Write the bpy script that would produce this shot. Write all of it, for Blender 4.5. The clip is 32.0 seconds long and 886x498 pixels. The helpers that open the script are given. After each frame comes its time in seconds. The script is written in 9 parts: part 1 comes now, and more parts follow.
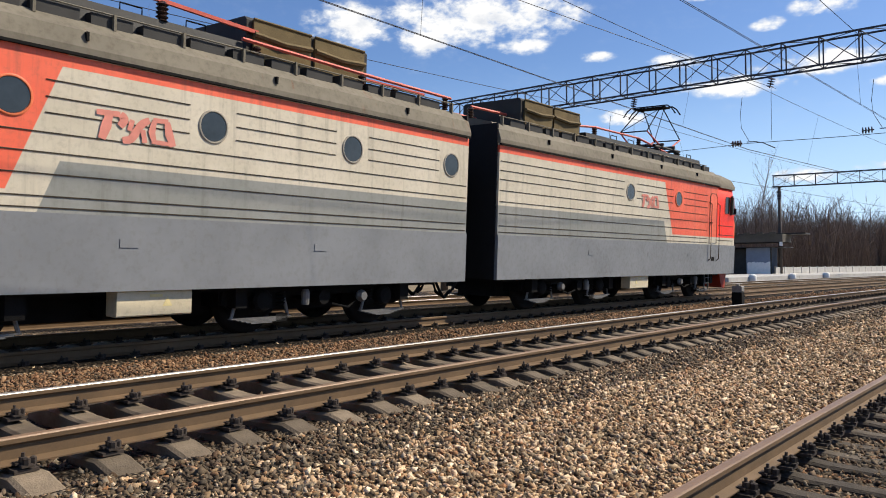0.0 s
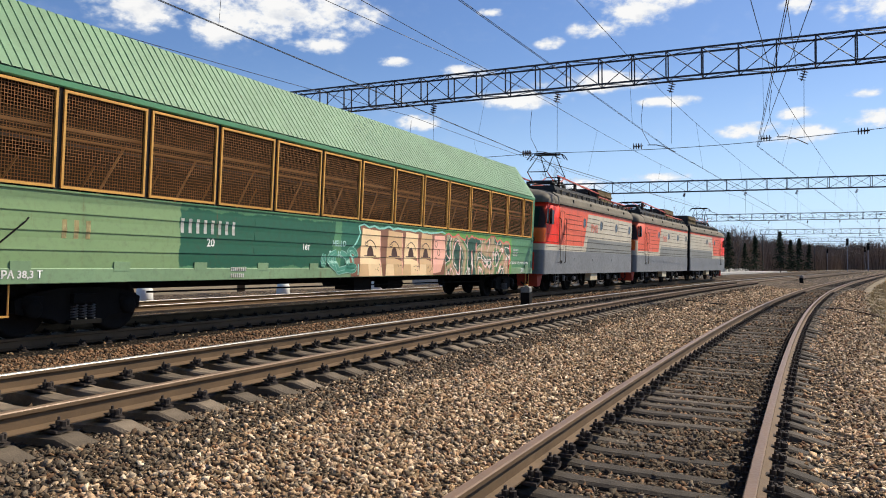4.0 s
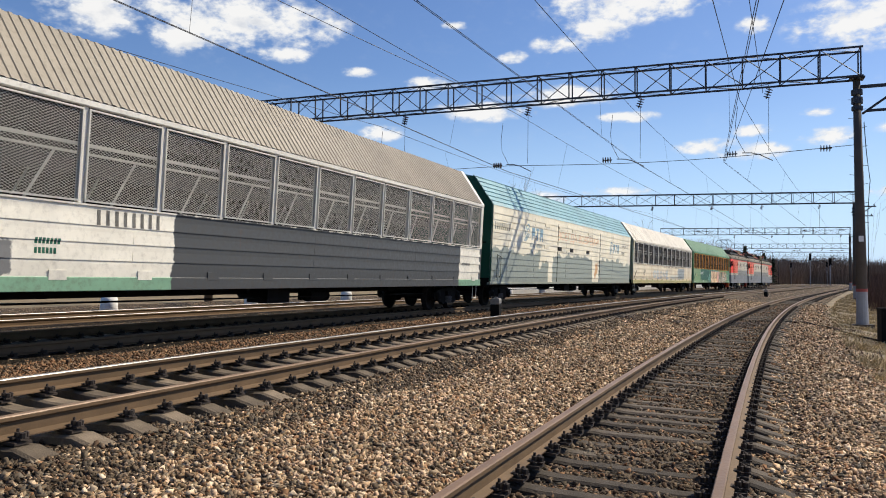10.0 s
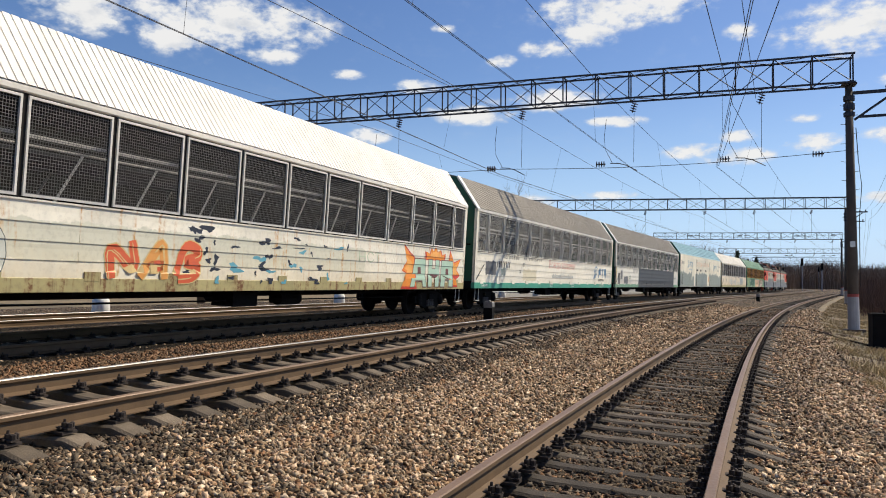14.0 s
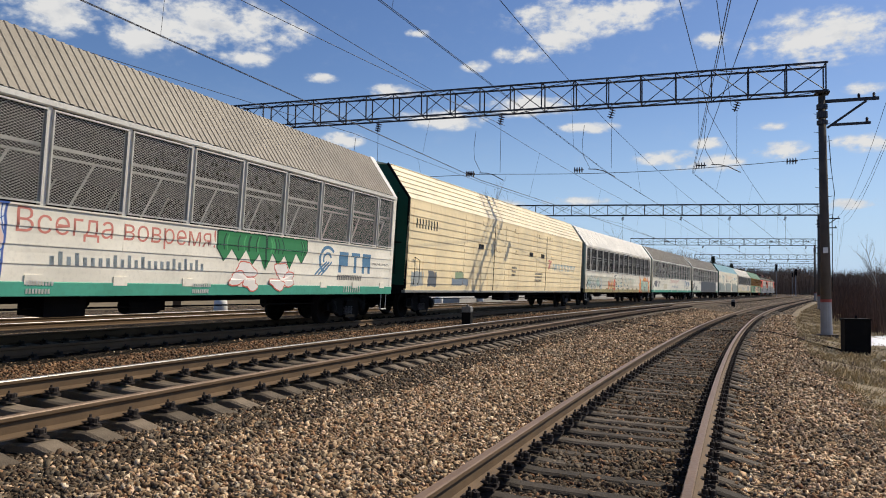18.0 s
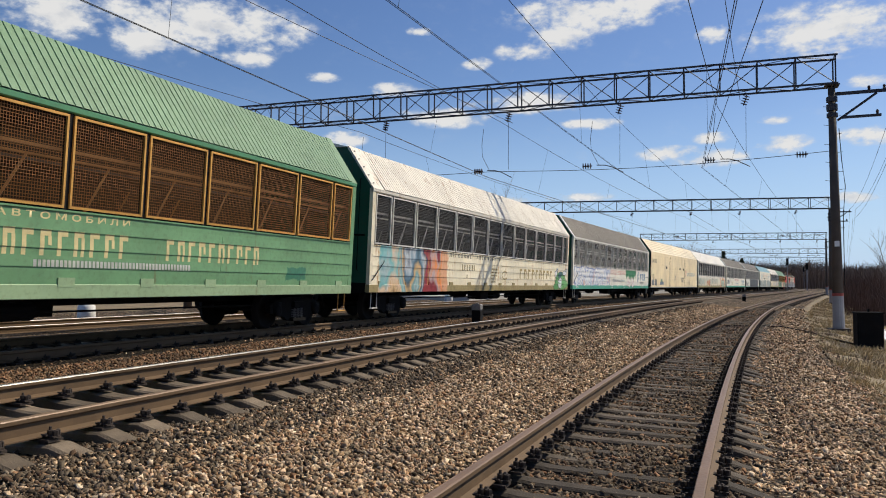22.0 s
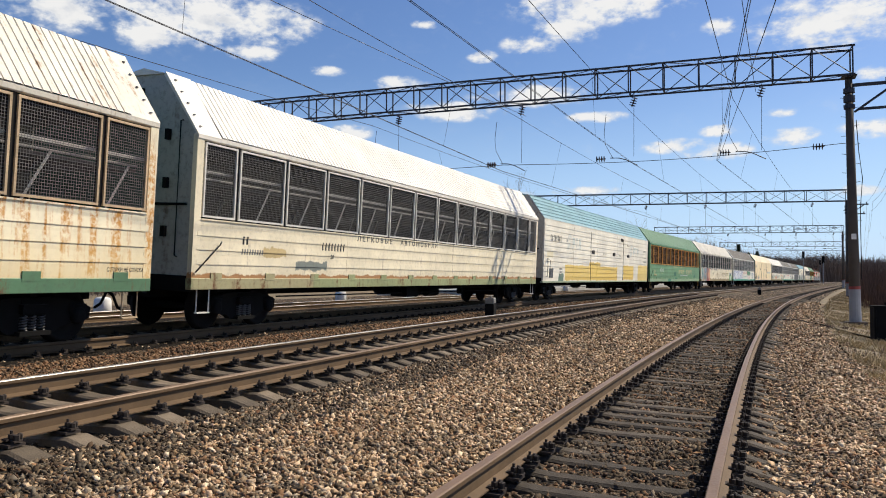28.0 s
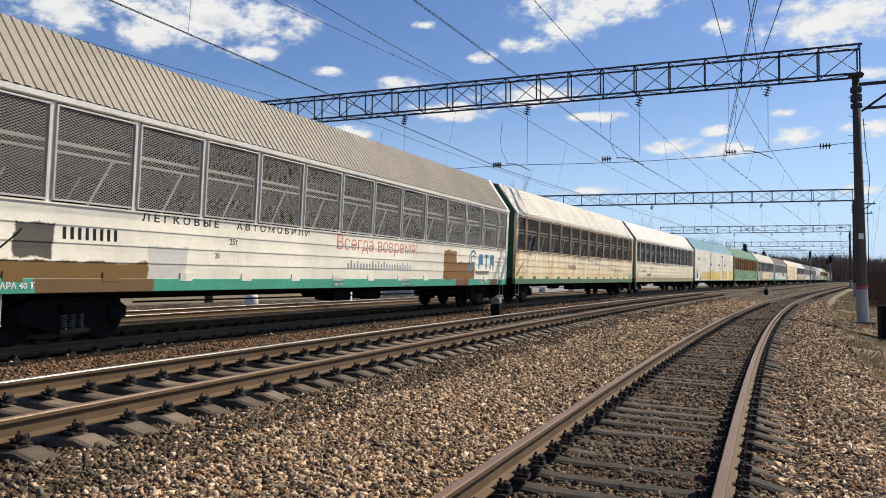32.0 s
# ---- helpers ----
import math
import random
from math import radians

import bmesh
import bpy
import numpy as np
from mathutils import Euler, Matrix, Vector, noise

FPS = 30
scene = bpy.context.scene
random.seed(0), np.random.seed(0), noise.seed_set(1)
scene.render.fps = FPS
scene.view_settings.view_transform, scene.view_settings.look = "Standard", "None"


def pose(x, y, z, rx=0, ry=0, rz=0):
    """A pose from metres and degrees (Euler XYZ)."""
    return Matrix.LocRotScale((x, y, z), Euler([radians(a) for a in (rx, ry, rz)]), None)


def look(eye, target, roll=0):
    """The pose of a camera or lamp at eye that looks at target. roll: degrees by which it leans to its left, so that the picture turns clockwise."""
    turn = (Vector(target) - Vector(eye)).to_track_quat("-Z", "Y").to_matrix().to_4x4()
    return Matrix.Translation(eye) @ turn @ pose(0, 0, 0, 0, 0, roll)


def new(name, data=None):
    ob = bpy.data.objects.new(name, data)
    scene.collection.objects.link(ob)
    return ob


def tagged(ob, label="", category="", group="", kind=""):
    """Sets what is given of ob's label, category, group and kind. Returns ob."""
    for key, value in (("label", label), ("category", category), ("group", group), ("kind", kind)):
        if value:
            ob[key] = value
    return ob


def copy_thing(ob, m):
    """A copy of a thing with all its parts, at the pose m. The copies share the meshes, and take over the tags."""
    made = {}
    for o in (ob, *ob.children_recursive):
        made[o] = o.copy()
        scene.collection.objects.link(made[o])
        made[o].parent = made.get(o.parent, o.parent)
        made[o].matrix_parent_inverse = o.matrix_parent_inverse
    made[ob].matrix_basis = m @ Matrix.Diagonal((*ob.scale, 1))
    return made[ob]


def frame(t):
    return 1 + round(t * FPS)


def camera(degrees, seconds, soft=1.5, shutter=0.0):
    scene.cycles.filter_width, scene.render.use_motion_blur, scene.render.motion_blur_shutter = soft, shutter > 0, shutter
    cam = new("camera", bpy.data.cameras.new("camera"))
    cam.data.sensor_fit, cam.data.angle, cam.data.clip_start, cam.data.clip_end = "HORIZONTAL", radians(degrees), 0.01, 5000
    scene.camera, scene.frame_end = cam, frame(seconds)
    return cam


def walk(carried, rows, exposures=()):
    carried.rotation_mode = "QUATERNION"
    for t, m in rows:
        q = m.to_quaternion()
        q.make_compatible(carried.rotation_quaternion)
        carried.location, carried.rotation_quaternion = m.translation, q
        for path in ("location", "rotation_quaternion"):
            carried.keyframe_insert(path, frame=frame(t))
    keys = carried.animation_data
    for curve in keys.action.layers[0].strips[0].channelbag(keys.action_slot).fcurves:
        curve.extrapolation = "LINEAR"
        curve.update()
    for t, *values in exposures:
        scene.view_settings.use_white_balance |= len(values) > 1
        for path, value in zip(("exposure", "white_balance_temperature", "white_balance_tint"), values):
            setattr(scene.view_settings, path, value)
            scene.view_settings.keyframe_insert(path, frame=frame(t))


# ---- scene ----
# ---- camera: it stands beside a side track and pans along a passing train ----
EYE_Z = 1.369
cam = camera(60.0, 32.0, soft=1.0)
LOOKS = [
    (0.0, 38.27, 1.40, 0.40), (0.5, 36.33, 1.68, 0.36), (1.0, 33.85, 1.74, 0.23), (1.5, 31.27, 1.23, 0.23),
    (2.0, 29.28, 1.09, 0.16), (2.5, 27.26, 1.13, 0.06), (3.0, 25.04, 1.12, -0.10), (3.5, 23.99, 1.30, 0.00),
    (4.0, 23.45, 1.40, 0.04), (4.5, 22.99, 1.42, -0.04), (5.5, 22.42, 1.60, -0.32), (6.5, 22.06, 1.85, -0.56),
    (7.0, 21.90, 1.98, -0.53), (7.5, 21.76, 2.15, -0.43), (8.0, 21.64, 2.22, -0.38), (8.5, 21.50, 2.27, -0.35)]
LOOKS += [
    (9.0, 21.43, 2.30, -0.36), (9.5, 21.33, 2.29, -0.44), (10.0, 21.22, 2.25, -0.41), (10.5, 21.11, 2.25, -0.51),
    (11.0, 20.92, 2.31, -0.58), (11.5, 20.79, 2.37, -0.62), (12.0, 20.75, 2.41, -0.55), (12.5, 20.72, 2.41, -0.53),
    (13.0, 20.64, 2.42, -0.57), (13.5, 20.70, 2.44, -0.67), (15.5, 20.68, 2.59, -0.78), (16.0, 20.45, 2.62, -0.83),
    (16.5, 19.70, 2.71, -0.82), (17.0, 19.08, 2.74, -0.84), (17.5, 19.00, 2.80, -0.81), (18.0, 19.11, 2.85, -0.84)]
LOOKS += [
    (18.5, 19.31, 2.85, -0.77), (19.0, 19.51, 2.83, -0.65), (19.5, 19.57, 2.79, -0.57), (20.0, 19.60, 2.73, -0.43),
    (20.5, 19.73, 2.75, -0.38), (21.0, 19.79, 2.79, -0.28), (21.5, 19.82, 2.77, -0.21), (22.0, 19.82, 2.70, -0.20),
    (22.5, 19.86, 2.61, -0.23), (23.0, 19.91, 2.54, -0.22), (23.5, 19.90, 2.49, -0.22), (24.0, 19.83, 2.40, -0.28),
    (24.5, 19.92, 2.33, -0.25), (25.0, 20.08, 2.24, -0.23), (25.5, 20.18, 2.15, -0.21), (26.5, 20.48, 2.13, -0.19)]
LOOKS += [
    (27.5, 20.75, 2.15, -0.18), (28.0, 20.81, 2.22, -0.14), (28.5, 20.94, 2.32, -0.07), (29.0, 20.97, 2.37, -0.04),
    (29.5, 21.09, 2.38, -0.04), (30.0, 21.18, 2.38, -0.04), (30.5, 21.25, 2.38, -0.00), (31.0, 21.25, 2.33, -0.09),
    (31.5, 21.21, 2.27, -0.06), (32.0, 21.23, 2.23, -0.10)]
walk(cam, [(t, pose(0, 0, EYE_Z, 90 + p, r, y)) for t, y, p, r in LOOKS],
     exposures=[(0.0, 0.44), (2.0, 0.37), (4.0, 0.34), (9.0, 0.29), (12.0, 0.28), (14.5, 0.14), (16.0, 0.01), (18.0, -0.01), (19.0, 0.05), (22.0, 0.02), (22.8, 0.16), (24.0, 0.22), (32.0, 0.20)])

# ---- daylight: a high spring sun ahead and to the right, blue sky ----
SUN_TO = Vector((0.61, 0.70, 0.93)).normalized()
SUN_EL = math.asin(SUN_TO.z)
SUN_AZ = math.atan2(SUN_TO.x, SUN_TO.y)
world = bpy.data.worlds.new("sky")
scene.world = world
world.use_nodes = True
wn = world.node_tree.nodes
sky = wn.new("ShaderNodeTexSky")
sky.sky_type, sky.sun_disc = "NISHITA", False
sky.sun_elevation, sky.sun_rotation = SUN_EL, SUN_AZ
sky.air_density, sky.dust_density, sky.ozone_density = 1.0, 0.5, 4.2
deep = wn.new("ShaderNodeHueSaturation")
deep.inputs["Saturation"].default_value = 1.12
deep.inputs["Hue"].default_value = 0.509
world.node_tree.links.new(sky.outputs[0], deep.inputs["Color"])
# spring haze that pales the blue towards the horizon
way = wn.new("ShaderNodeTexCoord")
height_of = wn.new("ShaderNodeSeparateXYZ")
world.node_tree.links.new(way.outputs["Generated"], height_of.inputs[0])
haze_of = wn.new("ShaderNodeMapRange")
haze_of.interpolation_type = "SMOOTHSTEP"
for key, v in (("From Min", -0.02), ("From Max", 0.27), ("To Min", 0.78), ("To Max", 0.0)):
    haze_of.inputs[key].default_value = v
world.node_tree.links.new(height_of.outputs[2], haze_of.inputs[0])
hazy = wn.new("ShaderNodeMix")
hazy.data_type = "RGBA"
hazy.inputs[7].default_value = (4.4, 6.3, 9.2, 1.0)
world.node_tree.links.new(haze_of.outputs[0], hazy.inputs[0])
world.node_tree.links.new(deep.outputs[0], hazy.inputs[6])
world.node_tree.links.new(hazy.outputs[2], wn["Background"].inputs[0])
wn["Background"].inputs[1].default_value = 0.10
sun = new("sun", bpy.data.lights.new("sun", "SUN"))
sun.data.energy, sun.data.angle, sun.data.color = 5.0, radians(0.53), (1.0, 0.90, 0.73)
sun.matrix_world = look(SUN_TO * 60, (0, 0, 0))
scene.view_settings.exposure = 0.22


# ---- materials ----
def nodes_of(name):
    m = bpy.data.materials.new(name)
    m.use_nodes = True
    nt = m.node_tree
    return m, nt, nt.nodes["Principled BSDF"]


def link(nt, a, b):
    nt.links.new(a, b)


def node(nt, kind, **values):
    n = nt.nodes.new(kind)
    for k, v in values.items():
        n.inputs[k].default_value = v
    return n


def rgba(c):
    return (c[0], c[1], c[2], 1.0)


def coords(nt, scale=(1, 1, 1), shift=(0, 0, 0)):
    tc = nt.nodes.new("ShaderNodeTexCoord")
    mp = nt.nodes.new("ShaderNodeMapping")
    mp.inputs["Scale"].default_value = scale
    mp.inputs["Location"].default_value = shift
    link(nt, tc.outputs["Object"], mp.inputs["Vector"])
    return mp.outputs[0]


def noise_of(nt, vec, scale, detail=4.0, rough=0.6):
    n = node(nt, "ShaderNodeTexNoise", Scale=scale, Detail=detail, Roughness=rough)
    link(nt, vec, n.inputs["Vector"])
    return n.outputs["Fac"]


def ramp_of(nt, fac, stops):
    r = nt.nodes.new("ShaderNodeValToRGB")
    el = r.color_ramp.elements
    while len(el) > 1:
        el.remove(el[-1])
    el[0].position, el[0].color = stops[0][0], rgba(stops[0][1])
    for p, c in stops[1:]:
        e = el.new(p)
        e.color = rgba(c)
    link(nt, fac, r.inputs[0])
    return r.outputs[0]


def span(nt, fac, lo, hi, a=0.0, b=1.0):
    n = nt.nodes.new("ShaderNodeMapRange")
    n.interpolation_type = "SMOOTHSTEP"
    for key, v in (("From Min", lo), ("From Max", hi), ("To Min", a), ("To Max", b)):
        n.inputs[key].default_value = v
    if isinstance(fac, float):
        n.inputs[0].default_value = fac
    else:
        link(nt, fac, n.inputs[0])
    return n.outputs[0]


def calc(nt, op, a, b=0.0):
    n = nt.nodes.new("ShaderNodeMath")
    n.operation = op
    for i, v in enumerate((a, b)):
        if isinstance(v, (int, float)):
            n.inputs[i].default_value = v
        else:
            link(nt, v, n.inputs[i])
    return n.outputs[0]


def blend(nt, fac, a, b, mode="MIX"):
    n = nt.nodes.new("ShaderNodeMix")
    n.data_type, n.blend_type = "RGBA", mode
    for i, v in ((0, fac), (6, a), (7, b)):
        if isinstance(v, float):
            n.inputs[i].default_value = v
        elif isinstance(v, tuple):
            n.inputs[i].default_value = rgba(v)
        else:
            link(nt, v, n.inputs[i])
    return n.outputs[2]


def bumped(nt, bsdf, height, strength=0.3, distance=0.01):
    b = node(nt, "ShaderNodeBump", Strength=strength, Distance=distance)
    link(nt, height, b.inputs["Height"])
    link(nt, b.outputs[0], bsdf.inputs["Normal"])


def plain(name, c, rough=0.6, metal=0.0, vary=0.18, scale=6.0, grain=90.0, bump=0.15, island=0.0, rand=0.0, spec=0.3):
    """Colour with two scales of variation and a fine relief."""
    m, nt, bs = nodes_of(name)
    v = coords(nt)
    big, fine = noise_of(nt, v, scale), noise_of(nt, v, grain, 3.0)
    dark = tuple(x * (1 - vary) for x in c)
    light = tuple(min(1.0, x * (1 + vary)) for x in c)
    col = ramp_of(nt, big, [(0.3, dark), (0.7, light)])
    col = blend(nt, 0.35, col, ramp_of(nt, fine, [(0.3, dark), (0.7, light)]))
    if island:
        geo = nt.nodes.new("ShaderNodeNewGeometry")
        hs = node(nt, "ShaderNodeHueSaturation")
        link(nt, span(nt, geo.outputs["Random Per Island"], 0, 1, 1 - island, 1 + island), hs.inputs["Value"])
        link(nt, col, hs.inputs["Color"])
        col = hs.outputs[0]
    if rand:
        oi = nt.nodes.new("ShaderNodeObjectInfo")
        hs = node(nt, "ShaderNodeHueSaturation")
        link(nt, span(nt, oi.outputs["Random"], 0, 1, 1 - rand, 1 + rand), hs.inputs["Value"])
        link(nt, col, hs.inputs["Color"])
        col = hs.outputs[0]
    link(nt, col, bs.inputs["Base Color"])
    link(nt, span(nt, fine, 0.3, 0.7, rough - 0.08, min(1.0, rough + 0.08)), bs.inputs["Roughness"])
    bs.inputs["Metallic"].default_value = metal
    bs.inputs["Specular IOR Level"].default_value = spec
    if bump:
        bumped(nt, bs, fine, bump, 0.01)
    return m


def bent_noise(nt, vec, scale, bend, detail=0.0):
    n = node(nt, "ShaderNodeTexNoise", Scale=scale, Detail=detail, Roughness=0.4, Distortion=bend)
    link(nt, vec, n.inputs["Vector"])
    return n.outputs["Fac"]


def wild_letters(nt, col, area, fills, lines, shift, scale=0.8, bend=1.6, turns=5.0, wide=0.07, back=None, stretch=(0.1, 1.0, 0.75), lean_=0.25):
    """Sprayed wild-style letters: flowing fills with thin outlines, a ragged top and a cloud of colour behind."""
    y0, y1, z0, z1 = area
    tc = nt.nodes.new("ShaderNodeTexCoord")
    sp = nt.nodes.new("ShaderNodeSeparateXYZ")
    link(nt, tc.outputs["Object"], sp.inputs[0])
    vec = coords(nt, stretch, shift)
    flow = bent_noise(nt, vec, scale, bend)
    side = bent_noise(nt, coords(nt, stretch, (shift[0], shift[1] + 17.0, shift[2] + 5.0)), scale * 1.25, bend * 0.8)
    spike = bent_noise(nt, coords(nt, (0.0, 1.0, 0.25), shift), 1.9, 0.8, 1.0)
    jag = calc(nt, "MULTIPLY", calc(nt, "SUBTRACT", spike, 0.5), 0.55)
    yy, zz = calc(nt, "ADD", sp.outputs[1], jag), calc(nt, "ADD", sp.outputs[2], jag)

    def within(grow_, soft_):
        return calc(nt, "MULTIPLY", calc(nt, "MULTIPLY", span(nt, yy, y0 - grow_ - soft_, y0 - grow_ + soft_), span(nt, yy, y1 + grow_ - soft_, y1 + grow_ + soft_, 1.0, 0.0)),
                    calc(nt, "MULTIPLY", span(nt, zz, z0 - grow_ - soft_, z0 - grow_ + soft_), span(nt, zz, z1 + grow_ - soft_, z1 + grow_ + soft_, 1.0, 0.0)))

    if back:
        col = blend(nt, within(0.20, 0.06), col, back)
    if len(lines) > 2:
        col = blend(nt, within(0.05, 0.012), col, lines[2])
    ink = ramp_of(nt, side, fills)
    ph = calc(nt, "FRACT", calc(nt, "ADD", calc(nt, "MULTIPLY", flow, turns), calc(nt, "MULTIPLY", sp.outputs[1], lean_)))
    off = calc(nt, "ABSOLUTE", calc(nt, "SUBTRACT", ph, 0.5))
    ink = blend(nt, span(nt, off, wide * 1.6, wide * 2.4, 0.85, 0.0), ink, lines[1])
    ink = blend(nt, span(nt, off, wide * 0.8, wide, 1.0, 0.0), ink, lines[0])
    cut = calc(nt, "ABSOLUTE", calc(nt, "SUBTRACT", calc(nt, "FRACT", calc(nt, "MULTIPLY", side, turns * 0.8)), 0.5))
    ink = blend(nt, span(nt, cut, wide * 0.45, wide * 0.6, 0.9, 0.0), ink, lines[0])
    return blend(nt, within(0.0, 0.012), col, ink)


def paintwork(name, c, rust=0.3, dirt=0.3, patches=(), seed=0.0, rough=0.5, streak_colour=(0.16, 0.06, 0.02), grime=(0.09, 0.075, 0.06), low=None, loose=0.0, edge=0.02, mural=None, wild=None):
    """Painted sheet steel with faded areas, dirt, rust streaks that run down, and overpainted patches
    (y0, y1, z0, z1, colour) with ragged edges."""
    m, nt, bs = nodes_of(name)
    v = coords(nt, (1, 1, 1), (seed * 3.1, seed * 7.7, seed))
    big, mid = noise_of(nt, v, 0.7, 5.0), noise_of(nt, v, 9.0, 5.0, 0.7)
    col = blend(nt, span(nt, big, 0.3, 0.7), tuple(x * 0.86 for x in c), tuple(min(1, x * 1.08) for x in c))
    if patches:
        tc = nt.nodes.new("ShaderNodeTexCoord")
        sep = nt.nodes.new("ShaderNodeSeparateXYZ")
        link(nt, tc.outputs["Object"], sep.inputs[0])
        rag = noise_of(nt, v, 2.6, 6.0, 0.65)
        jig = calc(nt, "MULTIPLY", calc(nt, "SUBTRACT", rag, 0.5), 0.30)
        if loose:
            wide = noise_of(nt, coords(nt, (1, 1, 1), (seed, 4.0, 2.0)), 0.9, 3.0, 0.55)
            jig = calc(nt, "ADD", jig, calc(nt, "MULTIPLY", calc(nt, "SUBTRACT", wide, 0.5), loose))
        yy = calc(nt, "ADD", sep.outputs[1], jig)
        zz = calc(nt, "ADD", sep.outputs[2], jig)
        for y0, y1, z0, z1, pc in patches:
            inside = calc(nt, "MULTIPLY", calc(nt, "MULTIPLY", span(nt, yy, y0 - edge, y0 + edge), span(nt, yy, y1 - edge, y1 + edge, 1.0, 0.0)),
                          calc(nt, "MULTIPLY", span(nt, zz, z0 - edge, z0 + edge), span(nt, zz, z1 - edge, z1 + edge, 1.0, 0.0)))
            col = blend(nt, inside, col, tuple(pc))
    if mural:
        (y0, y1, z0, z1), stops = mural
        mc = nt.nodes.new("ShaderNodeTexCoord")
        ms = nt.nodes.new("ShaderNodeSeparateXYZ")
        link(nt, mc.outputs["Object"], ms.inputs[0])
        swirl = noise_of(nt, coords(nt, (0.2, 1.0, 0.8), (0, 3.0, 1.0)), 0.75, 2.0, 0.45)
        fine_sw = noise_of(nt, coords(nt, (0.2, 1.0, 1.0), (0, 9.0, 4.0)), 3.4, 3.0, 0.5)
        f = calc(nt, "DIVIDE", calc(nt, "SUBTRACT", ms.outputs[1], y0), y1 - y0)
        f = calc(nt, "ADD", f, calc(nt, "MULTIPLY", calc(nt, "SUBTRACT", ms.outputs[2], 1.6), 0.10))
        f = calc(nt, "ADD", f, calc(nt, "MULTIPLY", calc(nt, "SUBTRACT", swirl, 0.5), 1.25))
        f = calc(nt, "ADD", f, calc(nt, "MULTIPLY", calc(nt, "SUBTRACT", fine_sw, 0.5), 0.10))
        rag_m = calc(nt, "MULTIPLY", calc(nt, "SUBTRACT", fine_sw, 0.5), 0.5)
        my, mz = calc(nt, "ADD", ms.outputs[1], rag_m), calc(nt, "ADD", ms.outputs[2], rag_m)
        inside = calc(nt, "MULTIPLY", calc(nt, "MULTIPLY", span(nt, my, y0 - 0.05, y0 + 0.1), span(nt, my, y1 - 0.06, y1 + 0.06, 1.0, 0.0)),
                      calc(nt, "MULTIPLY", span(nt, mz, z0 - 0.02, z0 + 0.02), span(nt, mz, z1 - 0.05, z1 + 0.05, 1.0, 0.0)))
        col = blend(nt, inside, col, ramp_of(nt, f, stops))
    if wild:
        col = wild_letters(nt, col, **wild)
    sv = coords(nt, (1, 2.2, 0.16), (seed * 5.3, seed * 2.9, 0))
    run = noise_of(nt, sv, 2.3, 6.0, 0.62)
    runs = calc(nt, "MULTIPLY", span(nt, run, 0.66 - 0.2 * rust, 0.80 - 0.2 * rust), min(1.0, 0.35 + rust))
    col = blend(nt, calc(nt, "MULTIPLY", runs, span(nt, mid, 0.35, 0.6)), col, streak_colour)
    col = blend(nt, calc(nt, "MULTIPLY", span(nt, mid, 0.45, 0.75), dirt), col, grime)
    if low:
        tc2 = nt.nodes.new("ShaderNodeTexCoord")
        sp2 = nt.nodes.new("ShaderNodeSeparateXYZ")
        link(nt, tc2.outputs["Object"], sp2.inputs[0])
        wet = calc(nt, "ADD", sp2.outputs[2], calc(nt, "MULTIPLY", noise_of(nt, sv, 3.0, 5.0), 0.7))
        col = blend(nt, span(nt, wet, low[0], low[1], low[3], 0.0), col, low[2])
    link(nt, col, bs.inputs["Base Color"])
    link(nt, span(nt, mid, 0.3, 0.7, rough - 0.1, rough + 0.15), bs.inputs["Roughness"])
    bs.inputs["Specular IOR Level"].default_value = 0.35
    bumped(nt, bs, mid, 0.08, 0.01)
    return m


def gravel_material(name, cell=0.055, dark=1.0, tones=None):
    m, nt, bs = nodes_of(name)
    v = coords(nt)
    vo = node(nt, "ShaderNodeTexVoronoi", Scale=1.0 / cell, Randomness=1.0)
    link(nt, v, vo.inputs["Vector"])
    tones = tones or STONE_TONES
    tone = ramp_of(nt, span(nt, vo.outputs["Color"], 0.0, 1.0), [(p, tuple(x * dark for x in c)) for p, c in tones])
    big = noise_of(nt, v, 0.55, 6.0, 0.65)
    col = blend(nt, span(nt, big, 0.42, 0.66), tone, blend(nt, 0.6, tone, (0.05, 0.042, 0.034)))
    # shade between the stones, multiplied into their colour
    gap_shade = span(nt, vo.outputs["Distance"], 0.22, 0.6, 1.0, 0.12)
    col = blend(nt, 1.0, col, gap_shade, "MULTIPLY")
    link(nt, col, bs.inputs["Base Color"])
    bs.inputs["Roughness"].default_value = 0.9
    bs.inputs["Specular IOR Level"].default_value = 0.12
    bumped(nt, bs, calc(nt, "SUBTRACT", 1.0, vo.outputs["Distance"]), 1.0, cell * 0.9)
    return m


STONE_TONES = [(0.0, (0.055, 0.038, 0.021)), (0.13, (0.44, 0.285, 0.155)), (0.26, (0.12, 0.084, 0.050)), (0.40, (0.66, 0.47, 0.29)),
               (0.52, (0.30, 0.145, 0.066)), (0.64, (0.98, 0.80, 0.58)), (0.76, (0.085, 0.066, 0.046)), (0.88, (0.56, 0.43, 0.28)), (1.0, (0.84, 0.58, 0.40))]


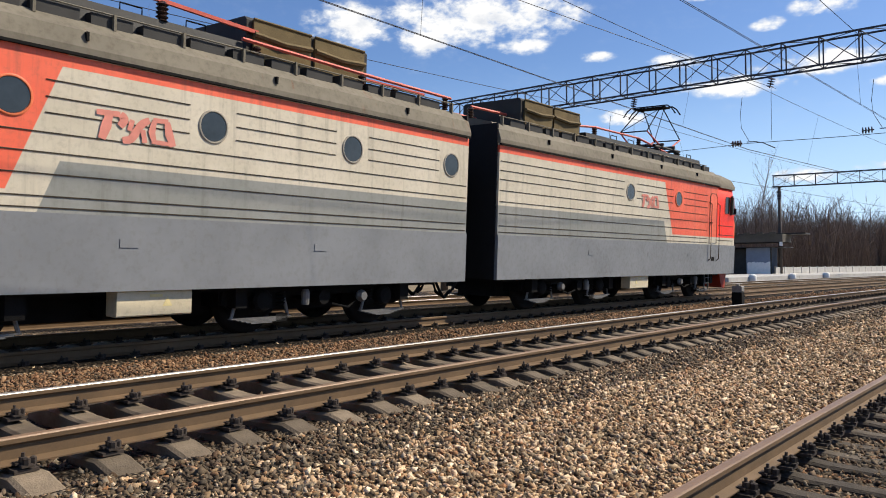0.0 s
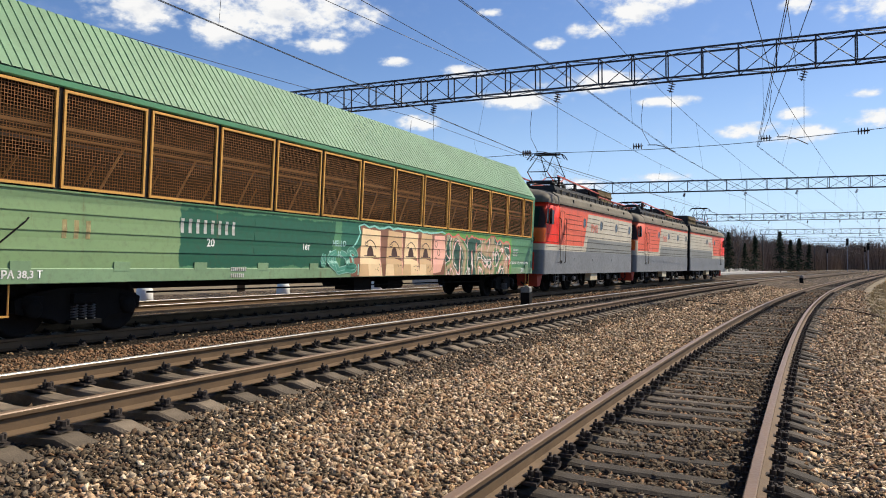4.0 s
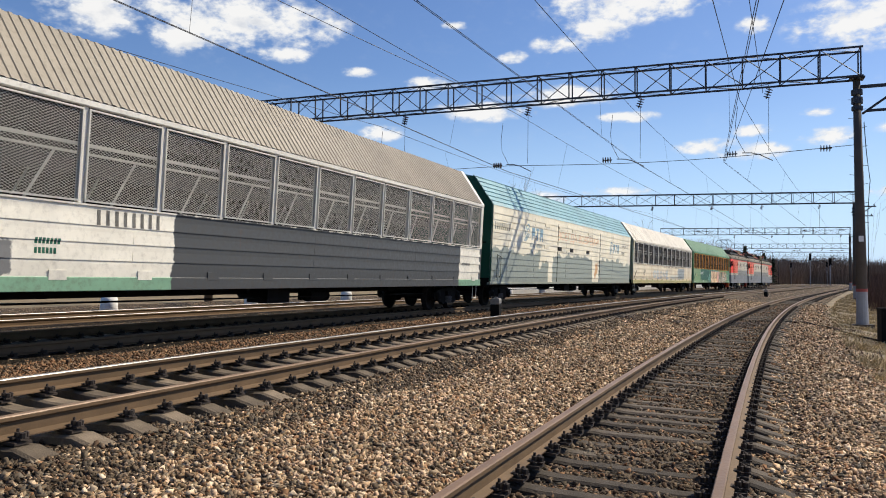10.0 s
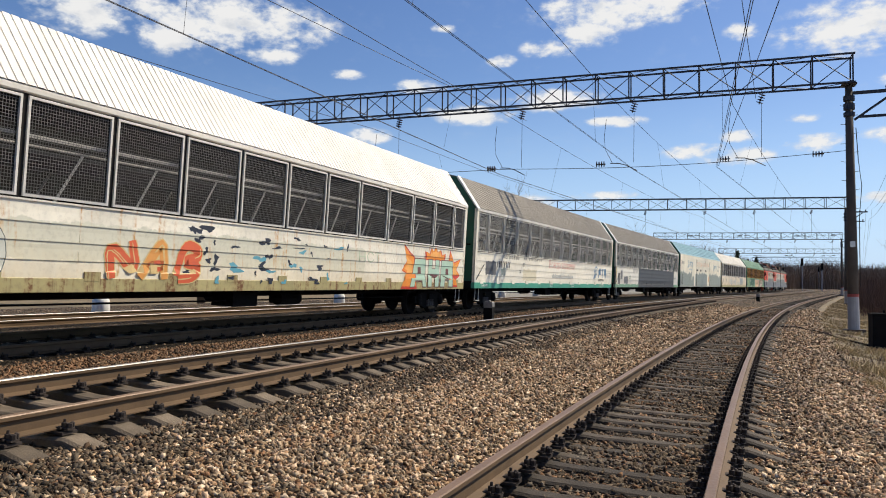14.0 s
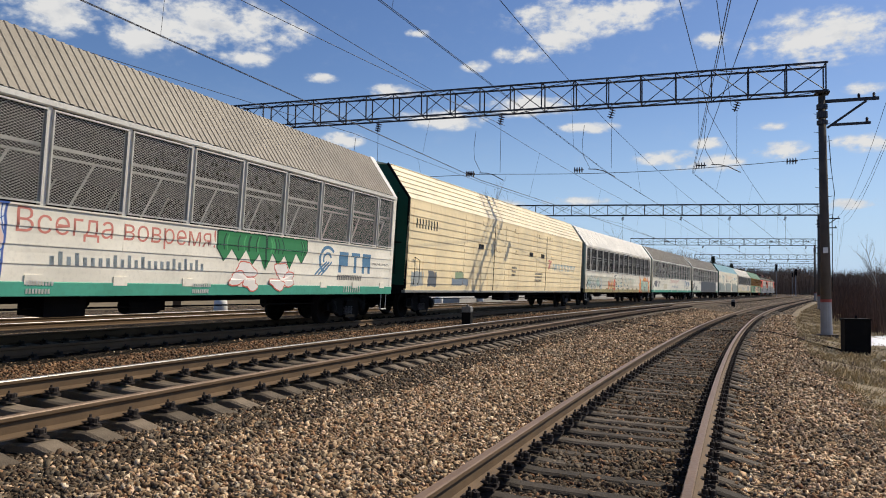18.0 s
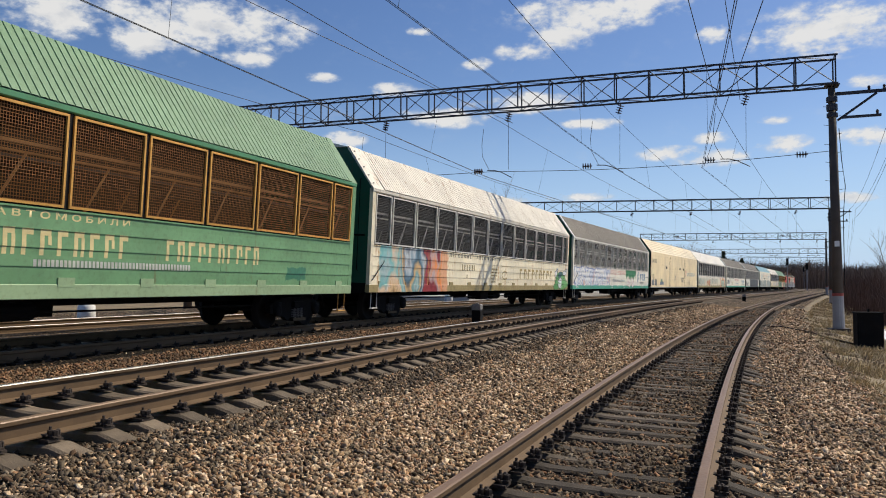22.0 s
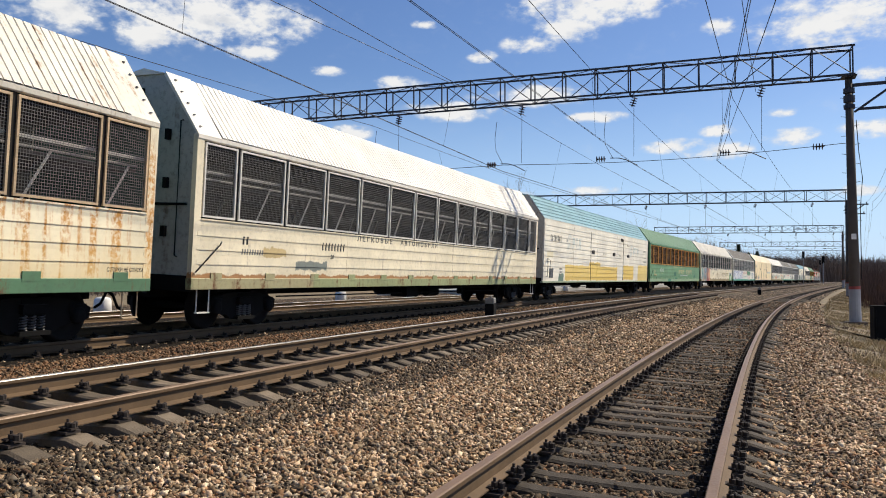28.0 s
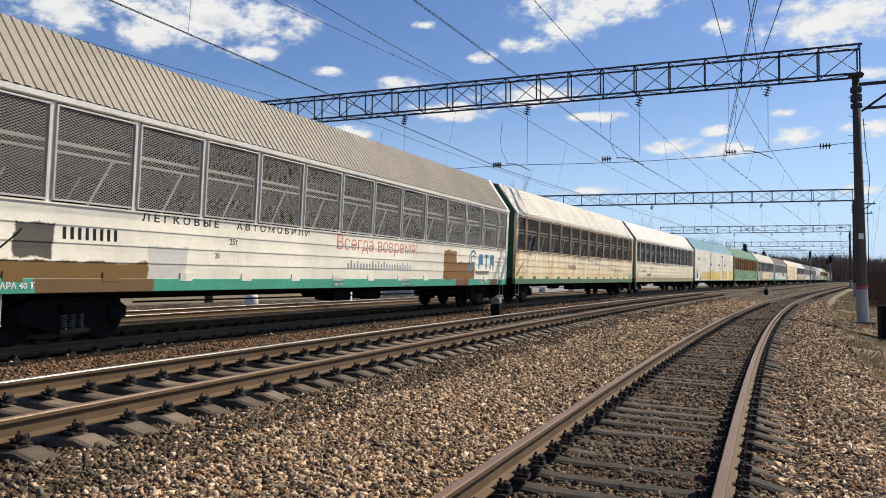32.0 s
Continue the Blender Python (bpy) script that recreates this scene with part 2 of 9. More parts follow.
def stone_material(name, shade=1.0, hue=(1.0, 1.0, 1.0)):
    m, nt, bs = nodes_of(name)
    geo = nt.nodes.new("ShaderNodeNewGeometry")
    tone = ramp_of(nt, geo.outputs["Random Per Island"], [(p, tuple(x * shade * h for x, h in zip(c, hue))) for p, c in STONE_TONES])
    v = coords(nt)
    big, fine = noise_of(nt, v, 0.55, 6.0, 0.65), noise_of(nt, v, 120.0, 4.0)
    col = blend(nt, span(nt, fine, 0.3, 0.75), blend(nt, 0.45, tone, (0.10, 0.08, 0.06)), tone)
    col = blend(nt, span(nt, big, 0.50, 0.68), col, blend(nt, 0.4, col, (0.06, 0.048, 0.036)))
    link(nt, col, bs.inputs["Base Color"])
    bs.inputs["Roughness"].default_value = 0.85
    bs.inputs["Specular IOR Level"].default_value = 0.15
    bumped(nt, bs, fine, 0.35, 0.01)
    return m


def glass_material(name, tint=(0.02, 0.025, 0.03), gloss=0.45):
    m, nt, bs = nodes_of(name)
    v = coords(nt)
    n = noise_of(nt, v, 3.0)
    link(nt, ramp_of(nt, n, [(0.3, tint), (0.7, tuple(x * 1.8 for x in tint))]), bs.inputs["Base Color"])
    link(nt, span(nt, n, 0.3, 0.7, 0.04, 0.14), bs.inputs["Roughness"])
    bs.inputs["Specular IOR Level"].default_value = gloss
    return m


M = {}
M["rust_rail"] = plain("rusty rail steel", (0.115, 0.072, 0.038), 0.75, 0.0, 0.3, 2.0, 60)
M["rail_top"] = plain("worn rail head", (0.195, 0.125, 0.078), 0.5, 0.1, 0.2, 1.5, 40, 0.05)
M["rail_shine"] = plain("polished rail head", (0.30, 0.285, 0.265), 0.5, 0.7, 0.1, 1.5, 40, 0.02)
M["fastening"] = plain("oily rusted iron", (0.040, 0.030, 0.024), 0.8, 0.0, 0.3, 8, 60)
M["sleeper"] = plain("weathered concrete sleeper", (0.150, 0.116, 0.080), 0.88, 0.0, 0.45, 4.0, 55, 0.7, rand=0.3)
M["sleeper_old"] = plain("dirty buried sleeper", (0.078, 0.062, 0.046), 0.9, 0.0, 0.5, 5.0, 45, 0.8, rand=0.4)
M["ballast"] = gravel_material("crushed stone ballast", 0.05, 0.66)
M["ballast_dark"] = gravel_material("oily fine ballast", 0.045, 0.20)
# near-black tone carries the shade that lies under the train
M["ballast_shaded"] = gravel_material("ballast blackened for train shade", 0.05, 0.12)
M["stones"] = stone_material("loose ballast stones", 1.0, (1.03, 1.0, 0.95))
M["stones_dark"] = stone_material("oil-darkened ballast stones", 0.25)
M["stones_rust"] = stone_material("brake-dust brown ballast stones", 0.37, (1.15, 0.86, 0.66))
M["steel_dark"] = plain("dark blue-grey painted steel", (0.035, 0.038, 0.05), 0.6, 0.0, 0.25, 2.0, 40)
M["mast"] = plain("weathered dark concrete mast", (0.075, 0.062, 0.054), 0.85, 0.0, 0.3, 1.2, 50, 0.3)
M["concrete"] = plain("pale concrete", (0.40, 0.385, 0.36), 0.85, 0.0, 0.2, 1.3, 60, 0.3)
M["concrete_white"] = plain("whitewashed concrete", (0.72, 0.71, 0.68), 0.8, 0.0, 0.12, 3, 50, 0.2)
M["wire"] = plain("tarnished copper wire", (0.045, 0.042, 0.045), 0.6, 0.3, 0.1)
M["insulator"] = plain("dark brown porcelain", (0.035, 0.02, 0.016), 0.25, 0.0, 0.1)
# these three colours are lowered to deepen the shade below the vehicles
M["black_iron"] = plain("sooty black iron darkened for shade", (0.008, 0.0075, 0.0075), 0.85, 0.0, 0.35, 3, 40, spec=0.12)
M["bogie"] = plain("grimy cast steel bogie darkened for shade", (0.009, 0.0085, 0.008), 0.9, 0.0, 0.35, 3, 40, 0.3, spec=0.12)
M["wheel"] = plain("brown wheel steel darkened for shade", (0.012, 0.010, 0.009), 0.85, 0.0, 0.3, 4, 40, spec=0.15)
M["spring"] = plain("rubbed grey spring steel", (0.16, 0.155, 0.15), 0.55, 0.3, 0.25)
M["glass"] = glass_material("dark window glass")
M["glass_cab"] = glass_material("dusty dark cab glass", (0.012, 0.013, 0.014), 0.15)
M["glass_green"] = glass_material("green-tinted cab glass", (0.010, 0.024, 0.021), 0.18)
M["white_mark"] = plain("white stencil paint", (0.75, 0.74, 0.70), 0.6, 0.0, 0.1)
M["black_mark"] = plain("black stencil paint", (0.035, 0.033, 0.03), 0.6, 0.0, 0.2)
M["red_mark"] = plain("faded red lettering", (0.60, 0.22, 0.17), 0.6, 0.0, 0.15)
M["teal_mark"] = plain("faded grey-blue lettering", (0.36, 0.42, 0.46), 0.6, 0.0, 0.2)
M["yellow_mark"] = plain("cream-yellow lettering", (0.62, 0.52, 0.26), 0.6, 0.0, 0.2)
M["soil"] = plain("dry soil with dead grass", (0.185, 0.142, 0.085), 0.95, 0.0, 0.6, 0.9, 9, 0.8)
M["grass_dry"] = plain("dead straw grass", (0.44, 0.345, 0.19), 0.9, 0.0, 0.3, 1.0, 40, 0.0, island=0.35)
M["twig"] = plain("reddish-brown bare twigs", (0.175, 0.13, 0.10), 0.9, 0.0, 0.3, 1.0, 30, 0.0, island=0.35)
M["twig_red"] = plain("red-brown willow shoots", (0.105, 0.066, 0.050), 0.9, 0.0, 0.3, 1.0, 30, 0.0, island=0.35)
M["bark"] = plain("grey-brown bark", (0.13, 0.115, 0.10), 0.9, 0.0, 0.35, 2.0, 30, 0.3)
M["birch"] = plain("white birch bark", (0.42, 0.40, 0.37), 0.85, 0.0, 0.35, 2.5, 20, 0.2)
M["needles"] = plain("dark conifer needles", (0.022, 0.034, 0.016), 0.9, 0.0, 0.4, 1.0, 20, 0.0, island=0.45)
M["snow"] = plain("old granular snow", (0.80, 0.81, 0.83), 0.7, 0.0, 0.08, 2.0, 40, 0.4)


# ---- mesh helpers ----
class MB:
    """Collects points and faces of one mesh."""

    def __init__(self):
        self.v, self.f, self.m = [], [], []

    def add(self, pts, faces, mi=0):
        k = len(self.v)
        self.v += [tuple(p) for p in pts]
        self.f += [tuple(i + k for i in fc) for fc in faces]
        self.m += [mi] * len(faces)
        return self

    def box(self, x0, x1, y0, y1, z0, z1, mi=0):
        return self.add([(x0, y0, z0), (x1, y0, z0), (x1, y1, z0), (x0, y1, z0), (x0, y0, z1), (x1, y0, z1), (x1, y1, z1), (x0, y1, z1)],
                        [(0, 3, 2, 1), (4, 5, 6, 7), (0, 1, 5, 4), (1, 2, 6, 5), (2, 3, 7, 6), (3, 0, 4, 7)], mi)

    def cbox(self, x0, x1, y0, y1, z0, z1, c=0.01, mi=0):
        """A box with chamfered edges all round its length along y."""
        pr = [(x0 + c, z0), (x1 - c, z0), (x1, z0 + c), (x1, z1 - c), (x1 - c, z1), (x0 + c, z1), (x0, z1 - c), (x0, z0 + c)]
        return self.prism(pr, y0, y1, mi)

    def prism(self, profile, y0, y1, mi=0):
        """Extrudes an (x, z) outline, counter-clockwise, along y."""
        n = len(profile)
        pts = [(x, y0, z) for x, z in profile] + [(x, y1, z) for x, z in profile]
        return self.add(pts, [tuple(range(n)), tuple(range(2 * n - 1, n - 1, -1))] + [(i, i + n, (i + 1) % n + n, (i + 1) % n) for i in range(n)], mi)

    def plate(self, outline, x0, x1, mi=0):
        """Extrudes a (y, z) outline along x."""
        n = len(outline)
        pts = [(x0, y, z) for y, z in outline] + [(x1, y, z) for y, z in outline]
        return self.add(pts, [tuple(range(n - 1, -1, -1)), tuple(range(n, 2 * n))] + [(i, (i + 1) % n, (i + 1) % n + n, i + n) for i in range(n)], mi)

    def tube(self, pts, r, n=6, mi=0, r1=None):
        """A round bar through the points."""
        pts = [Vector(p) for p in pts]
        k, last = len(self.v), len(pts) - 1
        for i, p in enumerate(pts):
            d = (pts[min(i + 1, last)] - pts[max(i - 1, 0)]).normalized()
            a = d.cross((0, 0, 1))
            if a.length < 1e-3:
                a = Vector((1, 0, 0))
            a.normalize()
            b = a.cross(d)
            rr = r if r1 is None else r + (r1 - r) * i / max(1, last)
            for j in range(n):
                w = 2 * math.pi * j / n
                self.v.append(tuple(p + a * (rr * math.cos(w)) + b * (rr * math.sin(w))))
        for i in range(last):
            for j in range(n):
                q = (j + 1) % n
                self.f.append((k + i * n + j, k + i * n + q, k + i * n + n + q, k + i * n + n + j))
                self.m.append(mi)
        self.f += [tuple(k + j for j in range(n - 1, -1, -1)), tuple(k + last * n + j for j in range(n))]
        self.m += [mi, mi]
        return self

    def lathe(self, profile, centre=(0, 0, 0), axis="x", n=20, mi=0):
        """Turns a profile of (radius, along) round an axis."""
        k = len(self.v)
        for r, a in profile:
            for j in range(n):
                w = 2 * math.pi * j / n
                c, s = r * math.cos(w), r * math.sin(w)
                p = {"x": (a, c, s), "y": (c, a, s), "z": (c, s, a)}[axis]
                self.v.append((p[0] + centre[0], p[1] + centre[1], p[2] + centre[2]))
        for i in range(len(profile) - 1):
            for j in range(n):
                q = (j + 1) % n
                self.f.append((k + i * n + j, k + i * n + n + j, k + i * n + n + q, k + i * n + q))
                self.m.append(mi)
        e = len(profile) - 1
        self.f += [tuple(k + j for j in range(n)), tuple(k + e * n + j for j in range(n - 1, -1, -1))]
        self.m += [mi, mi]
        return self

    def mesh(self, name, *mats, smooth=False):
        me = bpy.data.meshes.new(name)
        me.from_pydata(self.v, [], self.f)
        for mt in mats:
            me.materials.append(M[mt] if isinstance(mt, str) else mt)
        if len(mats) > 1:
            me.polygons.foreach_set("material_index", self.m)
        if smooth:
            me.polygons.foreach_set("use_smooth", [len(fc) == 4 for fc in self.f])
        me.update()
        return me


def part(name, mb, mat, parent, label="", smooth=False):
    """One mesh object under a thing or a part."""
    if isinstance(mb, MB):
        me = mb.mesh(name, *(mat if isinstance(mat, (list, tuple)) else (mat,)), smooth=smooth)
    else:
        me = mb
    ob = new(name, me)
    ob.parent = parent
    return tagged(ob, label)


def thing(name, label, category, group="", kind="", at=None):
    ob = new(name)
    if at is not None:
        ob.matrix_world = at
    return tagged(ob, label, category, group, kind)


def reps(name, me, parent, places, label=""):
    """The same mesh as a part at several places of its thing."""
    for p in places:
        ob = part(name, me, None, parent, label)
        ob.location = p


def solid(name, mb, mat, label, category, group="", kind="", smooth=False):
    ob = new(name, mb.mesh(name, *(mat if isinstance(mat, (list, tuple)) else (mat,)), smooth=smooth))
    return tagged(ob, label, category, group, kind)


# ---- the lie of the tracks: a right-hand curve that runs out into a straight ----
CURVE, Y_A, Y_B = 0.002087, 12.36, 119.26


def turn(y):
    ln = Y_B - Y_A
    u = min(max(y - Y_A, 0.0), ln)
    base = CURVE * y * y / 2 if y < Y_A else CURVE * Y_A * Y_A / 2 + CURVE * Y_A * (y - Y_A)
    return base + CURVE * (u * u / 2 - u ** 3 / (6 * ln)) + CURVE * ln / 2 * max(y - Y_B, 0.0)


def lean(y):
    return min(1.0, max(0.0, (Y_B - y) / (Y_B - Y_A)))


# name: offset, rail height, cant over the gauge
TRACKS = {"a": (-11.95, 0.30, 0.085), "b": (-6.296, 0.284, 0.060), "c": (-1.076, 0.0, 0.039), "d": (-18.9, 0.25, 0.06)}


def centre(tr, y):
    off = TRACKS[tr][0]
    if tr == "c":
        return off + 0.0178 * y + 0.918 * turn(y)
    return off + turn(y)


def along(tr, y):
    """Place, heading (radians to the right) and tilt of a track at y."""
    x = centre(tr, y)
    hd = math.atan2(centre(tr, y + 0.5) - centre(tr, y - 0.5), 1.0)
    return Vector((x, y, TRACKS[tr][1])), hd, TRACKS[tr][2] / 1.6 * lean(y)


def track_pose(tr, y, dx=0.0, dz=0.0):
    p, hd, tilt = along(tr, y)
    return Matrix.Translation(p) @ Matrix.Rotation(-hd, 4, "Z") @ Matrix.Rotation(tilt, 4, "Y") @ Matrix.Translation((dx, 0, dz))
# ---- ground and ballast ----
PROFILE = [(-60, 0.3), (-40, 0.25), (-27, 0.12), (-26, 0.0), (-16.8, -0.02), (-15.4, -0.08), (-14.0, 0.03), (-9.9, 0.03), (-9.2, -0.05),
           (-8.2, -0.02), (-7.75, -0.015), (-7.45, -0.07), (-5.15, -0.07), (-4.85, -0.015), (-4.3, -0.06), (-2.7, -0.25), (-2.3, -0.265), (-2.05, -0.29), (-0.2, -0.30), (-0.05, -0.335), (0.3, -0.345), (0.5, -0.315), (0.75, -0.29), (1.3, -0.34), (2.6, -0.56), (3.4, -0.66),
           (6.5, -0.75), (10, -1.3), (16, -2.0), (60, -1.6)]


def height(x, y):
    """Height of the ground beside and between the tracks."""
    u = x - turn(y)
    if u > -3.2:
        u -= min(1.0, (u + 3.2) / 1.2) * (centre("c", y) - turn(y) + 1.076)
    for (a, za), (b, zb) in zip(PROFILE, PROFILE[1:]):
        if u <= b:
            k = max(0.0, (u - a) / (b - a))
            return za + (zb - za) * k
    return PROFILE[-1][1]


def rough(x, y, big=0.03, fine=0.012):
    return big * noise.noise((x * 0.6, y * 0.6, 3.0)) + fine * noise.noise((x * 4.0, y * 4.0, 7.0))


def sheet(name, us, ys, lift, big, fine, mat, label, category, edge=0.0):
    n = len(us)
    verts, faces = [], []
    for y in ys:
        for i, u in enumerate(us):
            x = u + turn(y)
            z = height(x, y) + lift + rough(x, y, big, fine)
            if edge and i in (0, n - 1):
                z -= edge
            verts.append((x, y, z))
    for j in range(len(ys) - 1):
        for i in range(n - 1):
            faces.append((j * n + i, j * n + i + 1, j * n + n + i + 1, j * n + n + i))
    me = bpy.data.meshes.new(name)
    me.from_pydata(verts, [], faces)
    me.materials.append(M[mat])
    me.polygons.foreach_set("use_smooth", [True] * len(faces))
    return tagged(new(name, me), label, category, kind="structure")


ys_near = [-30 + 1.0 * i for i in range(28)] + [-2 + 0.3 * i for i in range(140)] + [40 + 1.5 * i for i in range(40)] + [100 + 8 * i for i in range(46)]
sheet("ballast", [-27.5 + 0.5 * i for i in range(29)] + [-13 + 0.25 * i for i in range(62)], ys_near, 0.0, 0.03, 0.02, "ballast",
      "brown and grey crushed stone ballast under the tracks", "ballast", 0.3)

def bed(tr, half, mat, label):
    us = [-half + 2 * half * i / 10 for i in range(11)]
    mb = MB()
    ys = ys_near
    for y in ys:
        c = centre(tr, y)
        for i, u in enumerate(us):
            x = c + u
            ed = 0.05 if i in (0, 10) else 0.0
            wob = 0.25 * noise.noise((y * 0.7, u, 2.0)) if i in (0, 10) else 0.0
            mb.v.append((x + wob, y, height(x, y) + rough(x, y, 0.03, 0.02) + 0.012 - ed))
    n = 11
    mb.f = [(j * n + i, j * n + i + 1, j * n + n + i + 1, j * n + n + i) for j in range(len(ys) - 1) for i in range(n - 1)]
    mb.m = [0] * len(mb.f)
    tagged(new("track_bed", mb.mesh("track_bed", mat, smooth=True)), label, "ballast", kind="structure")


# track a's bed has the train's shade put into its colour
bed("a", 1.75, "ballast_shaded", "ballast darkened to hold the shade under the train")
bed("b", 1.22, "ballast_dark", "dark dirty ballast between the sleepers of the main track")
bed("c", 1.15, "ballast_dark", "dark dirty ballast between the rusty rails")
bed("d", 1.5, "ballast_dark", "dark ballast of the far track")

# soil that goes on to the horizon
gu = [-3800, -1500, -600, -250, -120, -70, -45, -30, -20, -10, 0, 1.5] + [2.2 + 0.35 * i for i in range(24)] + [11.5, 14, 18, 25, 40, 70, 150, 400, 1200, 3800]
gy = [-3800, -1200, -300, -80, -30] + [-10 + 0.5 * i for i in range(140)] + [62 + 3 * i for i in range(30)] + [160, 200, 260, 360, 520, 900, 1800, 4200]
gv, gf = [], []
for y in gy:
    for u in gu:
        x = u + turn(min(y, 520))
        z = height(x, min(y, 520)) - (0.30 if u < 1.9 else 0.02) + (rough(x, y, 0.10, 0.03) if -3 < u < 40 and y < 160 else 0)
        gv.append((x, y, z))
for j in range(len(gy) - 1):
    for i in range(len(gu) - 1):
        k = j * len(gu) + i
        gf.append((k, k + 1, k + len(gu) + 1, k + len(gu)))
gm = bpy.data.meshes.new("ground")
gm.from_pydata(gv, [], gf)
gm.materials.append(M["soil"])
gm.polygons.foreach_set("use_smooth", [True] * len(gf))
tagged(new("ground", gm), "dry brown soil with dead grass", "ground", kind="structure")


# ---- rails, sleepers, fastenings ----
def rail_profile():
    return [(-0.075, -0.180), (0.075, -0.180), (0.075, -0.170), (0.012, -0.148), (0.009, -0.058), (0.037, -0.040), (0.0375, -0.010),
            (0.030, 0.0), (-0.030, 0.0), (-0.0375, -0.010), (-0.037, -0.040), (-0.009, -0.058), (-0.012, -0.148), (-0.075, -0.170)]


def rail(tr, sidex, ys, mats, parent, label):
    pr = rail_profile()
    n = len(pr)
    mb = MB()
    for y in ys:
        m = track_pose(tr, y, sidex)
        mb.v += [tuple(m @ Vector((a, 0, b))) for a, b in pr]
    for j in range(len(ys) - 1):
        for i in range(n):
            q = (i + 1) % n
            mb.f.append((j * n + i, j * n + q, j * n + n + q, j * n + n + i))
            mb.m.append(1 if i in (6, 7, 8) else 0)
    return part("rail", mb, mats, parent, label)


rail_ys = [-28 + 2 * i for i in range(15)] + [2 + 1.0 * i for i in range(60)] + [62 + 3 * i for i in range(30)] + [155 + 12 * i for i in range(26)]

track_things = {}
for tr, label in (("a", "railway track under the train, in its shadow"), ("b", "main railway track with concrete sleepers on brown ballast"),
                  ("c", "rusty side track with half-buried sleepers, curving away"), ("d", "main railway track beyond the train")):
    track_things[tr] = thing("railway_track", label, "railway track", "railway tracks", "structure")
# track a's heads get the dull side colour in place of the train's shade
for tr, left, right in (("a", "rust_rail", "rust_rail"), ("b", "rail_shine", "rail_top"), ("c", "rail_top", "rail_top"), ("d", "rail_shine", "rail_shine")):
    for sx, top in ((-0.7975, left), (0.7975, right)):
        rail(tr, sx, rail_ys, ("rust_rail", top), track_things[tr], "rail with a bright worn head" if top == "rail_shine" else "rust-brown rail")


def sleeper_mesh(name, mat, half=1.35, wide=0.15, top=0.105):
    mb = MB()
    secs = [(-half, 0.98), (-0.98, 1.0), (-0.5, 0.92), (0.5, 0.92), (0.98, 1.0), (half, 0.98)]
    tops = [-0.305, -0.217, -0.25, -0.25, -0.217, -0.305]
    for (x, k), zt in zip(secs, tops):
        mb.v += [(x, -wide * k, -0.42), (x, wide * k, -0.42), (x, top * k + 0.03, zt - 0.02), (x, top * k, zt), (x, -top * k, zt), (x, -top * k - 0.03, zt - 0.02)]
    for j in range(len(secs) - 1):
        for i in range(6):
            q = (i + 1) % 6
            mb.f.append((j * 6 + i, j * 6 + 6 + i, j * 6 + 6 + q, j * 6 + q))
    e = 6 * (len(secs) - 1)
    mb.f += [tuple(range(6)), tuple(e + i for i in range(5, -1, -1))]
    return mb.mesh(name, mat)


def fastening_mesh(nm):
    mb = MB()
    mb.box(-0.165, 0.165, -0.08, 0.08, -0.216, -0.192)
    for s in (-1, 1):
        mb.box(s * 0.075 - 0.03, s * 0.075 + 0.03, -0.05, 0.05, -0.176, -0.158)
        mb.box(s * 0.155 - 0.025, s * 0.155 + 0.025, -0.04, 0.04, -0.18, -0.165)
        for px, py, ht in ((s * 0.098, 0.0, 0.085), (s * 0.155, 0.0, 0.06)):
            mb.lathe([(0.026, -0.17), (0.026, -0.125), (0.012, -0.122), (0.012, -0.18 + ht)], (px, py, 0), "z", 6)
        mb.lathe([(0.022, -0.18), (0.022, -0.13), (0.010, -0.12)], (s * 0.125, 0.055, 0), "z", 6)
    return mb.mesh(nm, "fastening")


sleeper_b, sleeper_c = sleeper_mesh("sleeper", "sleeper"), sleeper_mesh("sleeper", "sleeper_old", 1.35, 0.13, 0.075)
fasten = fastening_mesh("fastening")
rng = random.Random(5)


def lay(tr, first, step, count, me, parts_upto, sink=0.0, wobble=0.012, seats_upto=110):
    """Sleepers one by one with their fastenings; the far ones as one mesh."""
    far = MB()
    for i in range(count):
        y = first + step * i + rng.uniform(-1, 1) * 0.03
        m = track_pose(tr, y, rng.uniform(-1, 1) * 0.03, -sink - rng.random() * (0.035 if tr == "c" else 0.012)) @ Matrix.Rotation(rng.uniform(-1, 1) * wobble, 4, "Z")
        if i < parts_upto:
            ob = new("sleeper", me)
            ob.parent = track_things[tr]
            ob.matrix_world = m
        else:
            far.add([m @ Vector(p) for p in ((-1.35, -0.1, -0.22), (1.35, -0.1, -0.22), (1.35, 0.1, -0.22), (-1.35, 0.1, -0.22), (-1.35, -0.14, -0.4), (1.35, -0.14, -0.4))],
                    [(0, 1, 2, 3), (4, 5, 1, 0)])
        if i < seats_upto:
            for sx in (-0.7975, 0.7975):
                ob = new("fastening", fasten)
                ob.parent = track_things[tr]
                ob.matrix_world = track_pose(tr, y, sx)
    if far.f:
        part("far_sleepers", far, me.materials[0], track_things[tr])["kind"] = "stuff"


def build_sleepers():
    lay("b", 4.55 - 0.553 * 8, 0.553, 420, sleeper_b, 160, seats_upto=120)
    lay("c", 5.86 - 0.49 * 14, 0.49, 420, sleeper_c, 150, 0.0, 0.04, seats_upto=110)
    lay("a", 0.3, 0.55, 420, sleeper_b, 110, seats_upto=60)
    lay("d", 6.0, 0.55, 400, sleeper_b, 100, seats_upto=0)


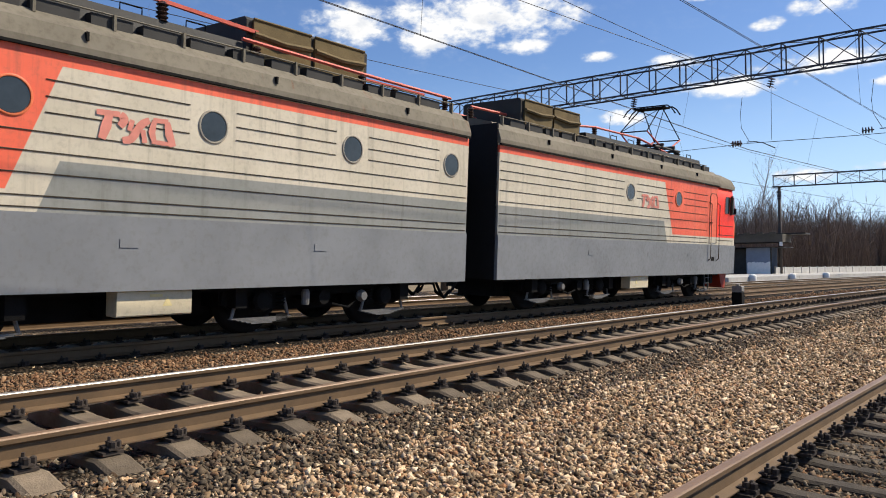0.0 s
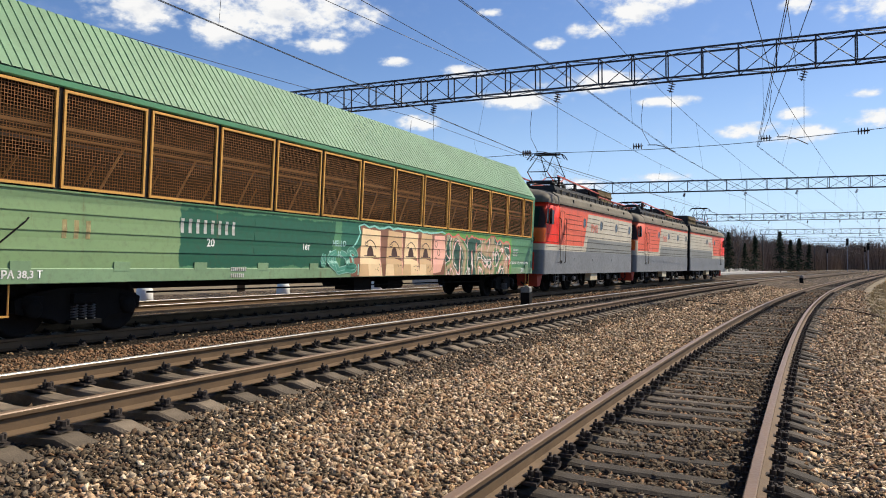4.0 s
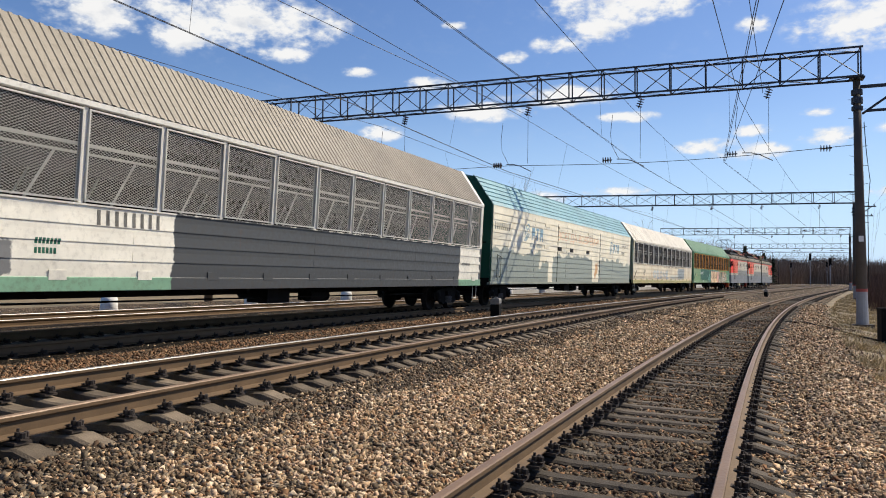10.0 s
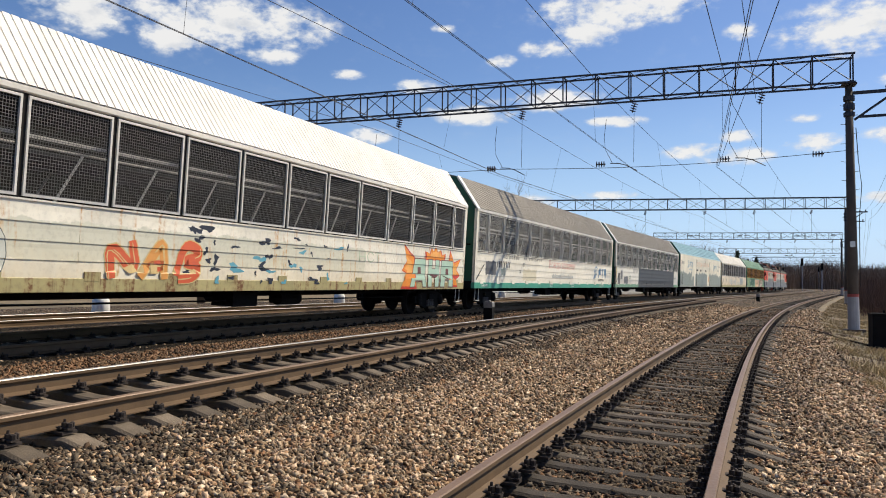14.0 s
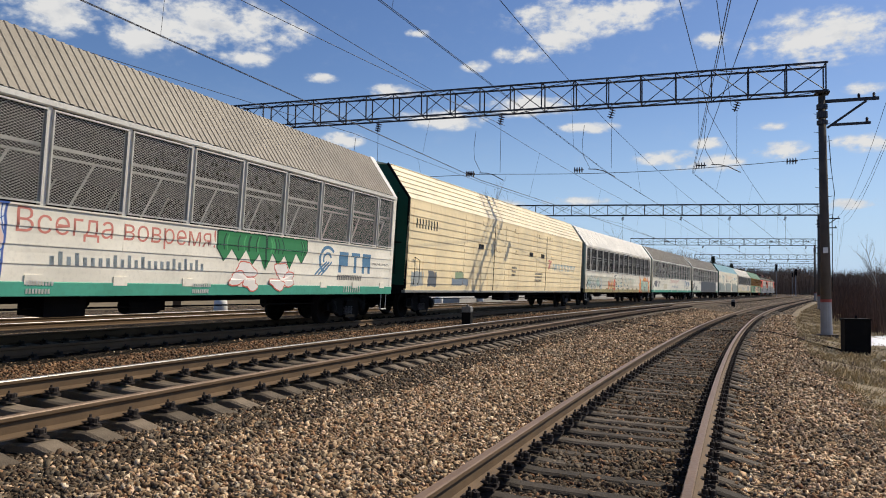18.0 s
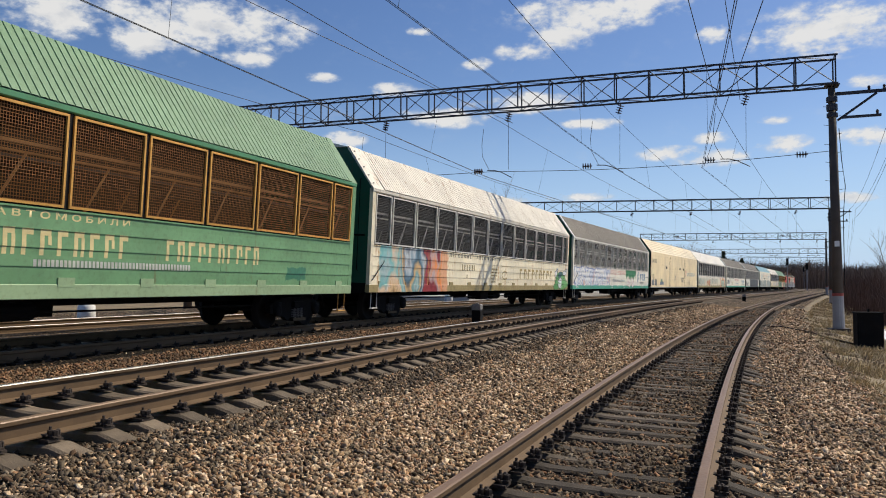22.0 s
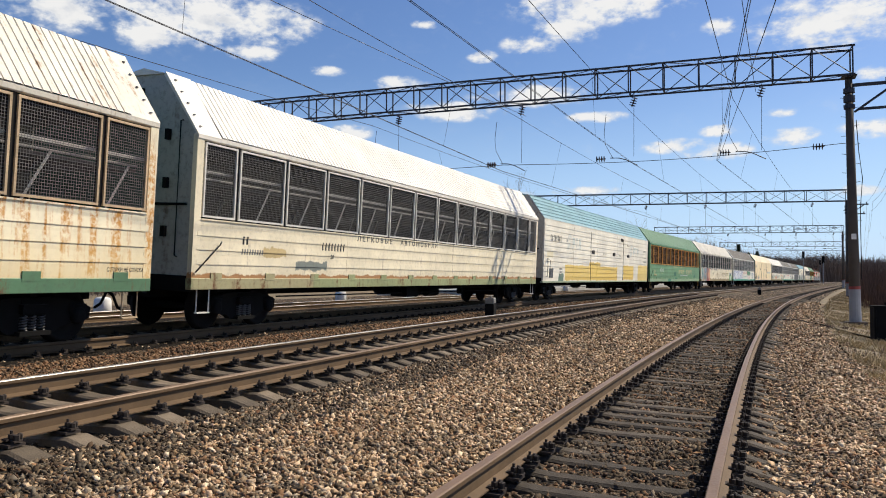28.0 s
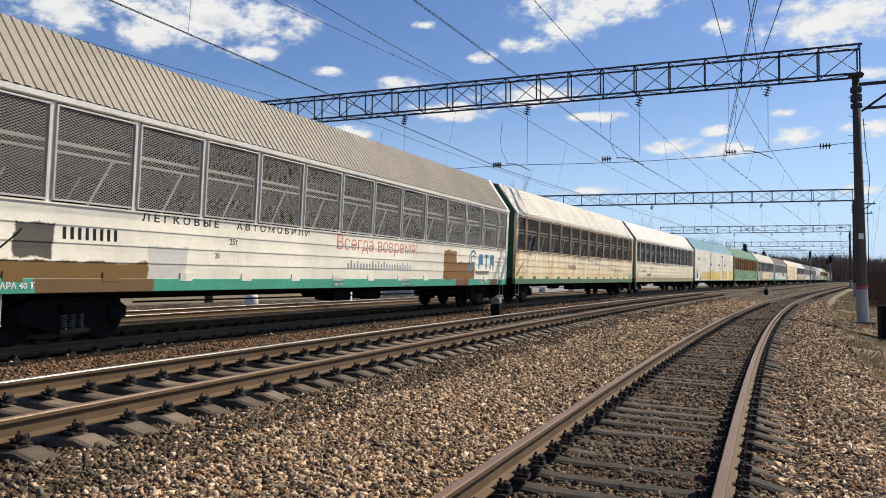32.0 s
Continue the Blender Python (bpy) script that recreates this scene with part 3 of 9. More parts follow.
# ---- loose stones ----
def scatter_stones():
    rs = np.random.RandomState(11)
    ico = np.array([(x, y, z) for z in (-1, 1) for x, y in ((-1, -1), (1, -1), (1, 1), (-1, 1))], float)
    tri = np.array([(0, 2, 1), (0, 3, 2), (4, 5, 6), (4, 6, 7), (0, 1, 5), (0, 5, 4), (1, 2, 6), (1, 6, 5), (2, 3, 7), (2, 7, 6), (3, 0, 4), (3, 4, 7)])
    places, sizes, oily, rusty = [], [], [], []
    tops = {t: TRACKS[t] for t in "abc"}
    for ring in range(2, 62):
        area = 0.5 * ((ring + 1) ** 2 - ring ** 2) * math.radians(86)
        dens = 1500 if ring < 8 else 1500 * (8.0 / ring) ** 1.75
        cnt = int(area * dens)
        ang = np.radians(rs.uniform(-13, 73, cnt))
        rad = np.sqrt(rs.uniform(ring ** 2, (ring + 1) ** 2, cnt))
        for a, r in zip(ang, rad):
            x, y = -r * math.sin(a), r * math.cos(a)
            tv = turn(y)
            u = x - tv
            if u < -14.5 or u > 2.5:
                continue
            uc = x - centre("c", y)
            ub, ua = u - TRACKS["b"][0], u - TRACKS["a"][0]
            if min(abs(abs(uc) - 0.7975), abs(abs(ub) - 0.7975), abs(abs(ua) - 0.7975)) < 0.11:
                continue
            if abs(ub) < 1.45:
                k = (y - 4.55) / 0.553
                if abs(k - round(k)) * 0.553 < 0.14 or rs.rand() < 0.2:
                    continue
            if abs(uc) < 1.45:
                k = (y - 5.86) / 0.49
                if abs(k - round(k)) * 0.49 < 0.11 and rs.rand() < (0.9 if uc > 0.85 else 0.42) or rs.rand() < 0.12:
                    continue
            if abs(ua) < 1.7 and rs.rand() < 0.97:
                continue
            if u > 1.6 and rs.rand() < (u - 1.6) * 1.1:
                continue
            s = (0.0086 + 0.0176 * rs.rand() ** 1.7) * (1 + 0.024 * max(0, r - 7))
            if abs(uc) < 1.2:
                s *= 1.15
            places.append((x, y, height(x, y) + rough(x, y) + s * rs.uniform(-0.1, 0.55)))
            sizes.append(s)
            rusty.append(-10.6 < u < -7.45 or abs(uc) < 1.1 or rs.rand() < 0.10)
            oily.append(abs(uc) < 1.05 and rs.rand() < 0.76 or abs(ub) < 1.25 or rs.rand() < (0.75 if -5.1 < u + 0.35 * noise.noise((x * 0.8, y * 0.8, 4.0)) < -4.2 else 0.12))
    P_all, S_all, dark_all = np.array(places), np.array(sizes), np.array(oily)
    shapes = []
    for i in range(24):
        q = ico * (1 + rs.uniform(-0.3, 0.2, (8, 1))) + rs.uniform(-0.34, 0.34, (8, 3))
        q[4:, :2] *= rs.uniform(0.62, 1.05)
        q *= np.array([rs.uniform(0.9, 1.7), rs.uniform(0.55, 1.0), rs.uniform(0.28, 0.62)])
        shapes.append(q)
    shapes = np.array(shapes)
    rust_all = np.array(rusty) & ~dark_all
    for chosen, mat, label in ((~dark_all & ~rust_all, "stones", "loose tan, pink and brown ballast stones"), (rust_all, "stones_rust", "brown ballast stones between the main tracks"), (dark_all, "stones_dark", "oil-darkened ballast stones between the sleepers")):
        P, S = P_all[chosen], S_all[chosen]
        n = len(P)
        pick = rs.randint(0, 24, n)
        ax = rs.normal(size=(n, 4)) * np.array([1.0, 0.42, 0.42, 1.0])
        ax /= np.linalg.norm(ax, axis=1)[:, None]
        w, x, y, z = ax.T
        rot = np.stack([1 - 2 * (y * y + z * z), 2 * (x * y - z * w), 2 * (x * z + y * w), 2 * (x * y + z * w), 1 - 2 * (x * x + z * z), 2 * (y * z - x * w),
                        2 * (x * z - y * w), 2 * (y * z + x * w), 1 - 2 * (x * x + y * y)], 1).reshape(n, 3, 3)
        co = np.einsum("nij,nkj->nki", rot, shapes[pick]) * S[:, None, None] + P[:, None, :]
        idx = (tri[None] + 8 * np.arange(n)[:, None, None]).reshape(-1)
        me = bpy.data.meshes.new("loose_stones")
        me.vertices.add(n * 8)
        me.vertices.foreach_set("co", co.reshape(-1).astype(np.float32))
        me.loops.add(len(idx))
        me.loops.foreach_set("vertex_index", idx.astype(np.int32))
        nf = len(idx) // 3
        me.polygons.add(nf)
        me.polygons.foreach_set("loop_start", np.arange(0, len(idx), 3, dtype=np.int32))
        me.polygons.foreach_set("loop_total", np.full(nf, 3, dtype=np.int32))
        me.materials.append(M[mat])
        me.update(calc_edges=True)
        me.validate()
        tagged(new("loose_stones", me), label, "gravel", kind="stuff")


# ---- gantries over the tracks ----
def gantry_frame(y, skew):
    """Pose at the foot of the right mast; local x runs to the left mast."""
    x = float(np.interp(y, [g[0] for g in GANTRIES], [g[3] for g in GANTRIES]))
    return Matrix.Translation((x, y, 0)) @ Matrix.Rotation(math.pi - skew, 4, "Z")


def mast_mesh(ztop, zbase):
    mb = MB()
    mb.lathe([(0.245, zbase), (0.15, ztop)], (0, 0, 0), "z", 16)
    return mb


def gantry(y, skew, length, zb, zt, detail, group="gantries"):
    g = thing("catenary_gantry", "dark steel lattice gantry on tapered concrete masts spanning the tracks", "gantry", group)
    base = gantry_frame(y, skew)
    g.matrix_world = base
    wide = 0.42
    near, far = -0.12, length + 0.7
    step = 1.62 if detail else 2.2
    n = max(4, round((far - near) / step))
    r = 0.045
    chord = MB().box(near, far, -0.036, 0.036, -0.04, 0.04).mesh("chord", "steel_dark")
    post = MB().box(-0.03, 0.03, -0.03, 0.03, zb, zt).mesh("post", "steel_dark")
    dx = (far - near - 0.2) / n
    fall = MB().tube([(0, 0, zt), (dx, 0, zb)], 0.022, 4).mesh("diagonal", "steel_dark")
    rise = MB().tube([(0, 0, zb), (dx, 0, zt)], 0.022, 4).mesh("diagonal", "steel_dark")
    for yy in (-wide, wide):
        for zz in (zb, zt):
            part("chord", chord, None, g).location = (0, yy, zz)
        for i in range(n + 1):
            x = near + 0.1 + dx * i
            part("post", post, None, g).location = (x, yy, 0)
            if i < n:
                part("diagonal", fall if (i < n * 0.42 or i > n - 2) == (yy < 0) else rise, None, g).location = (x, yy, 0)
    lace = MB()
    for i in range(n + 1):
        x = near + 0.1 + dx * i
        lace.tube([(x, -wide, zb), (x, wide, zb)], 0.025, 4).tube([(x, -wide, zt), (x, wide, zt)], 0.025, 4)
        if i < n and detail:
            s = 1 if i % 2 else -1
            lace.tube([(x, -wide * s, zb), (x + dx, wide * s, zb)], 0.018, 4).tube([(x, wide * s, zt), (x + dx, -wide * s, zt)], 0.018, 4)
    part("lacing", lace, "steel_dark", g)["kind"] = "stuff"
    for k, xm in enumerate((0.0, length)):
        p = base @ Vector((xm, 0, 0))
        zg = height(p.x, p.y) if k == 0 else 0.25
        mb = mast_mesh(zb - 0.05, zg - 0.4)
        mb.v = [(a + xm, b, c) for a, b, c in mb.v]
        mast = part("mast", mb, "mast", g, "tapered concrete mast", smooth=True)
        if detail and k == 0:
            mast.matrix_basis = Matrix.Translation((0, 0, zg)) @ Matrix.Rotation(radians(0.55), 4, "Y") @ Matrix.Translation((0, 0, -zg))
        part("cap_plate", MB().box(xm - 0.3, xm + 0.3, -0.36, 0.36, zb - 0.06, zb + 0.0), "steel_dark", mast)
        for c0, c1 in ((0.78, 0.52), (1.18, 0.86), (1.48, 1.26)):
            part("clamp", MB().lathe([(0.17, zb - c0), (0.235, zb - c0 + 0.02), (0.235, zb - c1 - 0.02), (0.17, zb - c1)], (xm, 0, 0), "z", 14), "steel_dark", mast)
        if k == 0:
            foot = MB()
            foot.lathe([(0.245, zg - 0.1), (0.225, zg + 1.55)], (xm, 0, 0), "z", 16)
            foot.v = [((a - xm) * 1.02 + xm, b * 1.02, c) for a, b, c in foot.v]
            part("base_coat", foot, "concrete_grey", mast, "grey painted lower part of the mast")
            band = MB().lathe([(0.232, zg + 1.55), (0.231, zg + 1.68)], (xm, 0, 0), "z", 16)
            band.v = [((a - xm) * 1.02 + xm, b * 1.02, c) for a, b, c in band.v]
            part("red_band", band, "red_band", mast)
            part("footing", MB().box(xm - 0.42, xm + 0.42, -0.42, 0.42, zg - 0.3, zg + 0.12), "mast", mast)
            if detail:
                sign = MB().box(xm - 0.1, xm + 0.1, 0.225, 0.24, zg + 3.75, zg + 4.0)
                part("sign_plate", sign, "concrete_white", mast)
                for q in range(14):
                    zz = zg + 4.6 + q * 0.42
                    s = 1 if q % 2 else -1
                    steps = MB().tube([(xm + s * 0.1, 0, zz), (xm + s * 0.36, 0, zz + (0.05 if q % 3 else 0.0))], 0.011, 4)
                    part("step_iron", steps, "steel_dark", mast)
                cab = MB().tube([(xm - 0.24, 0.1, zb - 2.0), (xm - 0.3, 0.12, zb - 3.4), (xm - 0.42, 0.1, zb - 4.6), (xm - 0.3, 0.1, zb - 6.0), (xm - 0.28, 0.05, zg + 2.0)], 0.018, 5)
                part("cable", cab, "black_iron", mast)
            arm = MB()
            arm.box(-2.3, -0.15, -0.05, 0.05, zb - 0.48, zb - 0.34).box(-1.95, -0.4, -0.05, 0.05, zb - 1.55, zb - 1.44)
            arm.tube([(-0.2, 0, zb - 1.62), (-1.8, 0, zb - 0.5)], 0.055, 5)
            part("bracket_arm", arm, "steel_dark", mast)
            for bx, bz in ((-1.5, zb - 0.34), (-2.1, zb - 0.34), (-1.8, zb - 1.44)):
                ins = MB().lathe([(0.03, bz), (0.075, bz + 0.04), (0.04, bz + 0.08), (0.075, bz + 0.12), (0.03, bz + 0.2)], (bx, 0, 0), "z", 8)
                part("pin_insulator", ins, "insulator", mast)
    return g


M["concrete_grey"] = plain("grey painted concrete", (0.27, 0.27, 0.28), 0.8, 0.0, 0.15, 2.0, 50, 0.2)
M["red_band"] = plain("faded red band", (0.28, 0.06, 0.05), 0.7, 0.0, 0.2)
ZB, ZT = 10.45, 11.74
# way along the line, turn, length, place of the right-hand mast
GANTRIES = [(38.2, 0.0, 35.0, 4.96), (99.0, -0.15, 36.8, 12.15), (163.5, -0.155, 34.0, 19.3), (233.0, -0.135, 31.0, 27.4), (303.0, -0.13, 29.0, 35.8), (372.0, -0.13, 29.0, 44.2), (440.0, -0.13, 29.0, 52.5)]
for gi, (gy_, sk, ln, gx_) in enumerate(GANTRIES):
    gantry(gy_, sk, ln, ZB, ZT, gi == 0)


# ---- overhead line ----
def strain_insulator(mb, p, d, n=4, r=0.085):
    """A string of porcelain discs along d from p."""
    d = Vector(d).normalized()
    q = d.to_track_quat("Z", "Y").to_matrix().to_4x4()
    for i in range(n):
        k = len(mb.v)
        sub = MB().lathe([(0.02, 0), (r, 0.02), (r, 0.045), (0.03, 0.07), (0.02, 0.12)], (0, 0, i * 0.12), "z", 10)
        mb.add([Matrix.Translation(p) @ q @ Vector(v) for v in sub.v], sub.f)


def cross_span(y, skew, zcab, tracks, detail):
    """The cross wire below a gantry with the hangers and arms of every track."""
    base = gantry_frame(y, skew)
    sp = thing("cross_span", "cross wire with insulators, hangers and curved steady arms below the gantry", "overhead line", "cross spans")
    wire = MB()

    def string(p, d, n=4, r=0.13):
        ins = MB()
        strain_insulator(ins, p, d, n, r)
        part("insulator", ins, "insulator", sp)

    def strand(name, pts, r):
        part(name, MB().tube(pts, r, 4), "wire", sp)

    inv = base.inverted()
    a, b = Vector((0.15, 0, zcab + 0.12)), Vector((35.0, 0, zcab - 0.3))
    pts = []
    for i in range(25):
        k = i / 24
        pts.append(base @ (a.lerp(b, k) - Vector((0, 0, 0.25 * math.sin(math.pi * min(1, k * 2.2)) if k < 0.45 else 0))))
    wire.tube(pts, 0.014, 4)
    for tr in tracks:
        c = Vector((centre(tr, y), y, 0))
        lx = (inv @ c).x
        top = base @ Vector((lx - 0.3, 0, ZB))
        mz = zcab + 2.5
        string(base @ Vector((lx - 0.35, 0, mz + 0.42)), (-0.3, 0.25, -0.8), 4, 0.16)
        strand("hanger", [top, base @ Vector((lx - 0.35, 0, mz + 0.42))], 0.016)
        strand("hanger", [base @ Vector((lx - 0.3, 0, mz)), base @ Vector((lx - 0.28, 0, zcab))], 0.010)
        string(base @ Vector((lx + 1.55, 0, zcab - 0.03)), (1, 0, 0), 4, 0.15)
        strand("steady_arm", [base @ Vector(p) for p in ((lx + 0.85, 0, zcab), (lx + 0.45, 0, zcab - 0.02), (lx + 0.1, 0, zcab - 0.12), (lx - 0.45, 0, zcab - 0.42))], 0.022)
        if detail:
            strand("jumper", [base @ Vector(p) for p in ((lx + 1.05, 0, mz - 0.3), (lx + 1.15, 0, mz - 1.2), (lx + 1.1, 0, zcab + 0.7), (lx + 0.75, 0, zcab + 0.02))], 0.012)
    string(base @ Vector((1.6, 0, zcab + 0.02)), (1, 0, 0), 4, 0.15)
    part("cross_wire", wire, "wire", sp)


ZCAB = 7.35
for gi, (gy_, sk, ln, gx_) in enumerate(GANTRIES[:5]):
    cross_span(gy_, sk, ZCAB, "abcd" if gi < 3 else "abc", gi == 0)


# ends of the wires in the span over the camera: messenger, contact wire
NEAR_SPAN = {"a": ((-13.2, -10.6), (-12.6, -11.3)), "b": ((-7.0, -4.94), (-8.65, -4.55)), "c": ((-3.0, 0.0), (2.4, -0.75)), "d": ((-25.5, -18.7), (-21.2, -18.0))}


def catenary(tr, zc=6.98):
    """Contact wire, sagging messenger wire and droppers of one track."""
    cat = thing("overhead_line", "copper contact wire hung from a sagging messenger wire", "overhead line", "overhead lines")
    spans = [-26.0] + [g[0] for g in GANTRIES]
    con, mes = MB(), MB()
    cp, mp = [], []
    (m0, m1), (c0, c1) = NEAR_SPAN[tr]
    for n, (a, b) in enumerate(zip(spans, spans[1:])):
        ends = (m0, m1, c0, c1) if n == 0 else (centre(tr, a) if n > 1 else m1, centre(tr, b), centre(tr, a) if n > 1 else c1, centre(tr, b))
        for i in range(16):
            k = i / 16
            y = a + (b - a) * k
            xm, xc = ends[0] + (ends[1] - ends[0]) * k, ends[2] + (ends[3] - ends[2]) * k
            zm = ZCAB + 2.5 - 4 * 0.55 * k * (1 - k)
            cp.append((xc, y, zc))
            mp.append((xm, y, zm))
            if i % 4 == 2 and y < 140 and abs(xm - xc) < 1.2:
                part("dropper", MB().tube([(xc, y, zc), (xm, y, zm)], 0.006, 3), "wire", cat)
    for q in (0.0, 0.045):
        con.tube([(x + q, y, z) for x, y, z in cp], 0.009, 4)
    mes.tube(mp, 0.013, 4)
    part("contact_wire", con, "wire", cat)
    part("messenger_wire", mes, "wire", cat)


for tr in "abcd":
    catenary(tr)


def feeder(x0, z0, r, label):
    """A feeder wire that sags between the gantries."""
    spans = [-26.0] + [g[0] for g in GANTRIES]
    pts = []
    for a, b in zip(spans, spans[1:]):
        for i in range(12):
            k = i / 12
            y = a + (b - a) * k
            pts.append((x0 + centre("b", a) * (1 - k) + centre("b", b) * k - TRACKS["b"][0], y, z0 - 4 * 1.0 * k * (1 - k)))
    solid("feeder_wire", MB().tube(pts, r, 5), "wire", label, "wire", "feeder wires")


def single_wire(p, q, sag, r, label):
    pts = [Vector(p).lerp(Vector(q), i / 14) - Vector((0, 0, 4 * sag * (i / 14) * (1 - i / 14))) for i in range(15)]
    solid("feeder_wire", MB().tube(pts, r, 5), "wire", label, "wire", "feeder wires")


single_wire((-17.4, -26, 9.75), (-9.96, 38.2, 9.75), 0.55, 0.011, "thin feeder wire over the tracks")
single_wire((-2.3, -26, 10.1), (1.0, 38.2, 10.1), 0.5, 0.012, "second messenger wire of the side track")
single_wire((3.75, -26, 6.98), (-0.65, 38.2, 7.0), 0.02, 0.010, "second contact wire crossing the side track")
for fx, fz in ((6.1, 10.3), (6.7, 10.3), (6.4, 9.2)):
    feeder(fx, fz, 0.011, "thin wire on the bracket arms of the masts")
# ---- the train: its way along track a ----
S_TAB_Y = [-60 + 0.5 * i for i in range(1100)]
S_TAB = [0.0]
for y in S_TAB_Y[1:]:
    S_TAB.append(S_TAB[-1] + math.hypot(0.5, turn(y) - turn(y - 0.5)))
S_ZERO = S_TAB[120]


def y_at(s):
    return float(np.interp(s + S_ZERO, S_TAB, S_TAB_Y))


UNEVEN_T = [0, 1, 2, 3, 3.3, 6.5, 9, 11, 13, 15.5, 17, 19, 19.6, 21, 22, 24, 25.5, 28, 28.5, 30, 31, 32]
UNEVEN_S = [-0.04, -0.12, -0.13, -0.17, -0.13, -0.17, -0.32, -0.20, -0.10, -0.08, -0.19, 0.03, 0.08, -0.20, -0.15, -0.03, -0.17, 0.03, 0.33, 0.25, -0.10, -0.30]


def lead(t):
    """Arc length reached by the front of the first wagon."""
    k = t / 32.0
    return float(np.interp(t, UNEVEN_T, UNEVEN_S)) + ((((11.525 * k - 3.3487) * k - 22.1375) * k - 10.148) * k + 407.817) * k - 19.511


def vehicle_pose(s_mid, half_pivot):
    """Pose of a vehicle that rides on two bogies."""
    y0, y1 = y_at(s_mid - half_pivot), y_at(s_mid + half_pivot)
    a, b = Vector((centre("a", y0), y0, 0)), Vector((centre("a", y1), y1, 0))
    mid = (a + b) / 2
    hd = math.atan2(b.x - a.x, b.y - a.y)
    return Matrix.Translation((mid.x, mid.y, TRACKS["a"][1])) @ Matrix.Rotation(-hd, 4, "Z") @ Matrix.Rotation(TRACKS["a"][2] / 1.6 * lean(mid.y), 4, "Y")


VEHICLES = []   # thing, middle relative to the first wagon's front, half of the pivot distance, turned round


# ---- bogies and couplers ----
def wheelset_mesh(r, name="wheelset"):
    mb = MB()
    for s in (-1, 1):
        x = s * 0.80
        mb.lathe([(0.09, x - s * 0.09), (r * 0.3, x - s * 0.06), (r * 0.82, x - s * 0.035), (r + 0.028, x - s * 0.075), (r + 0.028, x - s * 0.045), (r, x - s * 0.03),
                  (r - 0.006, x + s * 0.06), (r * 0.83, x + s * 0.06), (r * 0.78, x + s * 0.02), (r * 0.3, x + s * 0.04), (0.11, x + s * 0.07), (0.085, x + s * 0.2)], (0, 0, 0), "x", 28)
    mb.lathe([(0.08, -0.75), (0.08, 0.75)], (0, 0, 0), "x", 10)
    return mb.mesh(name, "wheel", smooth=True)


def freight_bogie_meshes():
    """Side frame, axle box, spring and bolster, each for the +x side; mirrored pieces come from a half turn."""
    frame_ = MB().plate([(-1.2, 0.42), (-0.95, 0.36), (-0.55, 0.30), (-0.42, 0.22), (0.42, 0.22), (0.55, 0.30), (0.95, 0.36), (1.2, 0.42), (1.22, 0.62), (0.95, 0.72), (0.45, 0.80),
                         (-0.45, 0.80), (-0.95, 0.72), (-1.22, 0.62)], 1.0, 1.14)
    box_ = MB().lathe([(0.15, 1.0), (0.15, 1.2), (0.12, 1.23), (0.06, 1.24)], (0, 0, 0.475), "x", 14).box(1.0, 1.18, -0.17, 0.17, 0.5, 0.68)
    spring_ = MB()
    n = 34
    spring_.tube([(1.17 + 0.055 * math.cos(i * 1.05), 0.055 * math.sin(i * 1.05), 0.28 + 0.25 * i / n) for i in range(n)], 0.012, 4)
    bolster = MB()
    for s in (-1, 1):
        bolster.box(min(s * 1.0, s * 1.24), max(s * 1.0, s * 1.24), -0.24, 0.24, 0.55, 0.70)
        bolster.box(min(s * 1.0, s * 1.26), max(s * 1.0, s * 1.26), -0.30, 0.30, 0.2, 0.27)
    bolster.box(-1.15, 1.15, -0.2, 0.2, 0.5, 0.78)
    for yy in (-0.35, 0.35):
        bolster.tube([(-0.9, yy, 0.4), (0.9, yy, 0.4)], 0.05, 6)
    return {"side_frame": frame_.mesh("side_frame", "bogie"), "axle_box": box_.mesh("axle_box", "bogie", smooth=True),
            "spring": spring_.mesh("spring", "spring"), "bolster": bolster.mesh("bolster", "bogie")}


WHEEL_F, WHEEL_L = wheelset_mesh(0.475), wheelset_mesh(0.625)
WHEELSETS = []   # wheelset, radius
BOGIE_F = freight_bogie_meshes()


def add_freight_bogie(parent, y):
    b = part("bogie", BOGIE_F["bolster"], None, parent)
    b.location = (0, y, 0)
    for s in (1, -1):
        turn_ = Matrix.Rotation(0 if s > 0 else math.pi, 4, "Z")
        for nm, ys in (("side_frame", (0.0,)), ("axle_box", (-0.925, 0.925)), ("spring", (-0.17, 0.0, 0.17))):
            for yy in ys:
                part(nm, BOGIE_F[nm], None, b).matrix_basis = turn_ @ Matrix.Translation((0, yy, 0))
    for yy in (-0.925, 0.925):
        w = part("wheelset", WHEEL_F, None, b)
        w.location = (0, yy, 0.475)
        WHEELSETS.append((w, 0.475))


def coupler_mesh():
    mb = MB()
    mb.box(-0.12, 0.12, -0.05, 0.55, 0.94, 1.16)
    mb.plate([(0.4, 0.88), (0.62, 0.9), (0.66, 1.05), (0.6, 1.2), (0.4, 1.22)], -0.24, 0.2)
    mb.box(-0.28, 0.28, -0.08, 0.0, 0.85, 1.25)
    mb.tube([(0.45, 0.0, 0.98), (0.5, 0.25, 0.75), (0.46, 0.42, 0.52), (0.4, 0.62, 0.45)], 0.03, 6)
    mb.tube([(0.45, -0.1, 0.95), (0.45, 0.12, 0.95)], 0.04, 6)
    return mb.mesh("coupler", "black_iron")


COUPLER = coupler_mesh()


def add_couplers(parent, half, low=0.0):
    for s in (-1, 1):
        c = part("coupler", COUPLER, None, parent)
        c.matrix_basis = Matrix.Translation((0, s * half, low)) @ Matrix.Rotation(0 if s > 0 else math.pi, 4, "Z")


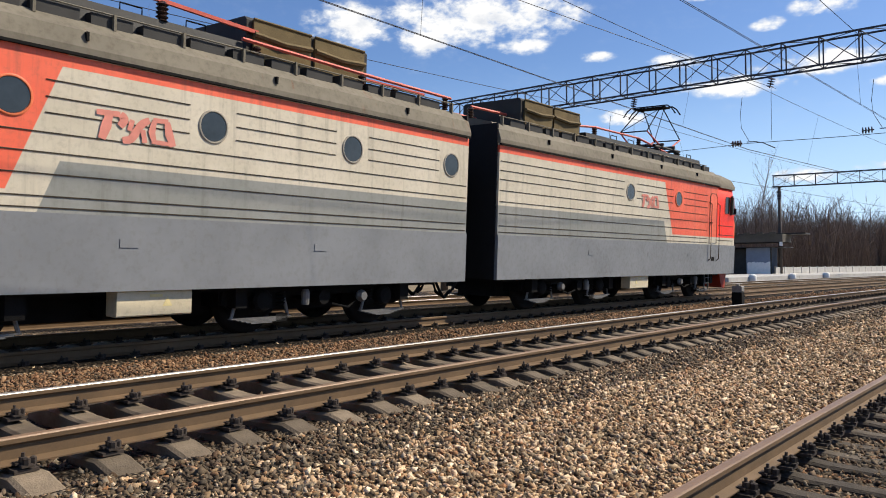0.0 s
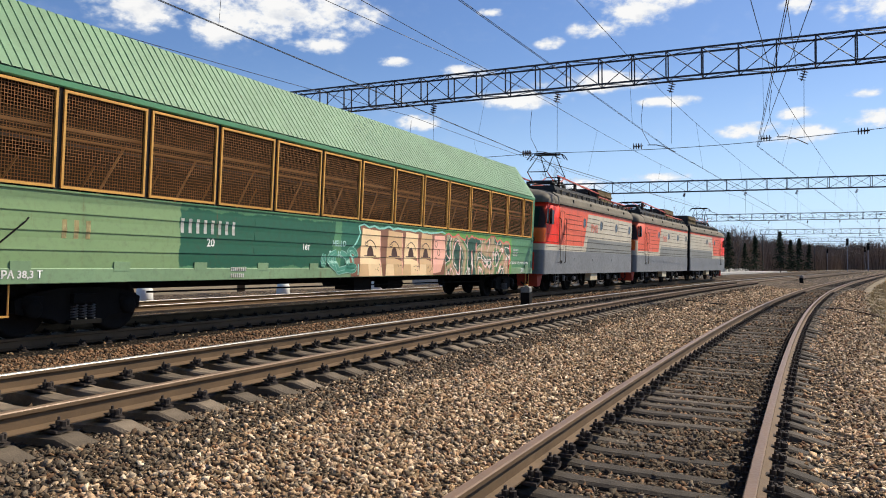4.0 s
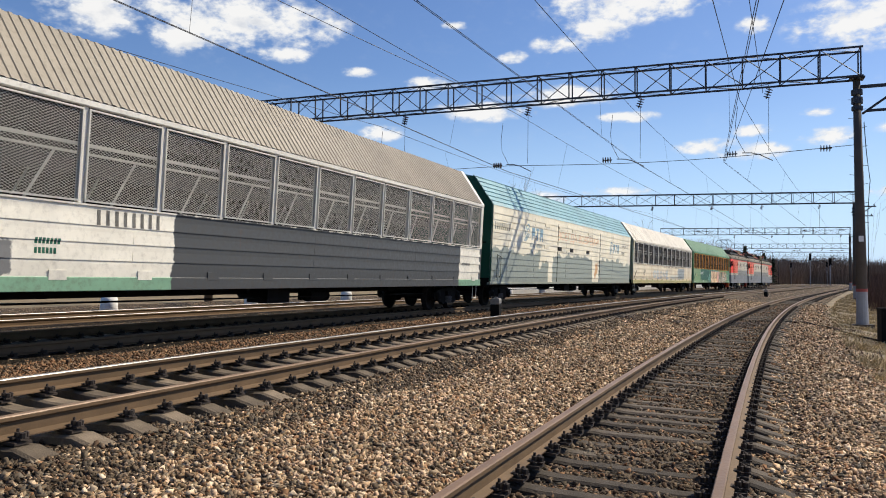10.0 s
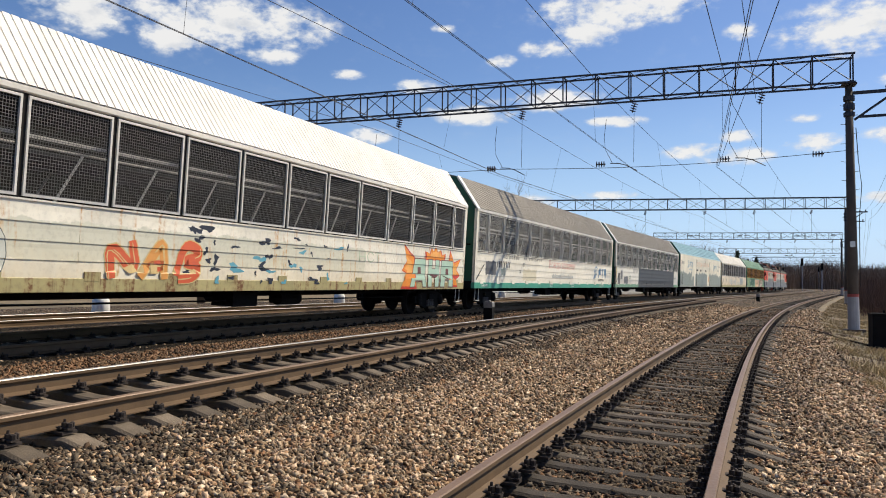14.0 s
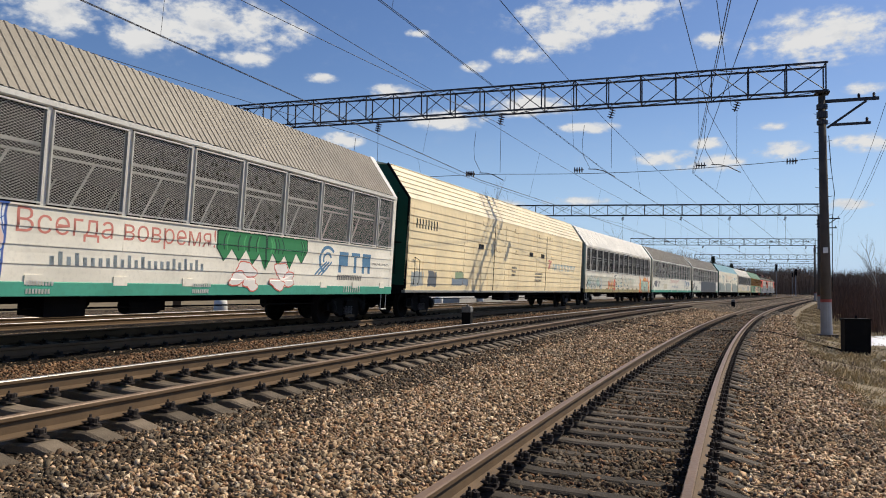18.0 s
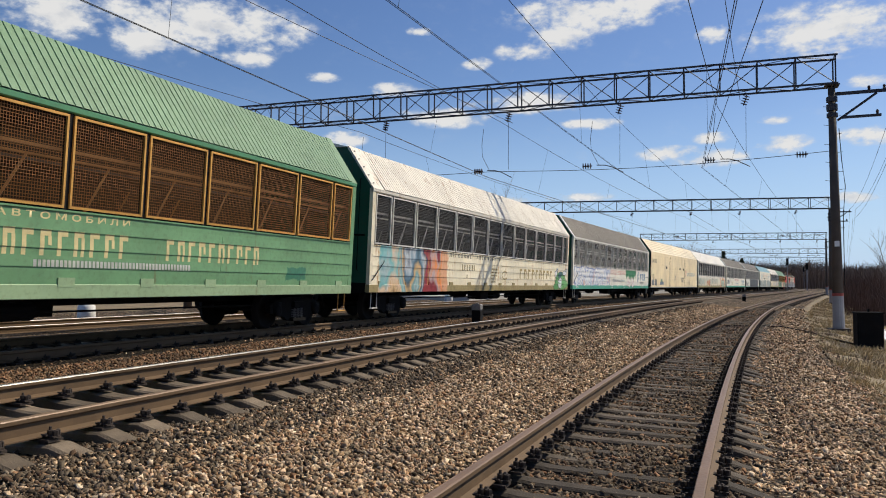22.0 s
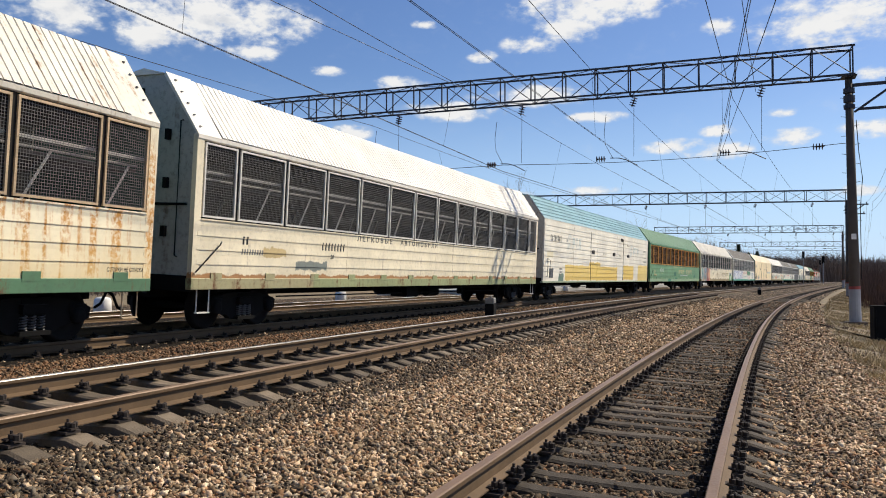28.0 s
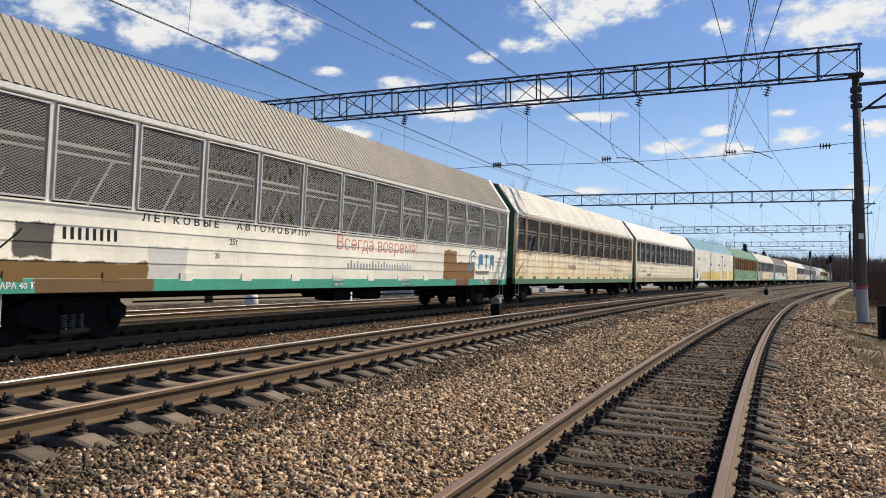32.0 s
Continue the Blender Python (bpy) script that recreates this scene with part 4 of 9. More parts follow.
# ---- writing and painted shapes on a side, seen from outside ----
def text_mesh(words, size, mat, wide=1.0):
    cu = bpy.data.curves.new("lettering", "FONT")
    cu.body, cu.size, cu.align_x, cu.align_y = words, size, "LEFT", "BOTTOM"
    cu.resolution_u = 2
    cu.offset = size * (0.022 if size < 0.3 else -0.004)
    tmp = bpy.data.objects.new("lettering", cu)
    scene.collection.objects.link(tmp)
    me = bpy.data.meshes.new_from_object(tmp.evaluated_get(bpy.context.evaluated_depsgraph_get()))
    bpy.data.objects.remove(tmp)
    me.transform(Matrix(((0, 0, 1, 0), (wide, 0, 0, 0), (0, 1, 0, 0), (0, 0, 0, 1))))
    me.materials.clear()
    me.materials.append(M[mat] if isinstance(mat, str) else mat)
    return me


def side_x(closed, z):
    """How far out a wagon's folded side sheet stands at the height z."""
    first, pitch, count, out, deep, fall = (1.18, 0.262, 11, 1.565, 0.016, 0.222) if closed else (1.36, 0.295, 3, 1.563, 0.014, 0.193)
    i = min(count - 1, math.floor((z - first) / pitch))
    up = z - first - i * pitch
    if i < 0 or up > fall:
        return out - deep
    return out - deep * max(0.0, up - 0.008) / fall


def hug(mesh, parent, x, z):
    """Lays small markings on the folds of the side sheet."""
    if abs(x - 1.574) < 0.001 and "car_carrier" in parent.name:
        for v in mesh.vertices:
            v.co.x += side_x(parent.name.startswith("closed"), v.co.z + z) + 0.003 - 1.574


def lettering(parent, words, y, z, size, mat, x=1.574, wide=1.0, label=""):
    me = text_mesh(words, size, mat, wide)
    if size <= 0.25:
        hug(me, parent, x, z)
    ob = part("lettering", me, None, parent, label)
    ob.location = (x, y, z)
    return ob


def bars(parent, y, z, n, size, mat, x=1.574, label="", fill=0.40, uneven=False):
    """A row of plain bars in place of a number or name."""
    mb = MB()
    for i in range(n):
        a = y + i * size
        tall = size * (1.35 if not uneven else (0.85, 1.3, 0.85, 0.9, 1.25, 0.85)[(i * 7 + i // 3) % 6])
        mb.box(x, x + 0.003, a, a + size * fill, z, z + tall)
    ob = part("marking", mb, mat, parent, label)
    if size <= 0.25:
        hug(ob.data, parent, x, 0.0)
    return ob


def ribbon(mb, pts, width, x, mi=0):
    """A flat painted stroke through (y, z) points."""
    n = len(pts)
    k = len(mb.v)
    for i, (y, z) in enumerate(pts):
        a, b = pts[max(0, i - 1)], pts[min(n - 1, i + 1)]
        dy, dz = b[0] - a[0], b[1] - a[1]
        ln = math.hypot(dy, dz) or 1.0
        w = width * (0.7 + 0.3 * math.sin(math.pi * i / max(1, n - 1)))
        mb.v += [(x, y - dz / ln * w, z + dy / ln * w), (x, y + dz / ln * w, z - dy / ln * w)]
    for i in range(n - 1):
        mb.f.append((k + 2 * i, k + 2 * i + 1, k + 2 * i + 3, k + 2 * i + 2))
        mb.m.append(mi)


def blob(mb, cy, cz, ry, rz, x, rs, mi=0, n=22, wob=0.25):
    pts = []
    ph = [rs.uniform(0, 6.28) for _ in range(4)]
    for i in range(n):
        w = 2 * math.pi * i / n
        r = 1 + wob * (0.5 * math.sin(2 * w + ph[0]) + 0.35 * math.sin(3 * w + ph[1]) + 0.25 * math.sin(5 * w + ph[2]))
        pts.append((x, cy + ry * r * math.cos(w), cz + rz * r * math.sin(w)))
    mb.add(pts, [tuple(range(n))], mi)
    return [(p[1], p[2]) for p in pts]


PAINTS = {}


def paint(c):
    key = tuple(round(v, 3) for v in c)
    if key not in PAINTS:
        PAINTS[key] = plain("spray paint", key, 0.5, 0.0, 0.14, 2.0, 60, 0.05)
    return PAINTS[key]


GLYPHS = [
    [[(0, 0), (0.42, 1), (0.58, 1), (1, 0)], [(0.2, 0.38), (0.8, 0.42)]],
    [[(0.1, 0), (0.1, 1), (0.8, 0.95), (0.85, 0.66), (0.2, 0.52), (0.95, 0.4), (0.9, 0.05), (0.1, 0)]],
    [[(0.95, 0.85), (0.5, 1), (0.08, 0.8), (0.2, 0.55), (0.8, 0.45), (0.92, 0.2), (0.5, 0), (0.05, 0.12)]],
    [[(0.95, 1), (0.1, 0.95), (0.1, 0.05), (0.95, 0)], [(0.1, 0.5), (0.8, 0.55)]],
    [[(0.1, 0), (0.1, 1), (0.85, 0.95), (0.85, 0.55), (0.15, 0.5)], [(0.4, 0.5), (0.95, 0)]],
    [[(0.1, 0), (0.12, 1)], [(0.95, 1), (0.15, 0.5), (0.95, 0)]],
    [[(0.5, 1), (0.05, 0.7), (0.1, 0.2), (0.5, 0), (0.92, 0.25), (0.95, 0.75), (0.5, 1)]],
    [[(0.1, 0), (0.1, 1), (0.9, 0.05), (0.9, 1)]]]


def soften(pts, rounds=2):
    for _ in range(rounds):
        out = [pts[0]]
        for p, q in zip(pts, pts[1:]):
            out += [(0.75 * p[0] + 0.25 * q[0], 0.75 * p[1] + 0.25 * q[1]), (0.25 * p[0] + 0.75 * q[0], 0.25 * p[1] + 0.75 * q[1])]
        pts = out + [pts[-1]]
    return pts


def graffiti(parent, y0, y1, z0, z1, fills, line, seed, letters=5, label="", strokes=2, lw=0.028, back=None, wild=0.0, halo=None, fat=1.0):
    """Painted letter forms: broad strokes over a darker outline, on a cloud of colour, with thin lines on top."""
    rs = random.Random(seed)
    mb = MB()
    x = 1.581
    step = (y1 - y0) / letters
    nf, nl = len(fills), len(line)
    ht = z1 - z0
    if back:
        for i in range(letters + 1):
            blob(mb, y0 + step * i, (z0 + z1) / 2, step * 0.8, ht * rs.uniform(0.5, 0.62), x + 0.0002 * i, rs, nf + nl, 26, 0.3)
    for i in range(letters):
        gl = GLYPHS[rs.randrange(len(GLYPHS))]
        sk, wd = rs.uniform(-0.25, 0.25) * step * (1 + wild), step * rs.uniform(0.9, 1.15) * (1 + 0.45 * wild)
        lo, hi = z0 + ht * rs.uniform(0.05, 0.14), z1 - ht * rs.uniform(0.04, 0.14)
        body = min(0.115 * ht, 0.17 * step) * fat
        for pts in gl:
            q = [(y0 + step * i + (step - wd) / 2 + wd * (0.12 + 0.76 * u) + sk * (v - 0.5) + rs.uniform(-0.05, 0.05) * step * (1 + 2.5 * wild), lo + (hi - lo) * (0.08 + 0.84 * v) + rs.uniform(-0.04, 0.04) * ht * (1 + 2 * wild)) for u, v in pts]
            q = soften(q)
            if halo:
                ribbon(mb, q, body + lw * 1.9, x + 0.0015 + 0.0002 * i, nf + nl + (1 if back else 0))
            ribbon(mb, q, body + lw, x + 0.003 + 0.0002 * i, nf)
            ribbon(mb, q, body, x + 0.006 + 0.0002 * i, rs.randrange(nf))
            for k in range(strokes):
                n = len(q)
                a = rs.randrange(max(1, n - 4))
                off = rs.uniform(-0.6, 0.6) * body
                ribbon(mb, [(u + off, v + off * 0.4) for u, v in q[a:a + rs.randint(4, 9)]], lw * 0.45, x + 0.009 + 0.0002 * i, nf + nl - 1)
    mb.v = [(a, b, min(z1 + 0.02, max(z0 - 0.02, c))) for a, b, c in mb.v]
    return part("graffiti", mb, [paint(c) for c in fills] + [paint(c) for c in line] + ([paint(back)] if back else []) + ([paint(halo)] if halo else []), parent, label)


# ---- car-carrier wagons ----
EAVE, BREAK_X, BREAK_Z, RIDGE = 4.0, 0.62, 5.28, 5.40
SILL0, SILL1, PANEL1, MESH1 = 0.84, 1.08, 2.30, 3.90


def screen_mesh(width, diamond):
    """A framed wire screen; its lower rear corner lies at the origin, in the plane x = 0."""
    ht = MESH1 - PANEL1 - 0.06
    mb = MB()
    w = 0.0043 if diamond else 0.0064
    if diamond:
        pitch, k = 0.094, 0.5
        n = int((width + ht / k) / pitch) + 2
        for d in (-1, 1):
            for i in range(n):
                # a strand y = y_start + d * z / k clipped to the frame
                ys = i * pitch - (ht / k if d > 0 else 0.0)
                za, zb_ = 0.0, ht
                for edge in (0.0, width):
                    zc = (edge - ys) * k * d
                    enters = (d > 0) == (edge == 0.0)
                    if enters:
                        za = max(za, zc)
                    else:
                        zb_ = min(zb_, zc)
                if zb_ - za < 0.03:
                    continue
                ya, yb_ = ys + d * za / k, ys + d * zb_ / k
                x = 0.003 * d
                mb.add([(x, ya, za - w), (x, yb_, zb_ - w), (x, yb_, zb_ + w), (x, ya, za + w)], [(0, 1, 2, 3)])
    else:
        p = 0.052
        for i in range(1, int(width / p)):
            mb.add([(0.003, i * p - w * 0.8, 0), (0.003, i * p + w * 0.8, 0), (0.003, i * p + w * 0.8, ht), (0.003, i * p - w * 0.8, ht)], [(0, 1, 2, 3)])
        for i in range(1, int(ht / p)):
            mb.add([(-0.003, 0, i * p - w * 0.8), (-0.003, width, i * p - w * 0.8), (-0.003, width, i * p + w * 0.8), (-0.003, 0, i * p + w * 0.8)], [(0, 1, 2, 3)])
    return mb


def frame_mesh(width, t=0.042):
    ht = MESH1 - PANEL1 - 0.06
    mb = MB()
    mb.box(-0.012, 0.03, 0, t, 0, ht).box(-0.012, 0.03, width - t, width, 0, ht)
    mb.box(-0.012, 0.03, t, width - t, 0, t).box(-0.012, 0.03, t, width - t, ht - t, ht)
    return mb


SCREENS = {}


def screen_set(mat_key, mat, frame_mat):
    if (mat_key, frame_mat) not in SCREENS:
        diamond = mat_key.startswith("diamond")
        SCREENS[mat_key, frame_mat] = {}
        for w in (1.02, 1.66):
            SCREENS[mat_key, frame_mat][w] = (screen_mesh(w, diamond).mesh("wire_mesh", mat), frame_mesh(w, 0.030 if diamond else 0.042).mesh("screen", frame_mat))
    return SCREENS[mat_key, frame_mat]


def corrugated(half, x0, z0, x1, z1, pitch, depth, prof=((0.0, 0), (0.42, 0), (0.52, 1), (0.9, 1))):
    """A roof slope with ridges that run up it."""
    mb = MB()
    n = int(2 * half / pitch)
    nx, nz = (z1 - z0), (x0 - x1)
    ln = math.hypot(nx, nz)
    nx, nz = nx / ln * depth, nz / ln * depth
    for i in range(n):
        for a, up in prof:
            y = -half + (i + a) * 2 * half / n
            mb.v += [(x0 + nx * up, y, z0 + nz * up), (x1 + nx * up, y, z1 + nz * up)]
    mb.v += [(x0, half, z0), (x1, half, z1)]
    cnt = len(mb.v) // 2
    mb.f = [(2 * i, 2 * i + 2, 2 * i + 3, 2 * i + 1) for i in range(cnt - 1)]
    mb.m = [0] * len(mb.f)
    return mb


def end_outline(w=1.545):
    return [(-w, 1.0), (w, 1.0), (w, EAVE), (BREAK_X, BREAK_Z), (0, RIDGE), (-BREAK_X, BREAK_Z), (-w, EAVE)]


def wagon_common(g, half, end_mat, sill_mat, post_mat):
    """Ends, underframe and running gear."""
    for s in (-1, 1):
        mb = MB()
        ou = end_outline()
        y0, y1 = sorted((s * (half - 0.14), s * (half - 0.06)))
        mb.prism([(x, z) for x, z in ou], y0, y1)
        endw = part("end_wall", mb, end_mat, g)
        yo = s * (half - 0.06)
        for xx in (-0.75, 0.75):
            for zz in (1.9, 2.9, 3.9):
                part("hinge", MB().box(xx - 0.05, xx + 0.05, *sorted((yo, yo + s * 0.09)), zz, zz + 0.22), "black_iron", endw)
        part("lock_bar", MB().box(-0.03, 0.012, *sorted((yo, yo + s * 0.05)), 1.1, 5.0), "black_iron", endw)
        part("cross_bar", MB().box(-1.3, 1.3, *sorted((yo, yo + s * 0.045)), 2.55, 2.6), "black_iron", endw)
        for xx in (-1.1, 1.1):
            part("grab_rail", MB().tube([(xx, yo, 1.5), (xx, yo + s * 0.07, 1.52), (xx, yo + s * 0.07, 4.28), (xx, yo, 4.3)], 0.016, 5), "black_iron", endw)
        beam = MB().box(-1.5, 1.5, *sorted((s * (half - 0.14), s * (half - 0.01))), 0.8, 1.12)
        part("headstock", beam, "black_iron", g)
        lad = MB()
        for dy in (0.25, 0.62):
            lad.tube([(1.5, s * (half - dy), 0.9), (1.5, s * (half - dy), 0.36)], 0.014, 5)
        lad.box(1.46, 1.54, *sorted((s * (half - 0.25), s * (half - 0.62))), 0.35, 0.375)
        part("step", lad, post_mat, g)
    under = MB()
    under.box(-0.3, 0.3, -half + 0.2, half - 0.2, 0.62, 0.95)
    for yy in np.arange(-half + 1.0, half - 0.9, 1.7):
        under.box(-1.45, 1.45, yy - 0.06, yy + 0.06, 0.78, 0.98)
    under.box(0.5, 1.1, -1.2, -0.3, 0.45, 0.85).lathe([(0.2, -0.9), (0.2, 0.3)], (-0.8, 1.2, 0.6), "y", 12).lathe([(0.16, 1.0), (0.16, 1.9)], (0.75, 0, 0.58), "y", 12)
    under.tube([(0.9, -half + 3.8, 0.6), (0.9, half - 3.8, 0.55)], 0.02, 5)
    under.box(-0.06, 0.06, 1.8, 3.0, 0.4, 0.8)
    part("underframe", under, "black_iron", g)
    add_couplers(g, half - 0.05)
    for s in (-1, 1):
        add_freight_bogie(g, s * (half - 2.2))


def tabs(g, half, mat, step=1.77):
    n = int((2 * half - 1.0) / step)
    for s in (-1, 1):
        for i in range(n + 1):
            y = -half + 0.75 + i * (2 * half - 1.5) / n
            part("tab", MB().box(*sorted((s * 1.548, s * 1.5695)), y - 0.17, y + 0.17, SILL1 - 0.05, SILL1 + 0.11), mat, g)


def mesh_wagon(spec):
    half = 23.85 / 2
    g = thing("car_carrier_wagon", spec["label"], "railway wagon", "car-carrier wagons")
    side_m, sill_m, roof_m, end_m, post_m = spec["side"], spec["sill"], spec["roof"], spec["end"], spec["post"]
    wagon_common(g, half, end_m, sill_m, post_m)
    for s in (-1, 1):
        mb = MB().box(*sorted((s * 1.50, s * 1.55)), -half, half, SILL1, PANEL1)
        pnl = part("side_panel", mb, side_m, g)
        for z in (1.36, 1.66, 1.95):
            for q in range(4):
                yq = (q - 1.5) * (half * 0.5 - 0.06)
                part("rib", MB().prism([(s * 1.549, z + 0.012), (s * 1.563, z), (s * 1.563, z + 0.007), (s * 1.549, z + 0.20)][::s], yq - half * 0.25 + 0.035, yq + half * 0.25 - 0.035), side_m, pnl)
        part("ledge", MB().box(*sorted((s * 1.55, s * 1.572)), -half + 0.2, half - 0.2, PANEL1 - 0.03, PANEL1), side_m, pnl)
        sill = MB().cbox(*sorted((s * 1.42, s * 1.565)), -half, half, SILL0, SILL1, 0.01)
        sill_ob = part("sill", sill, sill_m, g)
        cp = MB().box(*sorted((s * 1.44, s * 1.556)), -0.1, 0.1, SILL1, EAVE).mesh("corner_post", *[spec.get("corner", side_m)])
        reps("corner_post", cp, g, [(0, -half + 0.1, 0), (0, half - 0.1, 0)])
        eave = MB().cbox(*sorted((s * 1.46, s * 1.572)), -half, half, MESH1, EAVE + 0.02, 0.02)
        part("eave", eave, spec.get("eave", roof_m), g)
        # screens: a narrow one at each end and twelve wide ones
        st = screen_set(spec["screen"][0], spec["screen"][1], spec.get("frames", post_m))
        y = -half + 0.24
        widths = [1.02] + [1.66] * 12 + [1.02]
        free = (2 * half - 0.48 - sum(widths)) / 13
        up_at = []
        for i, w in enumerate(widths):
            sc = part("screen", st[w][1], None, g)
            sc.location = (s * 1.535, y, PANEL1 + 0.03)
            wm = part("wire_mesh", st[w][0], None, sc)
            if i:
                up_at.append((0, y - free / 2, 0))
            y += w + free
        # near-black uprights paint the dark gap between neighbouring screen frames
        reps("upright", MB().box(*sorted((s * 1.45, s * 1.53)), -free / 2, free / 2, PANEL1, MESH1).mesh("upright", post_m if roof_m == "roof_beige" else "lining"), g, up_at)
        inner = MB()
        inner.box(*sorted((s * 1.36, s * 1.42)), -half + 0.2, half - 0.2, 3.26, 3.315)
        inner.box(*sorted((s * 1.20, s * 1.26)), -half + 0.2, half - 0.2, 3.14, 3.18)
        for i in range(13):
            yy = -half + 1.3 + i * 1.72
            inner.tube([(s * 1.36, yy + 0.85, 2.2), (s * 1.36, yy + 1.42, 3.14)], 0.026, 4)
        part("inner_bracing", inner, spec.get("inner", "brace"), g)
        wide_end = 0.72 if roof_m in ("roof_white", "roof_clean") else 0.3
        if roof_m == "roof_beige":
            rf = corrugated(half - wide_end, s * 1.57, EAVE + 0.02, s * BREAK_X, BREAK_Z, 0.19, 0.017)
        else:
            rf = corrugated(half - wide_end, s * 1.57, EAVE + 0.02, s * BREAK_X, BREAK_Z, 0.172, 0.016, ((0.0, 1), (0.80, 1), (0.84, 0), (0.96, 0)))
        if s < 0:
            rf.f = [fc[::-1] for fc in rf.f]
        part("roof_slope", rf, roof_m, g)
        for a, b in ((-half - 0.01, -half + wide_end), (half - wide_end, half + 0.01)):
            strip = MB().prism([(s * 1.575, EAVE), (s * (BREAK_X), BREAK_Z + 0.035), (s * (BREAK_X - 0.04), BREAK_Z - 0.03), (s * 1.52, EAVE)][::s], a, b)
            edge_ob = part("roof_edge", strip, spec.get("edge", roof_m), g)
            if wide_end > 0.5:
                for q in range(5):
                    k = 0.12 + 0.19 * q
                    cx, cz = 1.585 + (BREAK_X - 1.575) * k, EAVE + 0.01 + (BREAK_Z + 0.02 - EAVE) * k
                    yo = a + 0.16 if a < 0 else b - 0.16
                    part("clip", MB().box(*sorted((s * (cx - 0.01), s * (cx + 0.022))), yo - 0.025, yo + 0.025, cz, cz + 0.022), "spring", edge_ob)
    top = MB().prism([(-BREAK_X, BREAK_Z), (BREAK_X, BREAK_Z), (0, RIDGE + 0.02)], -half, half)
    part("roof_top", top, roof_m, g)
    # added sheets, coloured nearly black in place of the interior's shade
    part("lining", MB().box(-1.43, -1.41, -half + 0.2, half - 0.2, 1.2, 3.96).box(-1.43, 1.43, -half + 0.2, half - 0.2, 3.96, 3.98), "lining", g, "added dark sheets for the shaded interior, at far side and ceiling")
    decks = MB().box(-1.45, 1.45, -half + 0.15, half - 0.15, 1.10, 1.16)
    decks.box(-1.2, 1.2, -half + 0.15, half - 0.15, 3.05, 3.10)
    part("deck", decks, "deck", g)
    tabs(g, half, side_m if roof_m == "roof_beige" else sill_m)
    lev = MB().tube([(1.6, -half + 0.08, 1.2), (1.63, -half + 0.75, 1.78), (1.6, -half + 0.82, 1.84)], 0.014, 5)
    part("lever", lev, "black_iron", g)
    return g, half


def closed_wagon(spec):
    half = 26.05 / 2
    g = thing("closed_car_carrier_wagon", spec["label"], "railway wagon", "closed wagons")
    side_m, roof_m = spec["side"], spec["roof"]
    wagon_common(g, half, spec["end"], spec["sill"], "black_iron")
    top_z = 4.12
    for s in (-1, 1):
        mb = MB().box(*sorted((s * 1.50, s * 1.55)), -half, half, 0.95, top_z)
        pnl = part("side_panel", mb, side_m, g)
        ln = (2 * half - 0.2) / 5
        for i in range(11):
            for q in range(5):
                z, yq = 1.18 + 0.262 * i, (q - 2) * ln
                part("rib", MB().prism([(s * 1.549, z + 0.014), (s * 1.565, z), (s * 1.565, z + 0.008), (s * 1.549, z + 0.23)][::s], yq - ln / 2 + 0.012, yq + ln / 2 - 0.012), side_m, pnl)
        part("sill", MB().cbox(*sorted((s * 1.42, s * 1.56)), -half, half, SILL0 + 0.02, 0.95, 0.01), spec["sill"], g)
        seam = MB().box(*sorted((s * 1.55, s * 1.574)), -0.005, 0.005, 0.98, 3.9).mesh("seam", "black_iron")
        reps("seam", seam, pnl, [(0, -4.12, 0), (0, 4.45, 0)])
        vent = MB().box(*sorted((s * 1.552, s * 1.574)), 0, 0.42, 0, 0.17).mesh("vent", "black_iron")
        grid = MB()
        for q in range(6):
            grid.box(*sorted((s * 1.574, s * 1.581)), 0.03 + q * 0.07, 0.045 + q * 0.07, 0, 0.17)
        grid = grid.mesh("vent_grille", "spring")
        for y, z in spec.get("vents", ((-6.15, 2.72), (1.27, 2.72), (3.42, 2.72))):
            vo = part("vent", vent, None, pnl)
            vo.location = (0, y, z)
            vo.scale = (1, spec.get("vent_width", 1.0), spec.get("vent_width", 1.0) ** 0.5)
            part("vent_grille", grid, None, vo)
        flap = MB().box(*sorted((s * 1.55, s * 1.5735)), 0, 0.7, 0, 0.17).mesh("flap", side_m)
        reps("flap", flap, pnl, [(0, y, z) for y, z in spec.get("flaps", ((-5.7, 3.75), (-3.95, 3.75), (-1.3, 3.75), (2.9, 3.75), (-3.9, 2.72), (-1.0, 2.72), (5.4, 2.72), (5.0, 3.75)))])
        # roof slope with lengthwise folds
        rf = MB()
        nfold = 6
        pts = []
        for i in range(nfold):
            for a, up in ((0.0, 0.0), (0.9, 0.0), (0.92, 0.03), (1.0, 0.03)):
                k = (i + a) / nfold
                x = 1.56 + (BREAK_X + 0.1 - 1.56) * k + 0.03 * up / 0.03 * 0.7
                pts.append((s * x, top_z + (BREAK_Z - top_z) * k + up * 0.6))
        n = len(pts)
        rf.v = [(x, -half, z) for x, z in pts] + [(x, half, z) for x, z in pts]
        rf.f = [((i, i + n, i + n + 1, i + 1) if s > 0 else (i, i + 1, i + n + 1, i + n)) for i in range(n - 1)]
        rf.m = [0] * (n - 1)
        part("roof_slope", rf, roof_m, g)
        rail_ = MB()
        if s > 0:
            rail_.tube([(1.6, -half + 0.55, 1.15), (1.64, -half + 0.5, 1.6), (1.64, -half + 0.5, 2.05), (1.6, -half + 0.55, 2.1)], 0.013, 5)
            rail_.tube([(1.6, -half + 0.85, 1.15), (1.64, -half + 0.9, 1.25), (1.64, -half + 0.9, 2.0), (1.6, -half + 0.55, 2.1)], 0.013, 5)
            part("handrail", rail_, "black_iron", g)
